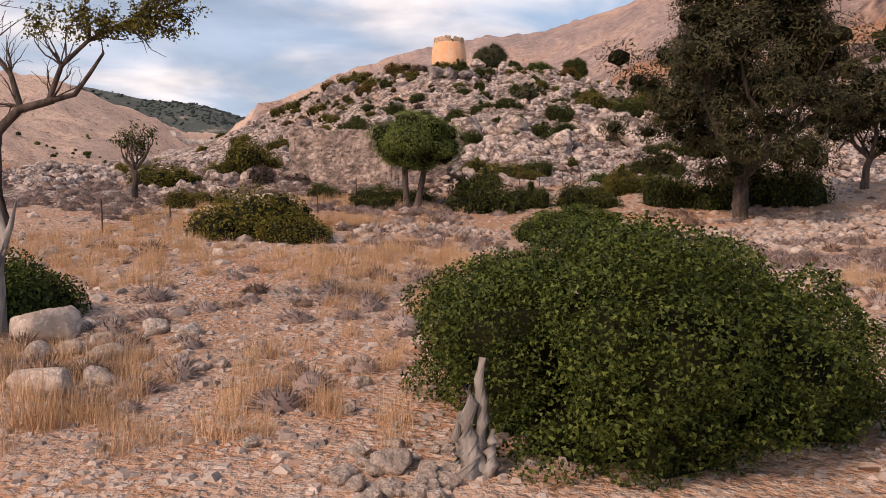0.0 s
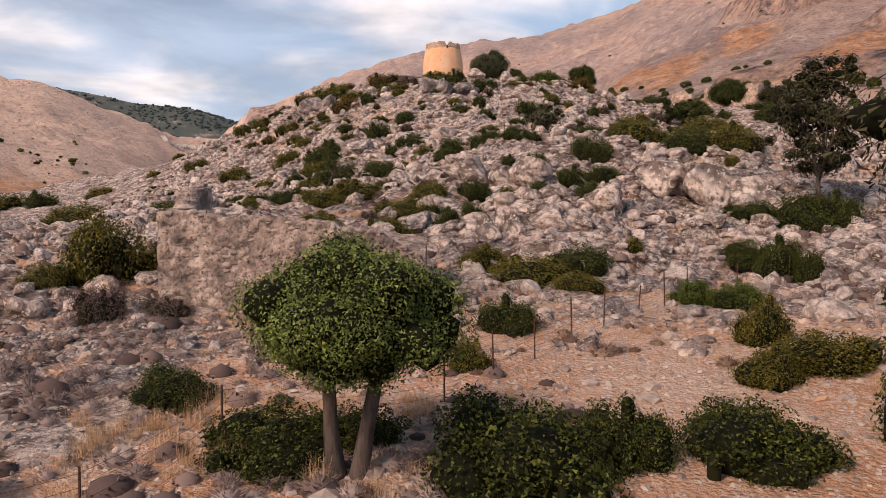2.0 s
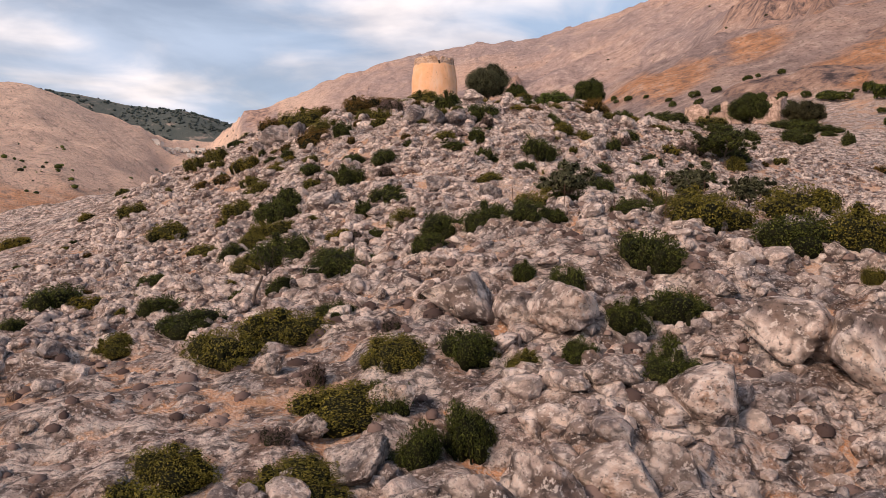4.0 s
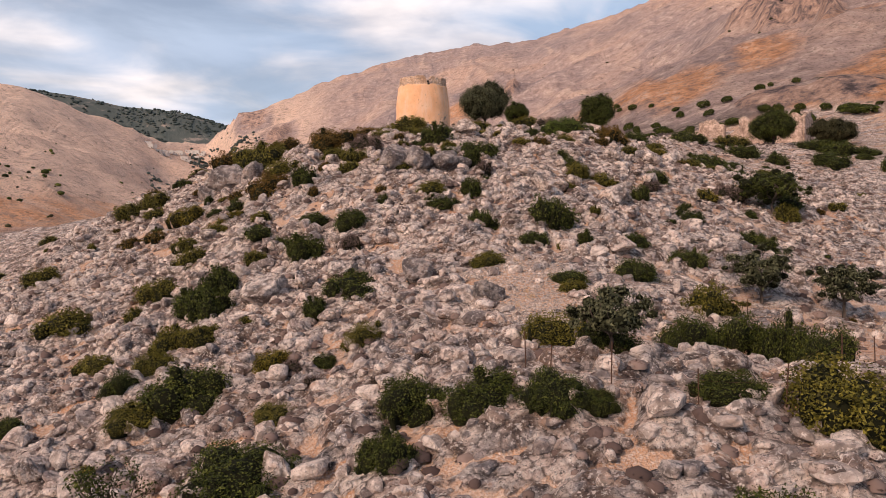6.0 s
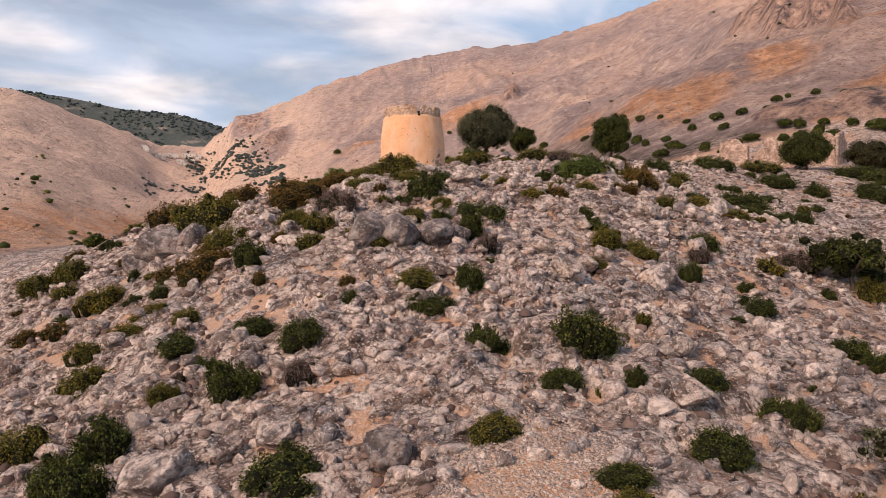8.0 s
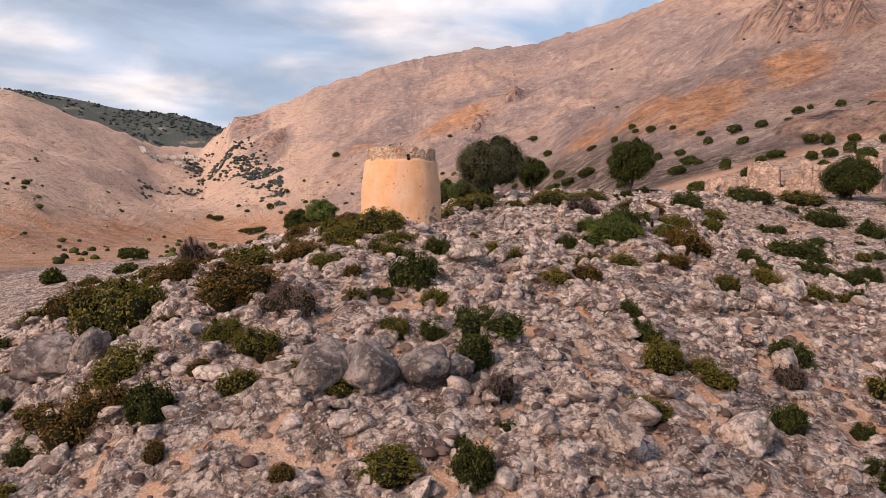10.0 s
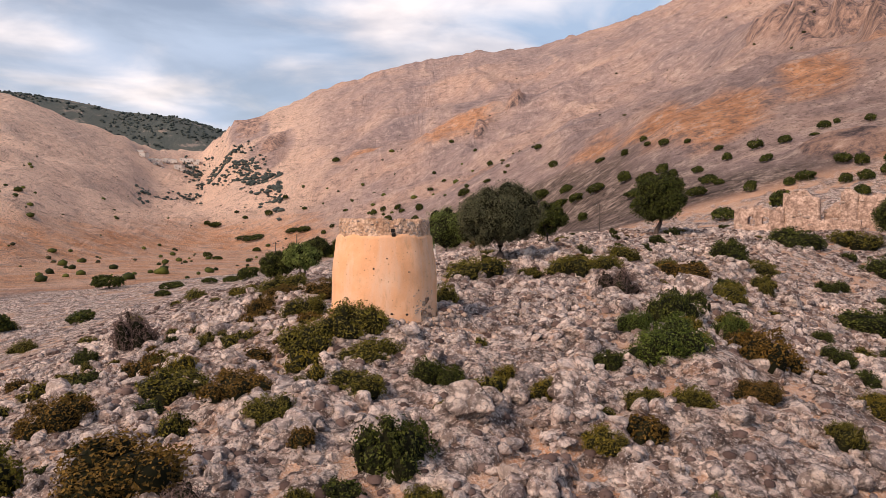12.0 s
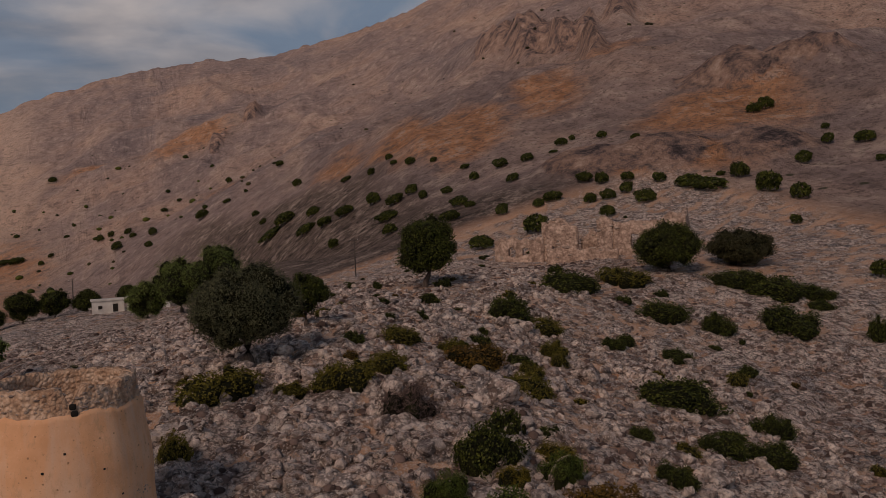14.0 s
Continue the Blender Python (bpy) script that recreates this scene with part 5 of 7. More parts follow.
# ---------------------------------------------------------------- bushes
L_GREEN = "dense dark green mastic bush among limestone rocks"
L_OLIVE = "low olive-green bush among limestone rocks"
L_YELLOW = "low yellow-green bush on stony ground"
L_BROWN = "low browning bush on stony ground"
L_DRY = "dry leafless grey-brown bush"
GREEN_FOOT = [(1.7, 32.3, 3.9, 1.6), (3.4, 33.2, 2.4, 1.1), (5.7, 33.2, 3.1, 1.2), (9.0, 32.9, 3.2, 1.8), (11.2, 32.0, 3.4, 2.0), (13.4, 31.6, 3.2, 2.0), (-2.4, 33.2, 2.9, 1.1), (-1.3, 33.6, 2.0, 0.9), (-5.1, 35.7, 2.2, 0.8), (2.2, 41.6, 2.1, 1.1), (-0.1, 45.8, 2.4, 1.2), (14.2, 49.7, 1.9, 1.4), (5.7, 50.3, 2.9, 1.2), (13.5, 50.9, 2.4, 1.6), (12.6, 51.9, 2.2, 1.1), (0.7, 57.8, 1.7, 1.2), (2.0, 58.7, 1.9, 1.4), (19.7, 59.3, 2.9, 1.8), (17.8, 59.5, 4.6, 1.8)]
GREEN_FLANK = [(-0.2, 60.1, 1.5, 1.1), (15.9, 60.1, 3.1, 1.1), (8.0, 61.0, 2.2, 1.0), (5.7, 62.9, 1.3, 1.0), (8.5, 63.3, 1.4, 1.1), (2.2, 64.1, 2.4, 1.2), (7.7, 65.7, 2.0, 1.1), (9.8, 67.1, 2.7, 1.2), (6.0, 68.0, 2.4, 1.5), (-2.8, 70.2, 1.9, 0.7), (4.7, 70.7, 1.2, 0.8), (-9.2, 71.5, 3.6, 1.1), (10.1, 71.6, 4.1, 1.6), (17.3, 73.4, 4.3, 1.8), (0.8, 77.7, 2.1, 1.2), (-6.6, 78.2, 1.7, 1.0), (-19.9, 78.2, 1.7, 0.9), (5.8, 78.3, 2.8, 1.0), (7.1, 78.3, 1.4, 0.6), (11.2, 78.3, 2.8, 1.0), (-12.8, 78.7, 2.6, 1.1), (-3.7, 78.8, 4.2, 1.3), (3.9, 79.5, 3.1, 1.4), (1.5, 81.2, 2.8, 1.5)]
GREEN_FLANK += [(8.7, 84.5, 2.6, 1.4), (17.4, 85.8, 2.6, 2.0), (16.8, 88.0, 3.2, 2.3), (13.4, 89.6, 3.0, 1.9), (-23.1, 89.7, 4.4, 1.7), (15.8, 90.0, 3.3, 2.2), (-8.6, 90.4, 4.8, 2.1), (-2.7, 91.6, 1.4, 0.7), (-17.7, 92.1, 2.5, 0.9), (-12.5, 93.0, 2.6, 1.2)]
GREEN_HILL = [(9.5, 98.2, 2.2, 0.8), (-4.1, 98.7, 2.1, 1.2), (-2.5, 100.7, 4.4, 1.4), (13.9, 100.9, 3.0, 1.2), (-10.9, 102.5, 3.5, 2.1), (18.2, 103.8, 1.8, 1.3), (-12.3, 104.4, 3.4, 1.7), (17.7, 104.6, 2.4, 1.2), (8.5, 105.5, 2.5, 1.0), (11.8, 105.6, 1.3, 0.9), (-11.1, 106.2, 2.9, 2.0), (15.2, 106.5, 2.5, 1.0), (10.1, 108.3, 3.4, 2.0), (-6.2, 108.7, 3.2, 1.9), (5.5, 108.9, 2.3, 1.4), (-3.3, 111.1, 3.0, 1.3), (-8.1, 111.3, 1.6, 0.9), (26.2, 113.0, 2.2, 1.4), (2.9, 113.5, 2.8, 0.9), (-6.4, 113.9, 2.6, 1.0), (-10.5, 113.9, 2.8, 0.9), (-1.4, 114.5, 1.0, 0.7), (26.1, 115.4, 2.8, 1.3), (5.1, 116.6, 2.0, 1.7)]
GREEN_SHOULDER = [(-8.2, 121.6, 2.7, 1.8), (-49.0, 121.8, 4.8, 2.5), (23.4, 121.9, 3.1, 1.2), (-13.7, 122.6, 2.9, 1.1), (20.0, 124.2, 1.9, 1.6), (5.4, 124.4, 2.2, 1.6), (24.4, 126.1, 1.3, 0.9), (3.7, 126.4, 1.7, 1.1), (6.2, 127.1, 4.1, 1.4), (30.9, 127.8, 1.4, 0.7), (14.9, 130.5, 2.1, 1.3), (23.2, 131.8, 3.1, 1.5), (14.7, 133.0, 1.5, 1.0), (2.7, 134.6, 3.7, 2.3), (36.3, 134.8, 5.8, 1.7), (5.0, 143.3, 1.8, 1.2), (3.9, 143.8, 2.0, 1.3)]
GREEN_TOP = [(13.3, 145.8, 2.1, 1.1), (29.6, 151.1, 2.1, 1.1), (19.5, 156.0, 3.8, 2.3), (30.9, 157.0, 2.9, 1.1), (42.9, 164.0, 4.4, 1.5), (39.6, 164.7, 4.4, 1.7), (33.6, 165.0, 2.0, 0.9), (41.9, 167.1, 2.8, 0.9), (-23.7, 169.4, 2.5, 1.3), (47.8, 169.6, 3.5, 1.8), (42.4, 174.2, 7.6, 2.3), (50.9, 186.5, 3.7, 1.1), (76.9, 187.3, 2.9, 2.8), (45.0, 188.0, 2.8, 1.2), (47.1, 189.2, 2.2, 1.3)]
GREEN_BACK = [(69.5, 192.3, 7.9, 2.4), (60.9, 193.5, 4.5, 2.4), (36.8, 194.0, 6.0, 2.8), (77.3, 196.4, 3.5, 1.2), (56.4, 196.5, 6.4, 2.2), (79.8, 199.1, 4.8, 1.5), (75.8, 201.2, 9.6, 2.9), (49.5, 205.2, 8.5, 2.6), (73.0, 206.1, 7.3, 2.2)]
FRESH_ALL = [(4.1, 24.2, 3.9, 1.1), (3.2, 25.0, 2.2, 0.9), (5.5, 24.1, 2.3, 0.9), (4.6, 28.3, 3.7, 0.9), (5.0, 26.4, 2.4, 0.7), (10.0, 45.4, 2.1, 0.9), (8.7, 46.0, 2.3, 1.0), (16.7, 147.4, 5.2, 2.3), (16.3, 152.2, 2.6, 1.4), (22.9, 154.6, 2.6, 1.7)]
OLIVE_FOOT = [(-5.4, 23.4, 4.0, 1.8), (-4.1, 22.6, 2.4, 1.0), (-9.9, 31.8, 2.4, 0.9), (-8.6, 32.2, 1.4, 0.6), (7.6, 37.0, 2.4, 0.9), (9.0, 37.8, 3.0, 1.0), (1.0, 38.0, 1.2, 0.9), (8.6, 40.0, 2.0, 1.4), (-14.0, 41.7, 4.5, 1.4), (-12.5, 45.9, 2.5, 1.1), (5.1, 47.3, 2.3, 0.7), (-11.1, 48.0, 5.0, 2.6), (3.6, 48.7, 3.6, 1.1), (2.0, 50.2, 2.3, 1.1), (-5.2, 54.6, 3.2, 0.9), (-2.0, 56.2, 2.7, 0.8), (-5.1, 56.5, 2.3, 0.9)]
OLIVE_FLANK = [(-1.4, 60.1, 3.4, 1.0), (-13.7, 62.4, 2.4, 1.2), (3.9, 62.7, 1.5, 0.7), (-0.2, 63.4, 2.9, 1.0), (-6.3, 66.1, 3.7, 1.2), (-4.6, 68.2, 3.9, 1.2), (18.1, 68.9, 1.3, 0.8), (-11.2, 69.1, 1.8, 0.8), (19.6, 73.0, 4.6, 2.0), (14.3, 77.2, 5.4, 2.0), (19.7, 79.4, 5.3, 2.1), (-15.0, 79.9, 0.9, 0.5), (-3.9, 86.2, 2.4, 0.7), (7.4, 88.1, 4.2, 1.7), (-10.6, 88.9, 2.8, 1.0), (-30.6, 89.1, 7.9, 2.4), (-0.9, 92.3, 2.8, 1.2), (-11.5, 94.7, 2.3, 1.3)]
OLIVE_HILL = [(16.6, 96.3, 3.3, 1.9), (9.5, 96.6, 1.9, 0.7), (-10.0, 97.9, 2.5, 1.1), (-11.8, 98.8, 2.9, 1.8), (-16.1, 99.0, 2.8, 0.9), (5.4, 101.6, 2.6, 0.8), (10.3, 105.1, 0.9, 0.5), (-16.3, 105.4, 1.5, 1.0), (-21.2, 106.7, 4.8, 1.7), (-15.7, 108.3, 3.6, 1.6), (-9.5, 109.1, 1.7, 1.0), (13.6, 111.5, 0.9, 0.8), (-15.1, 113.4, 3.3, 1.6), (2.1, 116.4, 2.7, 0.8), (-10.9, 117.0, 1.8, 1.1), (-16.6, 117.1, 2.4, 1.2), (-14.6, 117.6, 2.4, 1.1)]
OLIVE_SHOULDER = [(-29.7, 121.8, 3.9, 1.6), (13.4, 123.5, 2.4, 0.9), (-4.5, 125.5, 2.4, 1.5), (-10.8, 126.0, 3.8, 1.6), (1.8, 126.8, 2.1, 0.9), (-6.5, 127.0, 2.3, 1.2), (-58.1, 127.4, 9.5, 2.9), (17.6, 128.3, 3.5, 1.1), (15.3, 128.6, 2.7, 1.7), (35.1, 129.6, 2.7, 1.8), (-0.5, 131.7, 1.3, 0.8), (3.7, 132.0, 1.8, 1.0), (-23.8, 132.5, 3.7, 1.9), (-26.2, 132.5, 3.5, 1.8), (-14.6, 135.1, 5.8, 2.9), (-15.4, 138.2, 4.1, 1.9), (-2.9, 138.8, 2.4, 0.9), (22.9, 140.4, 2.5, 1.1), (13.9, 141.2, 2.1, 0.9), (16.3, 141.8, 2.5, 1.1), (0.5, 142.0, 3.4, 1.1), (30.4, 144.4, 3.1, 1.2)]
OLIVE_TOP = [(-9.0, 145.3, 4.3, 1.5), (0.8, 147.6, 3.8, 1.2), (-2.8, 150.7, 4.5, 1.8), (0.1, 150.9, 4.3, 1.9), (-11.3, 161.1, 2.7, 1.1), (5.0, 162.4, 2.0, 1.9), (-5.2, 163.0, 3.8, 1.8), (14.9, 168.4, 4.4, 1.9), (11.9, 168.7, 2.5, 0.9), (28.2, 170.2, 4.2, 1.7), (18.4, 171.0, 3.8, 1.5), (7.5, 171.5, 5.7, 1.9), (30.2, 174.6, 2.2, 1.5), (25.5, 178.3, 2.6, 1.4), (21.9, 180.3, 4.6, 1.6), (35.9, 181.2, 2.1, 1.6), (36.7, 184.0, 2.9, 1.9)]
OLIVE_BACK = [(-39.1, 190.5, 3.9, 1.7), (39.2, 191.2, 4.7, 1.4), (-12.3, 193.5, 6.5, 2.0), (59.1, 209.3, 7.2, 2.2), (-29.4, 220.0, 5.2, 1.9), (-58.7, 224.2, 4.8, 2.5)]
YELLOW_ALL = [(-18.6, 48.6, 2.0, 0.8), (11.8, 80.5, 0.6, 0.4), (-19.4, 86.8, 2.7, 1.1), (-5.4, 93.2, 2.0, 1.0), (-14.0, 119.3, 2.5, 0.8), (-41.6, 121.4, 4.1, 1.5), (-18.6, 125.8, 4.2, 1.5), (11.2, 136.9, 2.5, 0.8), (9.6, 141.5, 2.1, 0.9), (7.7, 143.5, 1.4, 1.0), (27.4, 145.3, 3.3, 1.2), (19.4, 149.4, 1.5, 0.9), (20.1, 153.7, 1.9, 1.1), (23.7, 157.2, 2.4, 1.2), (-19.3, 205.1, 4.8, 1.4)]
BROWN_ALL = [(-11.1, 122.7, 4.5, 2.1), (-7.0, 133.5, 5.8, 2.2), (-18.9, 139.7, 4.8, 2.1), (-13.4, 141.7, 4.2, 1.7), (-5.0, 141.9, 4.2, 1.3), (20.2, 143.6, 3.2, 1.0), (22.6, 149.3, 5.0, 2.3), (-9.6, 170.0, 3.8, 1.7), (-4.9, 173.0, 4.0, 1.6), (26.2, 175.3, 5.9, 1.8), (-9.7, 180.4, 4.2, 1.4)]
DRY_ALL = [(-9.2, 42.3, 1.8, 1.2), (-7.6, 42.9, 1.8, 0.7), (-2.9, 58.0, 1.0, 0.5), (-2.7, 62.9, 1.0, 0.8), (-0.3, 66.1, 1.2, 0.6), (0.8, 70.0, 0.8, 0.5), (0.5, 85.3, 1.5, 0.6), (1.8, 87.4, 0.9, 0.5), (-3.0, 89.4, 1.1, 0.5), (-4.0, 90.6, 1.1, 0.6), (-3.3, 108.8, 2.3, 1.0), (-9.3, 110.8, 1.1, 0.6), (6.2, 121.4, 1.9, 1.6), (22.4, 129.8, 2.7, 1.2), (-3.8, 130.0, 3.9, 2.0), (30.5, 132.5, 4.0, 1.6), (17.8, 162.9, 4.0, 2.2), (-19.8, 170.3, 4.0, 3.8)]
brng = np.random.default_rng(77)


def models(name, seed, material, label, count, size, slim=0.5, n=3):
    return [bush_model(name, seed + s, material, count, size, label, 0.64, 6 + s, slim, 24) for s in range(n)]


L_FRESH = "bright green lentisk bush spreading over stony ground"
plant(models("mastic_bush", 100, M_GREEN, L_GREEN, 5600, 0.026, n=4), GREEN_FOOT + GREEN_FLANK, brng)
plant(models("mastic_bush", 110, M_GREEN, L_GREEN, 2700, 0.038, n=4), GREEN_HILL + GREEN_SHOULDER + GREEN_TOP + GREEN_BACK, brng)
plant(models("lentisk_bush", 115, M_NEAR, L_FRESH, 7500, 0.023), FRESH_ALL, brng)
plant(models("olive_green_bush", 120, M_OLIVE, L_OLIVE, 5400, 0.026), OLIVE_FOOT + OLIVE_FLANK, brng)
plant(models("olive_green_bush", 130, M_OLIVE, L_OLIVE, 2700, 0.038, n=4), OLIVE_HILL + OLIVE_SHOULDER + OLIVE_TOP + OLIVE_BACK, brng)
plant(models("yellow_green_bush", 140, M_YELLOW, L_YELLOW, 3200, 0.035, n=2), YELLOW_ALL, brng)
plant(models("browning_bush", 150, M_BROWN, L_BROWN, 3200, 0.035, n=2), BROWN_ALL, brng)
plant(models("dry_bush", 160, M_DRY, L_DRY, 2600, 0.075, 0.10, n=2), DRY_ALL, brng)

# smaller bushes between the large ones, thickest along the crest and on the shoulder towards the valley
prng = random.Random(71)
taken = GREEN_FOOT + GREEN_FLANK + GREEN_HILL + GREEN_SHOULDER + GREEN_TOP + GREEN_BACK + FRESH_ALL + OLIVE_FOOT + OLIVE_FLANK + OLIVE_HILL + OLIVE_SHOULDER + OLIVE_TOP + OLIVE_BACK + YELLOW_ALL + BROWN_ALL + DRY_ALL
extra = {0: [], 1: [], 2: [], 3: []}
while sum(len(v) for v in extra.values()) < 230:
    x, y = prng.uniform(-38, 60), prng.uniform(50, 215)
    if prng.random() < 0.55:
        x, y = prng.uniform(-24, 2), prng.uniform(120, 172)
    w = prng.uniform(0.5, 1.3) if y < 120 else prng.uniform(0.8, 2.6)
    if math.hypot(x - 1.1, y - 154.3) < 5.0 or any(math.hypot(x - t[0], y - t[1]) < 0.45 * (w + t[2]) for t in taken) or ((x - 7.2) / 4.5) ** 2 + ((y - 97) / 6.5) ** 2 < 1:
        continue
    taken.append((x, y, w, 1.0))
    kind = prng.choice((0, 0, 1, 1, 2, 3)) if y < 120 else prng.choice((0, 1, 1, 2, 3, 3))
    extra[kind].append((x, y, w, w * prng.uniform(0.35, 0.55)))
# dark scrub on the slope below the ruined church
foot = []
while len(foot) < 45:
    x, y = prng.uniform(18, 95), prng.uniform(168, 262)
    w = prng.uniform(0.9, 2.6)
    if x > 0.75 * (y - 105) or any(math.hypot(x - t[0], y - t[1]) < 0.5 * (w + t[2]) for t in taken) or 54 < x < 84 and 222 < y < 250:
        continue
    taken.append((x, y, w, 1.0))
    foot.append((x, y, w, w * prng.uniform(0.35, 0.55)))
plant(models("mastic_bush", 190, M_GREEN, "dark green bush on the stony slope below the ruin", 1300, 0.055, n=2), foot, brng)
plant(models("mastic_bush", 170, M_GREEN, "small dark green bush between the rocks", 750, 0.065), extra[0], brng)
plant(models("olive_green_bush", 175, M_OLIVE, "small olive-green bush between the rocks", 750, 0.065), extra[1], brng)
plant(models("yellow_green_bush", 180, M_YELLOW, "small yellow-green bush between the rocks", 750, 0.065), extra[2], brng)
plant(models("browning_bush", 185, M_BROWN, "small browning bush between the rocks", 750, 0.065), extra[3], brng)

# the big lentisk beside the start, and the darker one under the twisted tree
big = bush_model("lentisk_bush", 210, M_LENTISK, 110000, 0.0105, "large dense green lentisk bush on the stony terrace", 0.66, 11, 0.5, 420)
stick = Tubes()
for n, (dx, dy, hgt, rad) in enumerate(((0.0, 0.0, 0.66, 0.13), (0.09, 0.03, 0.86, 0.10), (-0.07, 0.05, 0.45, 0.08), (0.16, -0.02, 0.34, 0.10))):
    stick.add([(dx + 0.05 * noise.noise(Vector((n * 5.1, s * 0.9, 0))), dy + 0.05 * noise.noise(Vector((n * 5.1, s * 0.9, 4))), -0.25 + (hgt + 0.25) * s / 7) for s in range(8)], [rad * (1 - 0.10 * s) * (1 + 0.25 * noise.noise(Vector((n, s * 1.7, 8)))) for s in range(8)], 9)
snag = put("dead_branch", stick.mesh("dead_branch"), M_DEAD)
snag.location = (0.19, 6.0, gz(0.19, 6.0))
tagged(snag, "gnarled silvery dead branch standing beside the lentisk bush", "branch")
big.matrix_basis = Matrix.LocRotScale((1.70, 8.2, gz(2.0, 8.2) - 0.1), Euler((0, 0, 0)), (2.20, 2.65, 2.10))
side = bush_model("lentisk_bush", 215, M_LENTISK, 12000, 0.024, "dark green lentisk bush under the twisted tree", 0.62, 8)
side.matrix_basis = Matrix.LocRotScale((-6.7, 12.3, gz(-6.7, 12.3) - 0.1), Euler((0, 0, 1)), (1.35, 1.2, 1.5))

# ---------------------------------------------------------------- boulders
TERRACE_ROCKS = [(-5.6, 27.6, 0.55), (-0.4, 6.1, 0.22), (-4.1, 8.4, 0.42), (-5.3, 10.9, 0.60), (-3.1, 9.7, 0.14), (-2.8, 9.5, 0.12), (-2.6, 9.6, 0.10), (-2.35, 9.7, 0.14), (-3.6, 10.9, 0.14), (-3.35, 10.4, 0.12), (-0.9, 8.7, 0.18), (-0.9, 7.7, 0.11), (-0.1, 6.0, 0.12), (4.9, 16.8, 0.35), (-1.6, 6.8, 0.09), (-0.9, 9.7, 0.17), (-7.0, 31.2, 0.8)]
ROCKS = [(2.2, 54.6, 0.9), (3.6, 55.0, 0.95), (5.2, 56.1, 1.1), (6.7, 56.2, 0.8), (0.9, 54.8, 0.6), (6.0, 60.4, 0.75), (8.4, 59.6, 1.1), (2.3, 68.6, 1.5), (4.1, 67.1, 1.15), (5.6, 65.2, 1.0), (12.6, 63.6, 1.5), (14.4, 62.2, 1.8), (8.9, 55.8, 0.4), (11.2, 55.5, 0.6), (-0.8, 57.1, 0.85), (-2.3, 58.8, 0.45), (-7.7, 102.0, 1.3), (-3.3, 103.6, 0.8), (-5.4, 103.6, 0.7), (13.8, 104.3, 0.85), (17.4, 122.2, 1.3), (13.1, 96.9, 0.8), (16.6, 60.8, 1.2)]
ROCKS += [(14.2, 130.4, 0.7), (11.8, 125.2, 0.9), (9.1, 126.3, 0.8), (8.1, 141.1, 0.8), (14.6, 125.5, 0.8), (20.2, 135.9, 1.0), (24.5, 137.0, 1.1), (5.8, 137.5, 1.0), (24.0, 165.2, 1.4), (36.5, 177.8, 1.3), (19.1, 157.9, 0.7), (17.1, 161.3, 0.7), (10.4, 139.9, 0.9), (7.0, 127.4, 0.9), (12.6, 122.0, 0.9), (9.6, 121.6, 0.8), (11.0, 118.8, 0.9), (13.6, 119.4, 0.8), (28.0, 142.0, 1.1), (31.0, 150.0, 1.2), (34.0, 158.0, 1.1), (22.5, 130.5, 0.9)]
DARK_ROCKS = [(1.35, 100.8, 1.25), (4.9, 95.5, 0.95), (-0.6, 121.6, 1.7), (1.2, 122.0, 1.9), (3.2, 122.6, 1.6), (4.6, 123.2, 1.2), (-16.5, 130.6, 2.0), (-14.6, 130.8, 1.5), (-18.3, 130.2, 1.4), (14.0, 133.6, 0.7)]
shapes = [boulder_mesh("boulder", 300 + s, 3, 0.85, 0.28) for s in range(6)]
fine_shapes = [boulder_mesh("boulder", 350 + s, 4, 0.95, 0.36) for s in range(6)]
for s in fine_shapes:
    s.materials.append(M_BOULDER)
    s.polygons.foreach_set("use_smooth", np.full(len(s.polygons), True))
for s in shapes:
    s.materials.append(M_BOULDER)
dark_shapes = [boulder_mesh("dark_boulder", 330 + s, 4, 0.9, 0.30) for s in range(3)]
for s in dark_shapes:
    s.materials.append(M_DARKROCK)
    s.polygons.foreach_set("use_smooth", np.full(len(s.polygons), True))
rrng = random.Random(4)


def boulder(x, y, r, h, pool, label, name="boulder"):
    ob = new(name, rrng.choice(pool))
    ob.matrix_basis = Matrix.LocRotScale((x, y, gz(x, y) + 0.28 * h), Euler((rrng.uniform(-0.2, 0.2), rrng.uniform(-0.2, 0.2), rrng.uniform(0, 6.28))), (r, r * rrng.uniform(0.75, 1.0), h * 0.75))
    tagged(ob, label, "boulder", "boulders on the hillside")


round_shapes = [boulder_mesh("rock", 370 + s, 3, 0.85, 0.16) for s in range(4)]
for s in round_shapes:
    s.materials.append(M_PALE)
    s.polygons.foreach_set("use_smooth", np.full(len(s.polygons), True))
heap = random.Random(6)
TERRACE_ROCKS += [(heap.uniform(-0.75, 0.25), heap.uniform(5.5, 6.7), heap.uniform(0.05, 0.12)) for _ in range(34)]
TERRACE_ROCKS += [(heap.uniform(-5.4, -3.3), heap.uniform(8.6, 11.6), heap.uniform(0.08, 0.26)) for _ in range(26)]
TERRACE_ROCKS += [(heap.uniform(3.6, 4.4), heap.uniform(6.4, 8.0), heap.uniform(0.05, 0.10)) for _ in range(24)]
for x, y, r in TERRACE_ROCKS:
    boulder(x, y, r, r * rrng.uniform(0.85, 1.1), round_shapes, "pale limestone rock lying on the stony terrace", "rock")
for x, y, r in ROCKS:
    r *= 1.25
    boulder(x, y, r, r * rrng.uniform(0.9, 1.2), fine_shapes, "weathered grey limestone boulder half sunk in the slope")
for x, y, r in DARK_ROCKS:
    boulder(x, y, r, r * rrng.uniform(1.0, 1.25), dark_shapes, "dark grey pitted limestone boulder on the slope", "dark_boulder")
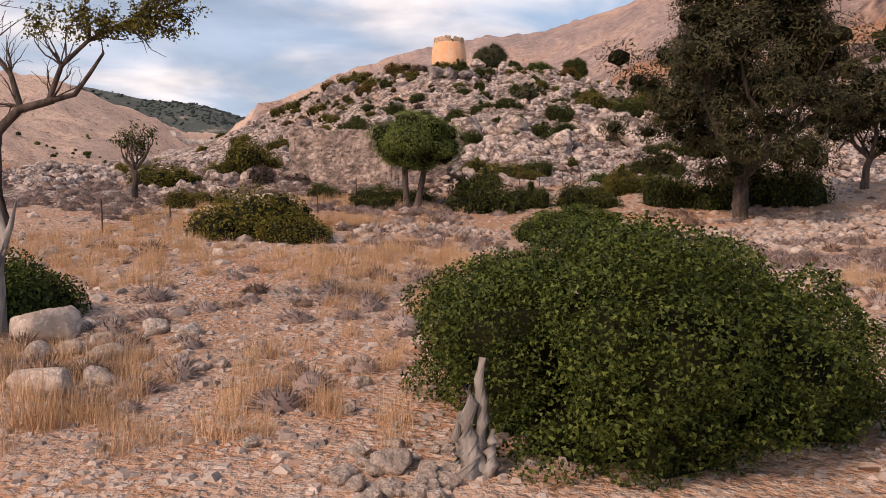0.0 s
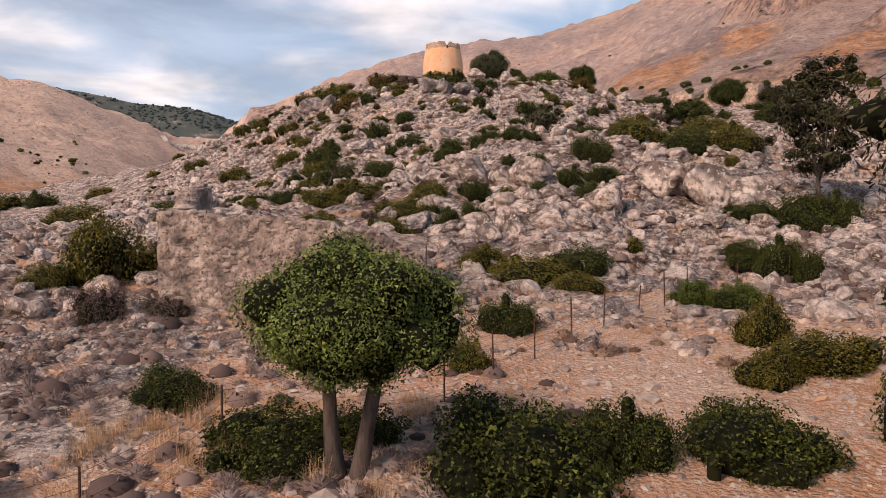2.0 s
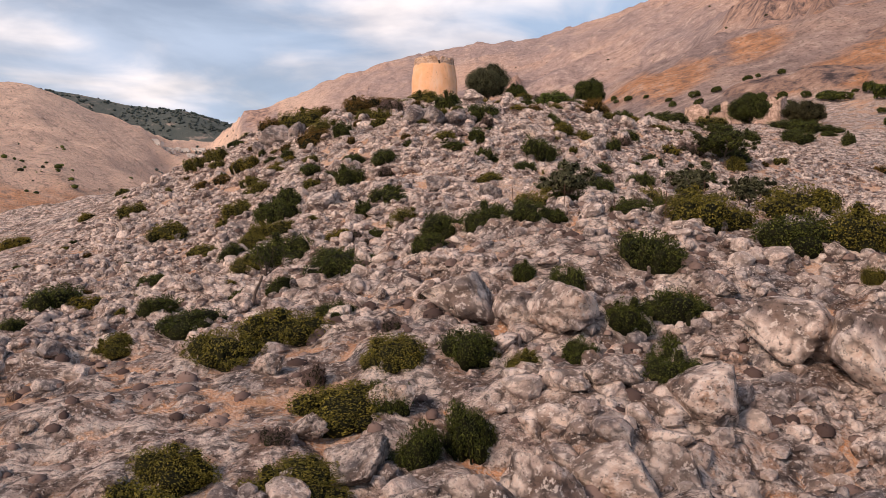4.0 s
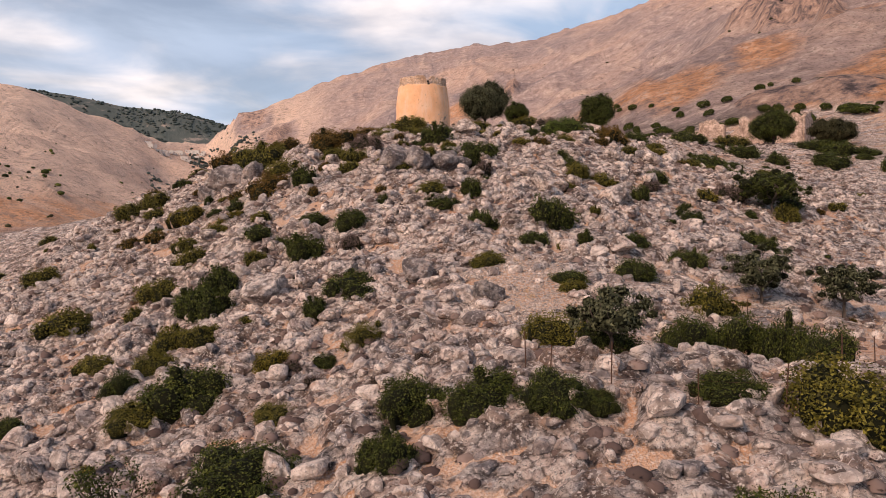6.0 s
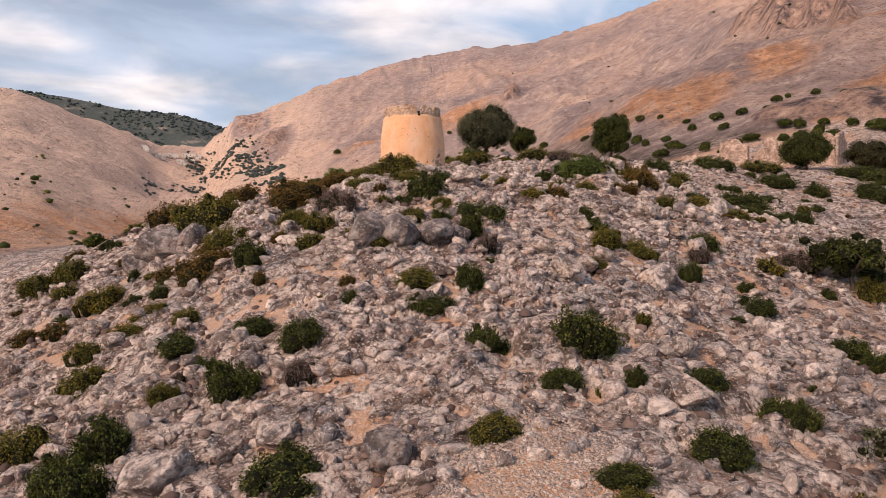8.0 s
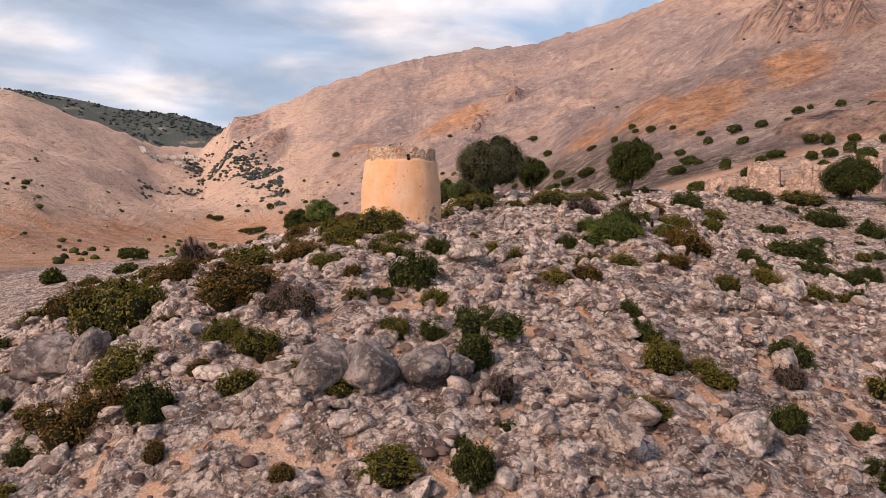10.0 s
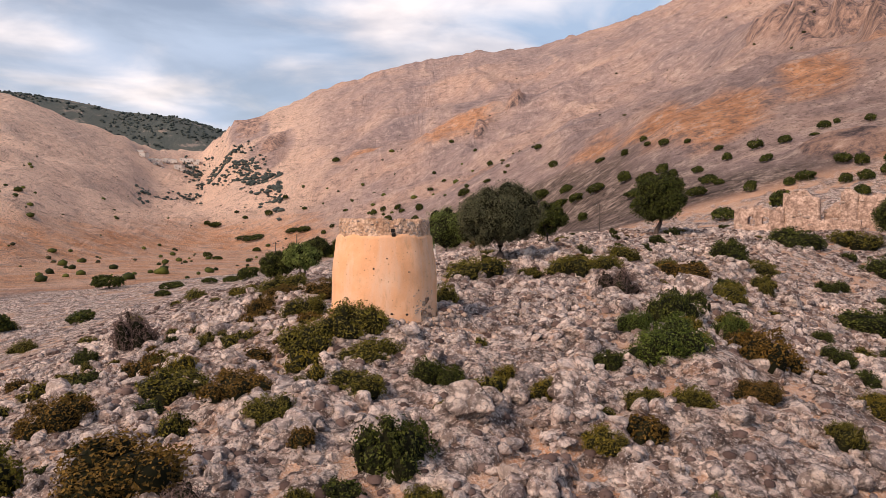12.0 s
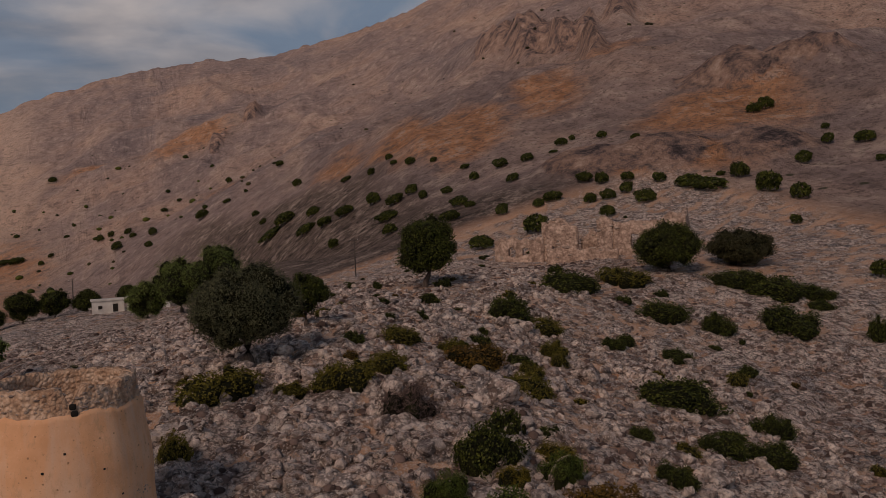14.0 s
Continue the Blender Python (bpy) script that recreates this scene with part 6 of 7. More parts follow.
n = 0
while n < 290:
    x, y = rrng.uniform(-30, 45), rrng.uniform(50, 200)
    _, rk, _, _ = ground(x, y)
    if rk[0] < 0.35 or abs(x - 1.1) < 4.6 and abs(y - 154) < 5:
        continue
    r = rrng.uniform(0.30, 0.80) * (1.3 if rrng.random() < 0.2 else 1.0)
    boulder(x, y, r, r * rrng.uniform(0.7, 1.2), shapes, "weathered grey limestone boulder half sunk in the slope")
    n += 1

# ---------------------------------------------------------------- loose stones, cushions of dry scrub, dry grass
srng = np.random.default_rng(9)
bm = bmesh.new()
bmesh.ops.create_icosphere(bm, subdivisions=1, radius=1.0)
stone_v = np.array([tuple(v.co * (1 + 0.45 * noise.noise(v.co * 2.3))) for v in bm.verts])
stone_f = np.array([[v.index for v in f.verts] for f in bm.faces])
bm.free()


def spots(n, x0, x1, y0, y1, keep):
    px, py = srng.uniform(x0, x1, 4 * n), srng.uniform(y0, y1, 4 * n)
    z, rk, rd, mt = ground(px, py)
    ok = np.nonzero(keep(px, py, rk, rd))[0][:n]
    return px[ok], py[ok], z[ok]


def clear_of(px, py):
    return (np.hypot(px - TOWER[0], py - TOWER[1]) > 3.6) & ~((px > -8.8) & (px < 0.6) & (py > 42.6) & (py < 47.5))


peb_v = np.array([(-0.9, -0.6, -0.6), (0.7, -0.8, -0.6), (0.9, 0.7, -0.6), (-0.6, 0.8, -0.6), (-0.6, -0.35, 0.55), (0.4, -0.6, 0.75), (0.65, 0.35, 0.6), (-0.3, 0.55, 0.8)])
peb_f = np.array([(3, 2, 1, 0), (4, 5, 6, 7), (0, 1, 5, 4), (1, 2, 6, 5), (2, 3, 7, 6), (3, 0, 4, 7)])
px, py, pz = spots(16000, -13, 19, 6, 46, lambda x, y, rk, rd: clear_of(x, y) & (grain(x, y, 4.0, 83, 3) + 0.6 * srng.uniform(-1, 1, len(x)) > -0.30))
scatter("terrace_gravel", peb_v, peb_f, px, py, pz, 0.03 + 0.085 * srng.uniform(0, 1, len(px)) ** 2.4, srng, "pale broken gravel strewn over the red terrace earth", "gravel", M_STONE, (0.35, 0.7), 0.0, 0.3, False)
bm = bmesh.new()
bmesh.ops.create_icosphere(bm, subdivisions=2, radius=1.0)
rock_v = np.array([tuple(v.co * (1 + 0.55 * noise.noise(v.co * 1.4) + 0.55 * noise.noise(v.co * 2.9 + Vector((7, 0, 0))) + 0.12 * noise.noise(v.co * 9))) for v in bm.verts])
rock_f = np.array([[v.index for v in f.verts] for f in bm.faces])
bm.free()

lump_v = []
for s in range(4):
    shift = Vector((13.0 * s, 5.0 * s, 0))
    lump_v.append(np.array([tuple(Vector(v) * (1 + 0.30 * noise.noise(Vector(v) * 1.6 + shift) + 0.16 * noise.noise(Vector(v) * 4.0 + shift))) for v in unit(rock_v)]))
px, py, pz = spots(1900, -15, 24, 9, 46, lambda x, y, rk, rd: clear_of(x, y) & (grain(x, y, 3.0, 81, 2) + 0.35 * srng.uniform(-1, 1, len(x)) > -0.05))
scatter("loose_stones", stone_v, stone_f, px, py, pz, 0.06 + 0.20 * srng.uniform(0, 1, len(px)) ** 3, srng, "loose pale limestone stones strewn over the terrace", "stones", M_STONE, (0.45, 0.8), 0.0, 0.3, False)


def stony_spots(n, y0, y1):
    return spots(n, -34, 52, y0, y1, lambda x, y, rk, rd: clear_of(x, y) & ((y < 186) | (x > -4)) & (srng.uniform(0, 1, len(x)) < (0.15 + 1.2 * rk) * smooth(-0.55, 0.0, grain(x, y, 6.0, 85, 3))))


for s in range(4):
    sharp_me = boulder_mesh("hillside_rock", 520 + s, 2, 0.85, 0.30)
    lv = np.array([tuple(v.co) for v in sharp_me.vertices])
    px, py, pz = stony_spots(2400, 42, 215)
    scatter("hillside_rocks", lv, rock_f, px, py, pz, 0.20 + 0.55 * srng.uniform(0, 1, len(px)) ** 2.4, srng, "jumble of rounded weathered limestone rocks over the hillside", "rocks", M_RUBBLE, (0.55, 1.0), -0.10, 0.5, False)
px, py, pz = stony_spots(16500, 38, 225)
scatter("hillside_stones", stone_v, stone_f, px, py, pz, 0.10 + 0.30 * srng.uniform(0, 1, len(px)) ** 2, srng, "loose limestone stones lying between the rocks", "stones", M_RUBBLE, (0.5, 1.0), -0.05, 0.5, False)
px, py, pz = spots(7500, 3.0, 11.5, 90.5, 103.5, lambda x, y, rk, rd: (((x - 7.2) / 4.0) ** 2 + ((y - 97) / 6.0) ** 2 < 1))
scatter("gravel_apron", peb_v, peb_f, px, py, pz, 0.04 + 0.07 * srng.uniform(0, 1, len(px)), srng, "apron of small pale broken stones on the slope", "gravel", M_STONE, (0.5, 0.9), 0.2, 0.3)
px, py, pz = spots(8500, -7, 8, 4.5, 17, lambda x, y, rk, rd: np.hypot(x - 2.0, y - 8.0) > 2.0)
scatter("near_gravel", peb_v, peb_f, px, py, pz, 0.014 + 0.05 * srng.uniform(0, 1, len(px)) ** 2.5, srng, "pale gravel and pebbles on reddish earth", "gravel", M_STONE, (0.5, 0.9), 0.1, 0.3, False)
a = srng.uniform(0, 2 * math.pi, 800)
d = 3.5 + srng.uniform(0, 1, 800) ** 2 * 4.5
px, py = TOWER[0] + d * np.cos(a), TOWER[1] + d * np.sin(a)
scatter("tower_rubble", stone_v, stone_f, px, py, ground(px, py)[0], 0.06 + 0.20 * srng.uniform(0, 1, 800) ** 2, srng, "fallen building stones heaped round the tower's foot", "stones", M_STONE, (0.6, 1.0), 0.0, 0.3)


def spiky(n, rng, width, core):
    """A cushion of thin twigs over a low dome."""
    d = unit(rng.normal(0, 1, (n, 3)) * np.array([1, 1, 0.8]))
    d[:, 2] = np.abs(d[:, 2])
    side = unit(np.cross(d, rng.normal(0, 1, (n, 3)))) * width
    tip, foot = d * rng.uniform(0.78, 1.0, (n, 1)), d * 0.50
    v = np.stack([foot - side, foot + side, tip], 1).reshape(-1, 3)
    f = np.arange(3 * n).reshape(n, 3)
    cv = [(core * math.cos(b) * math.cos(q), core * math.cos(b) * math.sin(q), core * math.sin(b)) for b in (-0.2, 0.55) for q in np.linspace(0, 2 * math.pi, 8)[:-1]] + [(0, 0, core)]
    cf = []
    for i in range(7):
        j = (i + 1) % 7
        cf += [(i, j, 7 + i), (j, 7 + j, 7 + i), (7 + i, 7 + j, 14)]
    return np.concatenate([v, np.array(cv)]), np.concatenate([f, np.array(cf) + 3 * n])


cv, cf = spiky(16, srng, 0.15, 0.76)
px, py, pz = spots(12500, -36, 70, 31, 235, lambda x, y, rk, rd: clear_of(x, y) & ((y > 46) | (x < 3)) & (((x - 7.2) / 4.4) ** 2 + ((y - 97) / 6.4) ** 2 > 1) & (grain(x, y, 7.0, 91, 3) + 0.6 * srng.uniform(-1, 1, len(x)) > -0.25))
scatter("cushion_scrub", cv, cf, px, py, pz, 0.18 + 0.30 * srng.uniform(0, 1, len(px)) ** 2, srng, "low grey-brown cushions of spiny scrub between the rocks", "scrub", M_DRY, (0.65, 1.0), 0.10)
cv, cf = spiky(170, srng, 0.026, 0.62)
open_ground = lambda x, y: clear_of(x, y) & (np.hypot(x - 1.9, y - 8.7) > 2.7) & (np.hypot(x - 4.3, y - 24.8) > 2.3) & (np.hypot(x + 5.0, y - 23.2) > 2.3)
for material, seed, n, x0, x1, y0, y1, much, label in (
        (M_MAUVE, 93, 330, -12, 17, 7.5, 42, 0.10, "round grey-mauve cushions of dry scrub on the terrace"),
        (M_UMBER, 94, 260, -12, 17, 7.5, 42, 0.08, "round brown cushions of dry scrub on the terrace"),
        (M_MAUVE, 97, 520, -19, 0.5, 28, 48, -0.15, "dense grey-mauve cushions of dry scrub below the hut"),
        (M_MAUVE, 96, 150, 4.0, 12.0, 18, 24, -0.3, "bank of grey-mauve cushions beside the stones")):
    px, py, pz = spots(n, x0, x1, y0, y1, lambda x, y, rk, rd: open_ground(x, y) & (grain(x, y, 4.5, seed, 2) + 0.12 * srng.uniform(-1, 1, len(x)) > much))
    scatter("terrace_scrub", cv, cf, px, py, pz, 0.20 + 0.28 * srng.uniform(0, 1, len(px)) ** 1.3, srng, label, "scrub", material, (0.65, 0.95), 0.08)
# heaps of pale field stones beside the terrace
for hx, hy, rx, ry, n in ((9.2, 25.0, 3.4, 2.0, 850), (-0.4, 26.2, 2.6, 1.7, 260), (7.6, 17.5, 2.4, 3.2, 700), (13.5, 26.5, 2.6, 2.0, 420)):
    q, d = srng.uniform(0, 2 * math.pi, n), srng.uniform(0, 1, n) ** 0.6
    px, py = hx + rx * d * np.cos(q), hy + ry * d * np.sin(q)
    scatter("stone_heap", stone_v, stone_f, px, py, ground(px, py)[0] + 0.10 * np.clip(1 - d, 0, 1), 0.04 + 0.11 * srng.uniform(0, 1, n) ** 2, srng, "heap of pale grey field stones on the terrace", "stones", M_STONE, (0.55, 0.9), 0.0, 0.3, False)


def tuft(n, rng):
    a, lean = rng.uniform(0, 6.28, n), 0.05 + 0.95 * rng.uniform(0, 1, n) ** 1.4
    h = rng.uniform(0.45, 1.0, n)
    q, d = rng.uniform(0, 6.28, n), 0.42 * rng.uniform(0, 1, n) ** 0.7
    foot = np.stack([d * np.cos(q), d * np.sin(q), np.zeros(n) - 0.05], 1)
    tip = foot + np.stack([np.cos(a) * np.sin(lean), np.sin(a) * np.sin(lean), np.cos(lean)], 1) * h[:, None]
    side = np.stack([-np.sin(a), np.cos(a), np.zeros(n)], 1) * 0.0055
    v = np.stack([foot - side, foot + side, tip], 1).reshape(-1, 3)
    return v, np.arange(3 * n).reshape(n, 3)


tv, tf = tuft(130, srng)
px, py, pz = spots(1050, -11, 12, 6.5, 36, lambda x, y, rk, rd: open_ground(x, y) & (grain(x, y, 4.0, 95, 3) - 0.012 * np.abs(y - 16) + 0.22 * smooth(3, -3, x) > 0.13 + 0.22 * srng.uniform(-1, 1, len(x))) & (rd < 0.6))
scatter("dry_grass", tv, tf, px, py, pz, 0.28 + 0.30 * srng.uniform(0, 1, len(px)) ** 1.3, srng, "tufts of straw-coloured dry grass on the terrace", "grass", M_GRASS, (0.8, 1.25))
px, py, pz = spots(320, -25, 30, 36, 170, lambda x, y, rk, rd: clear_of(x, y) & (rk < 0.25))
scatter("hillside_grass", tv, tf, px, py, pz, 0.22 + 0.22 * srng.uniform(0, 1, len(px)), srng, "sparse tufts of dry grass on the hillside", "grass", M_GRASS, (0.8, 1.2))


# ---------------------------------------------------------------- wire fences
def fence(line, label, tall=1.05, wires=5):
    top = new("wire_fence")
    rng = random.Random(len(line))
    tops = []
    for x, y in line:
        z = gz(x, y)
        h = tall * rng.uniform(0.88, 1.1)
        lean = (rng.gauss(0, 0.04), rng.gauss(0, 0.04))
        put("post", Tubes().add([(x, y, z - 0.2), (x + lean[0] * 0.5, y + lean[1] * 0.5, z + h * 0.5), (x + lean[0], y + lean[1], z + h)], [0.022, 0.021, 0.02], 6).mesh("post"), M_RUST, top)
        tops.append((x, y, z, h))
    for w in range(wires):
        t = Tubes()
        pts = []
        for (x, y, z, h), (x2, y2, z2, h2) in zip(tops, tops[1:]):
            for s in range(4):
                q = s / 4
                pts.append((x + (x2 - x) * q, y + (y2 - y) * q, z + (z2 - z) * q + (0.12 + 0.8 * w / (wires - 1)) * h - 0.06 * math.sin(math.pi * q)))
        t.add(pts, [0.0035] * len(pts), 4)
        put("wire", t.mesh("wire"), M_RUST, top)
    return tagged(top, label, "fence")


fence([(-9.3, 22.5), (-8.4, 25.4), (-6.6, 28.9), (-4.6, 30.2), (-3.5, 33.4), (-1.9, 34.8), (0.4, 35.8), (1.5, 37.3), (2.6, 38.8), (3.8, 40.7), (4.9, 42.0), (6.3, 43.8), (7.6, 45.6), (8.8, 47.1), (11.0, 48.5), (13.5, 50.0)],
      "rusty iron posts with sagging wire along the terrace edge")
fence([(5.4, 82.3), (6.1, 81.3), (7.7, 79.3), (10.0, 78.0), (12.4, 77.6), (15.0, 79.5), (18.5, 84.0), (19.0, 90.0), (17.8, 94.6), (17.2, 97.5)], "rusty iron posts with wire round the olive plot", 1.25)


# ---------------------------------------------------------------- poles, hut and village
def utility_pole(x, y, h):
    top = new("utility_pole")
    top.location = (x, y, gz(x, y) - 0.3)
    put("pole", Tubes().add([(0, 0, 0), (0, 0, h * 0.5), (0, 0, h)], [0.14, 0.12, 0.09], 8).mesh("pole"), M_POLE, top)
    arm = put("crossarm", Tubes().add([(-0.8, 0, h - 0.4), (0.8, 0, h - 0.4)], [0.06, 0.06], 6).mesh("crossarm"), M_POLE, top)
    for dx in (-0.7, 0.7):
        put("insulator", Tubes().add([(dx, 0, h - 0.36), (dx, 0, h - 0.24), (dx, 0, h - 0.14)], [0.03, 0.06, 0.04], 6).mesh("insulator"), M_WHITE, arm)
    tagged(top, "wooden utility pole with a short crossarm", "pole", "utility poles")


for x, y, h in ((-27.0, 292.0, 8.0), (-33.0, 298.0, 7.0), (38.0, 270.0, 7.5), (-16.0, 320.0, 7.5)):
    utility_pole(x, y, h)


def box_mesh(name, sx, sy, sz, bevel=0.04):
    bm = bmesh.new()
    bmesh.ops.create_cube(bm, size=1.0)
    for v in bm.verts:
        v.co = (v.co.x * sx, v.co.y * sy, (v.co.z + 0.5) * sz)
    bmesh.ops.bevel(bm, geom=bm.edges[:], offset=bevel, segments=2, affect="EDGES")
    me = bpy.data.meshes.new(name)
    bm.to_mesh(me)
    bm.free()
    return me


def small_house(name, x, y, sx, sy, sz, turn, label, roof=None, group=""):
    top = new(name)
    top.location, top.rotation_euler = (x, y, gz(x, y) - 0.4), (0, 0, turn)
    put("wall", box_mesh("wall", sx, sy, sz), M_WHITE, top)
    slab = put("roof", box_mesh("roof", sx + 0.4, sy + 0.4, 0.3), roof or M_WHITE, top)
    slab.location.z = sz
    for name2, px_, w, z, h in (("door", sx * 0.22, sx * 0.16, 0.42, min(2.1, sz * 0.6)), ("window", -sx * 0.25, sx * 0.13, sz * 0.42, sz * 0.25)):
        ob = put(name2, box_mesh(name2, w, 0.12, h, 0.02), M_DARK, top)
        ob.location = (px_, -sy / 2 - 0.02, z)
        ledge = put("sill" if name2 == "window" else "threshold", box_mesh("ledge", w * 1.2, 0.3, 0.10, 0.02), M_WHITE, ob)
        ledge.location.z = -0.10
    tagged(top, label, "house", group)


small_house("white_hut", -6.4, 285.6, 5.6, 4.0, 2.5, 0.1, "small white-walled hut with a dark doorway on the flat")
small_house("ochre_shed", 1.0, 281.0, 7.5, 4.0, 2.6, 0.0, "low pale shed with a dark doorway among trees")
hrng = random.Random(12)
for n in range(36):
    q = hrng.random()
    b, r = radians(-20.0 + 4.0 * q + hrng.gauss(0, 0.15)), 1580 + 240 * q + hrng.gauss(0, 40)
    small_house("village_house", 5 + r * math.sin(b), 105 + r * math.cos(b), hrng.uniform(8, 15), hrng.uniform(8, 12), hrng.uniform(5, 8), hrng.uniform(-0.4, 0.4), "white village house far off below the wooded ridge", M_ROOF if n % 3 == 0 else None, "village houses")


# ---------------------------------------------------------------- scattered trees of the lower slopes
def far_tree(seed, count):
    rng = np.random.default_rng(seed)
    top = new("slope_tree")
    cs, rs = mounds(rng, 6, 0.5, 0.7)
    p, nn = on_mounds(cs, rs, count, rng, -0.1)
    up = np.array([0, 0, 0.30])
    put("crown", leaves("crown", p * np.array([1, 1, 0.85]) + up, nn, 0.10, rng, 0.6), M_GREEN, top)
    put("trunk", Tubes().add([(0, 0, -0.2), (0.03, 0, 0.15), (0, 0.02, 0.4)], [0.08, 0.06, 0.05], 6).mesh("trunk"), M_BARK, top)
    return tagged(top, "small dark olive or carob tree on the bare slope", "tree", "trees on the slope")


GROVE_LOW = [(90.7, 316.2, 4.2, 2.4), (108.9, 328.6, 3.0, 1.0), (122.8, 325.7, 3.7, 2.5), (123.6, 309.5, 2.8, 1.9), (75.8, 316.0, 5.6, 2.9), (75.6, 308.0, 3.1, 1.7), (59.5, 323.8, 5.2, 3.3), (67.4, 300.0, 5.1, 3.0), (76.1, 288.9, 3.4, 3.9), (62.1, 266.1, 5.0, 3.1), (87.8, 287.5, 4.7, 2.6), (83.9, 286.6, 2.9, 2.3), (99.3, 293.1, 4.9, 2.8), (101.3, 288.8, 3.8, 3.3), (92.7, 279.0, 3.1, 2.8), (96.8, 278.0, 3.6, 2.6), (89.9, 266.8, 3.6, 2.9), (106.1, 285.3, 3.8, 2.5), (101.5, 278.3, 3.4, 3.1), (101.2, 270.3, 5.0, 3.3), (110.3, 278.6, 3.7, 2.4), (113.0, 271.8, 6.6, 2.9), (114.2, 265.9, 7.7, 3.1), (123.5, 268.4, 5.3, 4.0), (120.7, 271.0, 2.4, 1.3)]
GROVE_LOW_EAST = [(120.4, 255.5, 5.3, 5.0), (74.6, 268.0, 5.8, 4.6), (162.8, 311.0, 5.2, 3.5), (168.2, 312.4, 4.6, 4.3), (159.0, 280.7, 2.3, 1.8), (151.3, 272.4, 3.2, 2.9), (157.2, 266.8, 5.1, 3.2), (148.7, 254.5, 2.0, 3.4), (138.8, 266.2, 3.8, 3.3), (120.9, 247.5, 4.3, 3.8), (109.1, 235.4, 2.4, 1.9), (92.6, 202.0, 2.9, 3.3)]
GROVE_HIGH = [(69.4, 608.7, 4.8, 4.1), (64.0, 507.8, 4.9, 4.4), (71.1, 432.1, 6.2, 2.0), (74.7, 404.0, 3.1, 2.9), (81.0, 402.6, 2.9, 3.3), (79.8, 392.2, 2.8, 2.0), (81.7, 378.3, 3.8, 2.8), (86.6, 369.6, 2.6, 1.8), (90.7, 352.0, 3.0, 1.7), (87.7, 336.2, 3.6, 2.8), (95.7, 335.0, 4.6, 3.3), (101.7, 330.5, 4.2, 2.6), (114.1, 333.8, 4.1, 2.7), (118.1, 334.6, 2.0, 2.4), (66.1, 366.8, 4.8, 5.0), (68.9, 353.9, 5.8, 3.4), (74.1, 352.7, 4.4, 3.4), (74.1, 341.7, 3.6, 2.9), (79.2, 335.6, 3.5, 2.2), (44.7, 515.8, 4.4, 3.3), (43.9, 478.9, 3.3, 2.8), (48.8, 442.0, 9.5, 5.0), (55.0, 412.9, 5.2, 3.7), (53.7, 384.6, 5.6, 3.4), (49.6, 398.9, 7.9, 3.6), (59.0, 378.0, 6.6, 3.7), (43.1, 445.5, 11.4, 3.2), (63.9, 343.5, 7.3, 2.9), (50.1, 352.8, 3.3, 3.3), (24.3, 616.3, 9.0, 5.5), (37.7, 611.3, 4.8, 2.7), (48.7, 608.1, 2.7, 4.1)]
GROVE_FAR = [(-119.0, 1159.4, 10.1, 7.2), (-24.2, 778.0, 6.4, 4.6), (-44.8, 801.3, 6.6, 7.6), (-37.5, 798.9, 5.6, 5.6), (-29.9, 741.7, 8.6, 6.9), (-4.7, 687.5, 7.9, 6.3), (-7.1, 660.7, 5.2, 4.5), (-20.2, 760.0, 6.2, 4.4), (2.1, 802.5, 6.6, 3.8), (13.9, 813.1, 4.8, 2.9), (52.7, 794.1, 5.6, 5.6), (-75.6, 924.4, 4.5, 3.4), (-80.5, 904.8, 5.5, 3.3), (-164.1, 1050.2, 6.5, 11.8), (-170.8, 989.5, 8.6, 9.8), (-127.6, 879.2, 13.9, 5.3), (-114.3, 869.0, 13.6, 6.3), (-151.4, 834.2, 8.1, 5.1), (-181.8, 913.6, 16.9, 4.5), (-167.3, 897.0, 22.0, 5.5), (-91.2, 827.5, 4.9, 4.9), (-85.8, 842.9, 5.0, 4.0), (-247.9, 1027.7, 7.8, 6.5), (-231.5, 1001.3, 15.1, 7.6)]
GROVE_FAR_WEST = [(-158.3, 700.1, 7.5, 5.0), (-141.1, 661.1, 7.8, 3.1)]
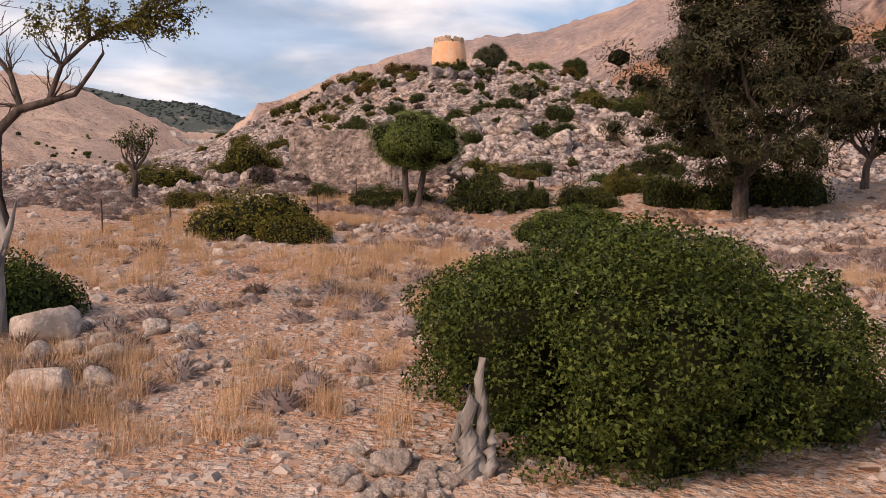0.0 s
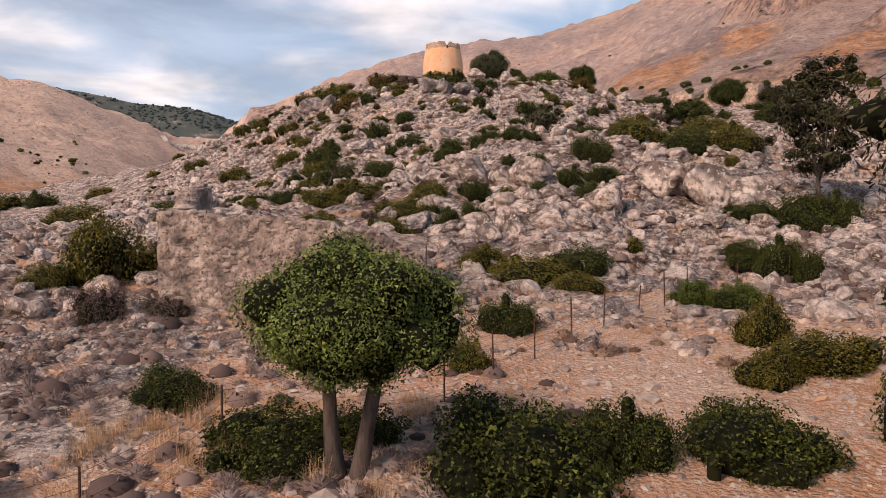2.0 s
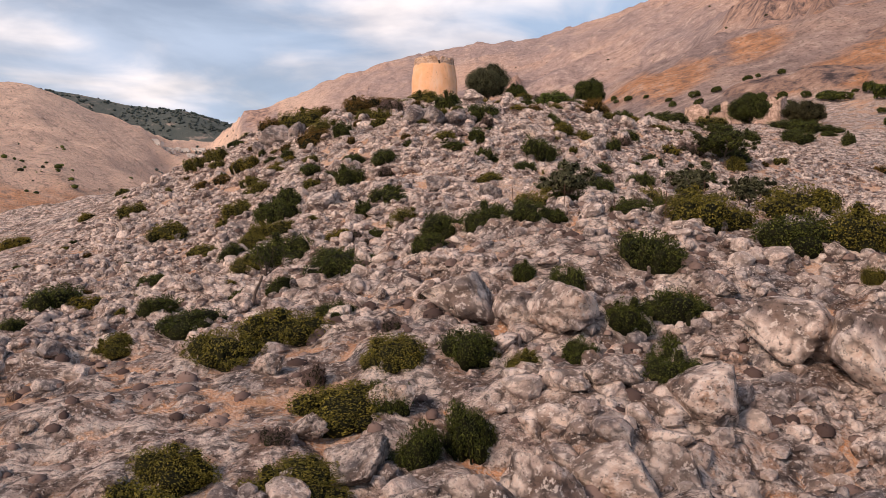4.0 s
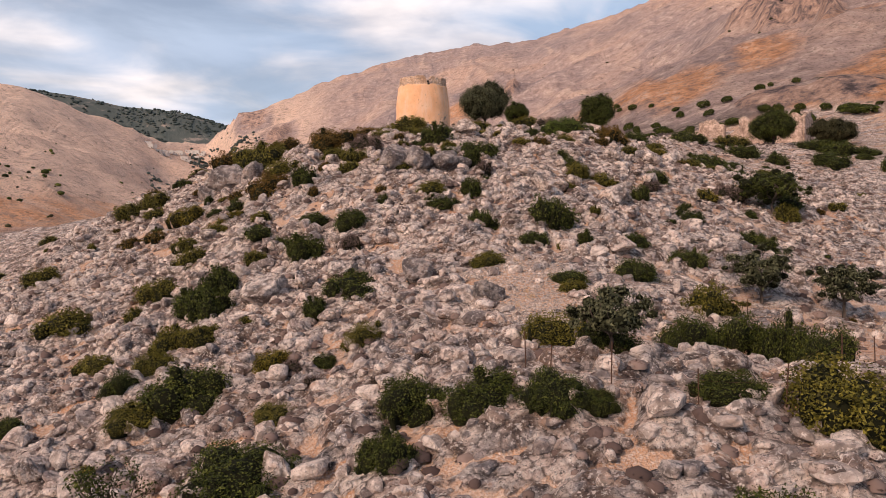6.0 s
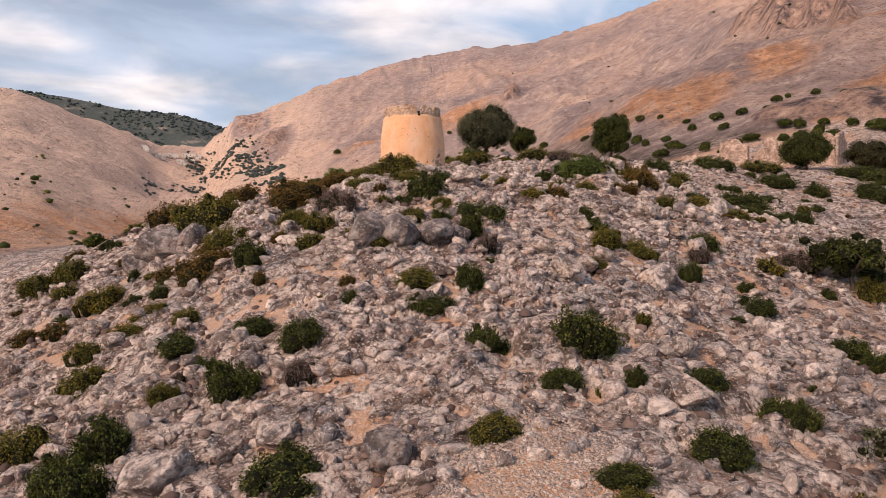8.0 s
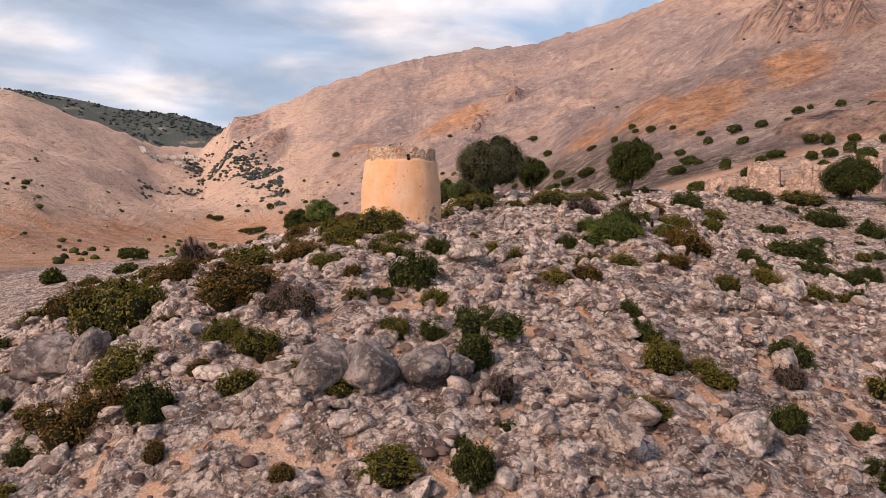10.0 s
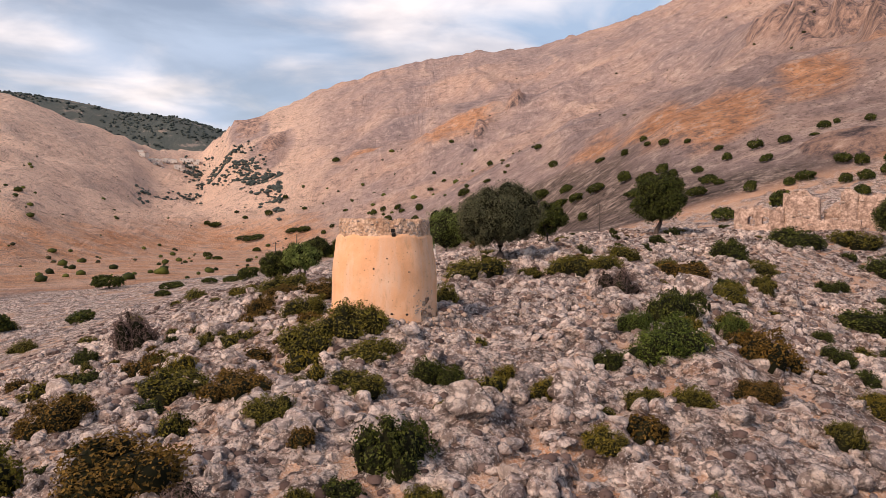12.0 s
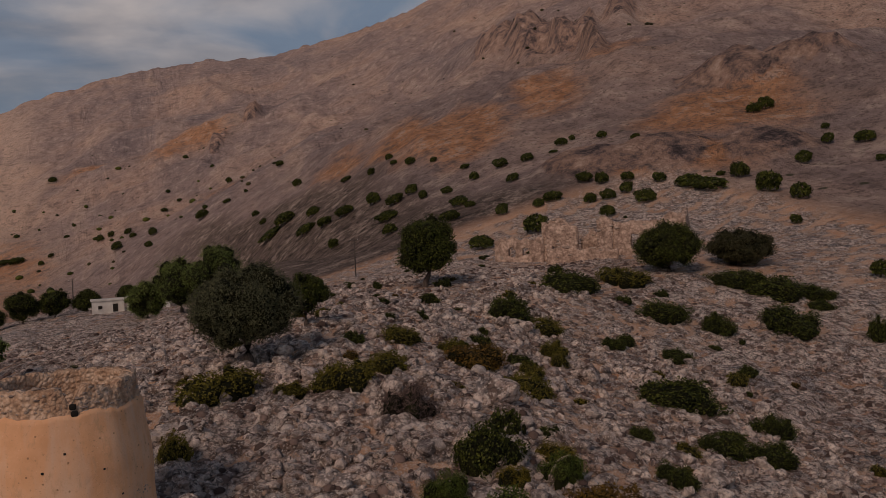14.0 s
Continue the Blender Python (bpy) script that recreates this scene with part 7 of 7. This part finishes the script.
PLATEAU = [(-72.2, 298.4, 7.3, 4.1), (-51.5, 279.6, 6.5, 1.8), (-42.5, 275.8, 3.8, 1.5), (-29.3, 253.4, 4.3, 2.7), (-58.5, 223.0, 4.3, 3.3), (-44.9, 218.5, 4.0, 2.2), (-46.2, 257.2, 3.4, 1.6), (-30.5, 245.1, 2.7, 1.4)]
GROVE = PLATEAU + GROVE_LOW + GROVE_LOW_EAST + GROVE_HIGH + GROVE_FAR + GROVE_FAR_WEST
plant([far_tree(400 + s, 800) for s in range(5)], [(x, y, w * 1.15, min(h * 0.82, w * 0.8)) for x, y, w, h in GROVE], brng)

blob_v, blob_f = stone_v.copy(), stone_f
blob_v[:, 2] = blob_v[:, 2] * 0.8 + 0.5


def far_scrub(name, n, b0, b1, r0, r1, s0, s1, label, material, across=0.0):
    """Dark bushes and trees over a stretch of far slope; with across, along the line from (b0, r0) to (b1, r1), so many metres to each side."""
    q = srng.uniform(0, 1, n)
    b = np.radians(b0 + (b1 - b0) * q)
    r = r0 + (r1 - r0) * q + across * srng.normal(0, 1, n) if across else srng.uniform(r0, r1, n)
    x, y = 5 + r * np.sin(b), 105 + r * np.cos(b)
    keep = grain(x, y, 70.0 if across else 160.0, 99, 3) > -0.15
    x, y = x[keep], y[keep]
    scatter(name, blob_v, blob_f, x, y, ground(x, y)[0], srng.uniform(s0, s1, len(x)), srng, label, "trees", material, (0.7, 1.0), 0.0)


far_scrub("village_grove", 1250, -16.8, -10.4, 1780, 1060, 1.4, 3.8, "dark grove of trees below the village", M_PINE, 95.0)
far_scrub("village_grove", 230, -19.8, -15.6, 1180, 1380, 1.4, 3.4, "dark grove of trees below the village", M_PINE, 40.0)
far_scrub("valley_scrub", 200, -40, 3, 330, 1000, 0.9, 3.2, "dark bushes dotted over the dry valley floor", M_GREEN)
far_scrub("mountain_scrub", 260, -30, 46, 450, 1400, 0.7, 1.9, "small dark bushes dotted over the bare mountain", M_TREE)
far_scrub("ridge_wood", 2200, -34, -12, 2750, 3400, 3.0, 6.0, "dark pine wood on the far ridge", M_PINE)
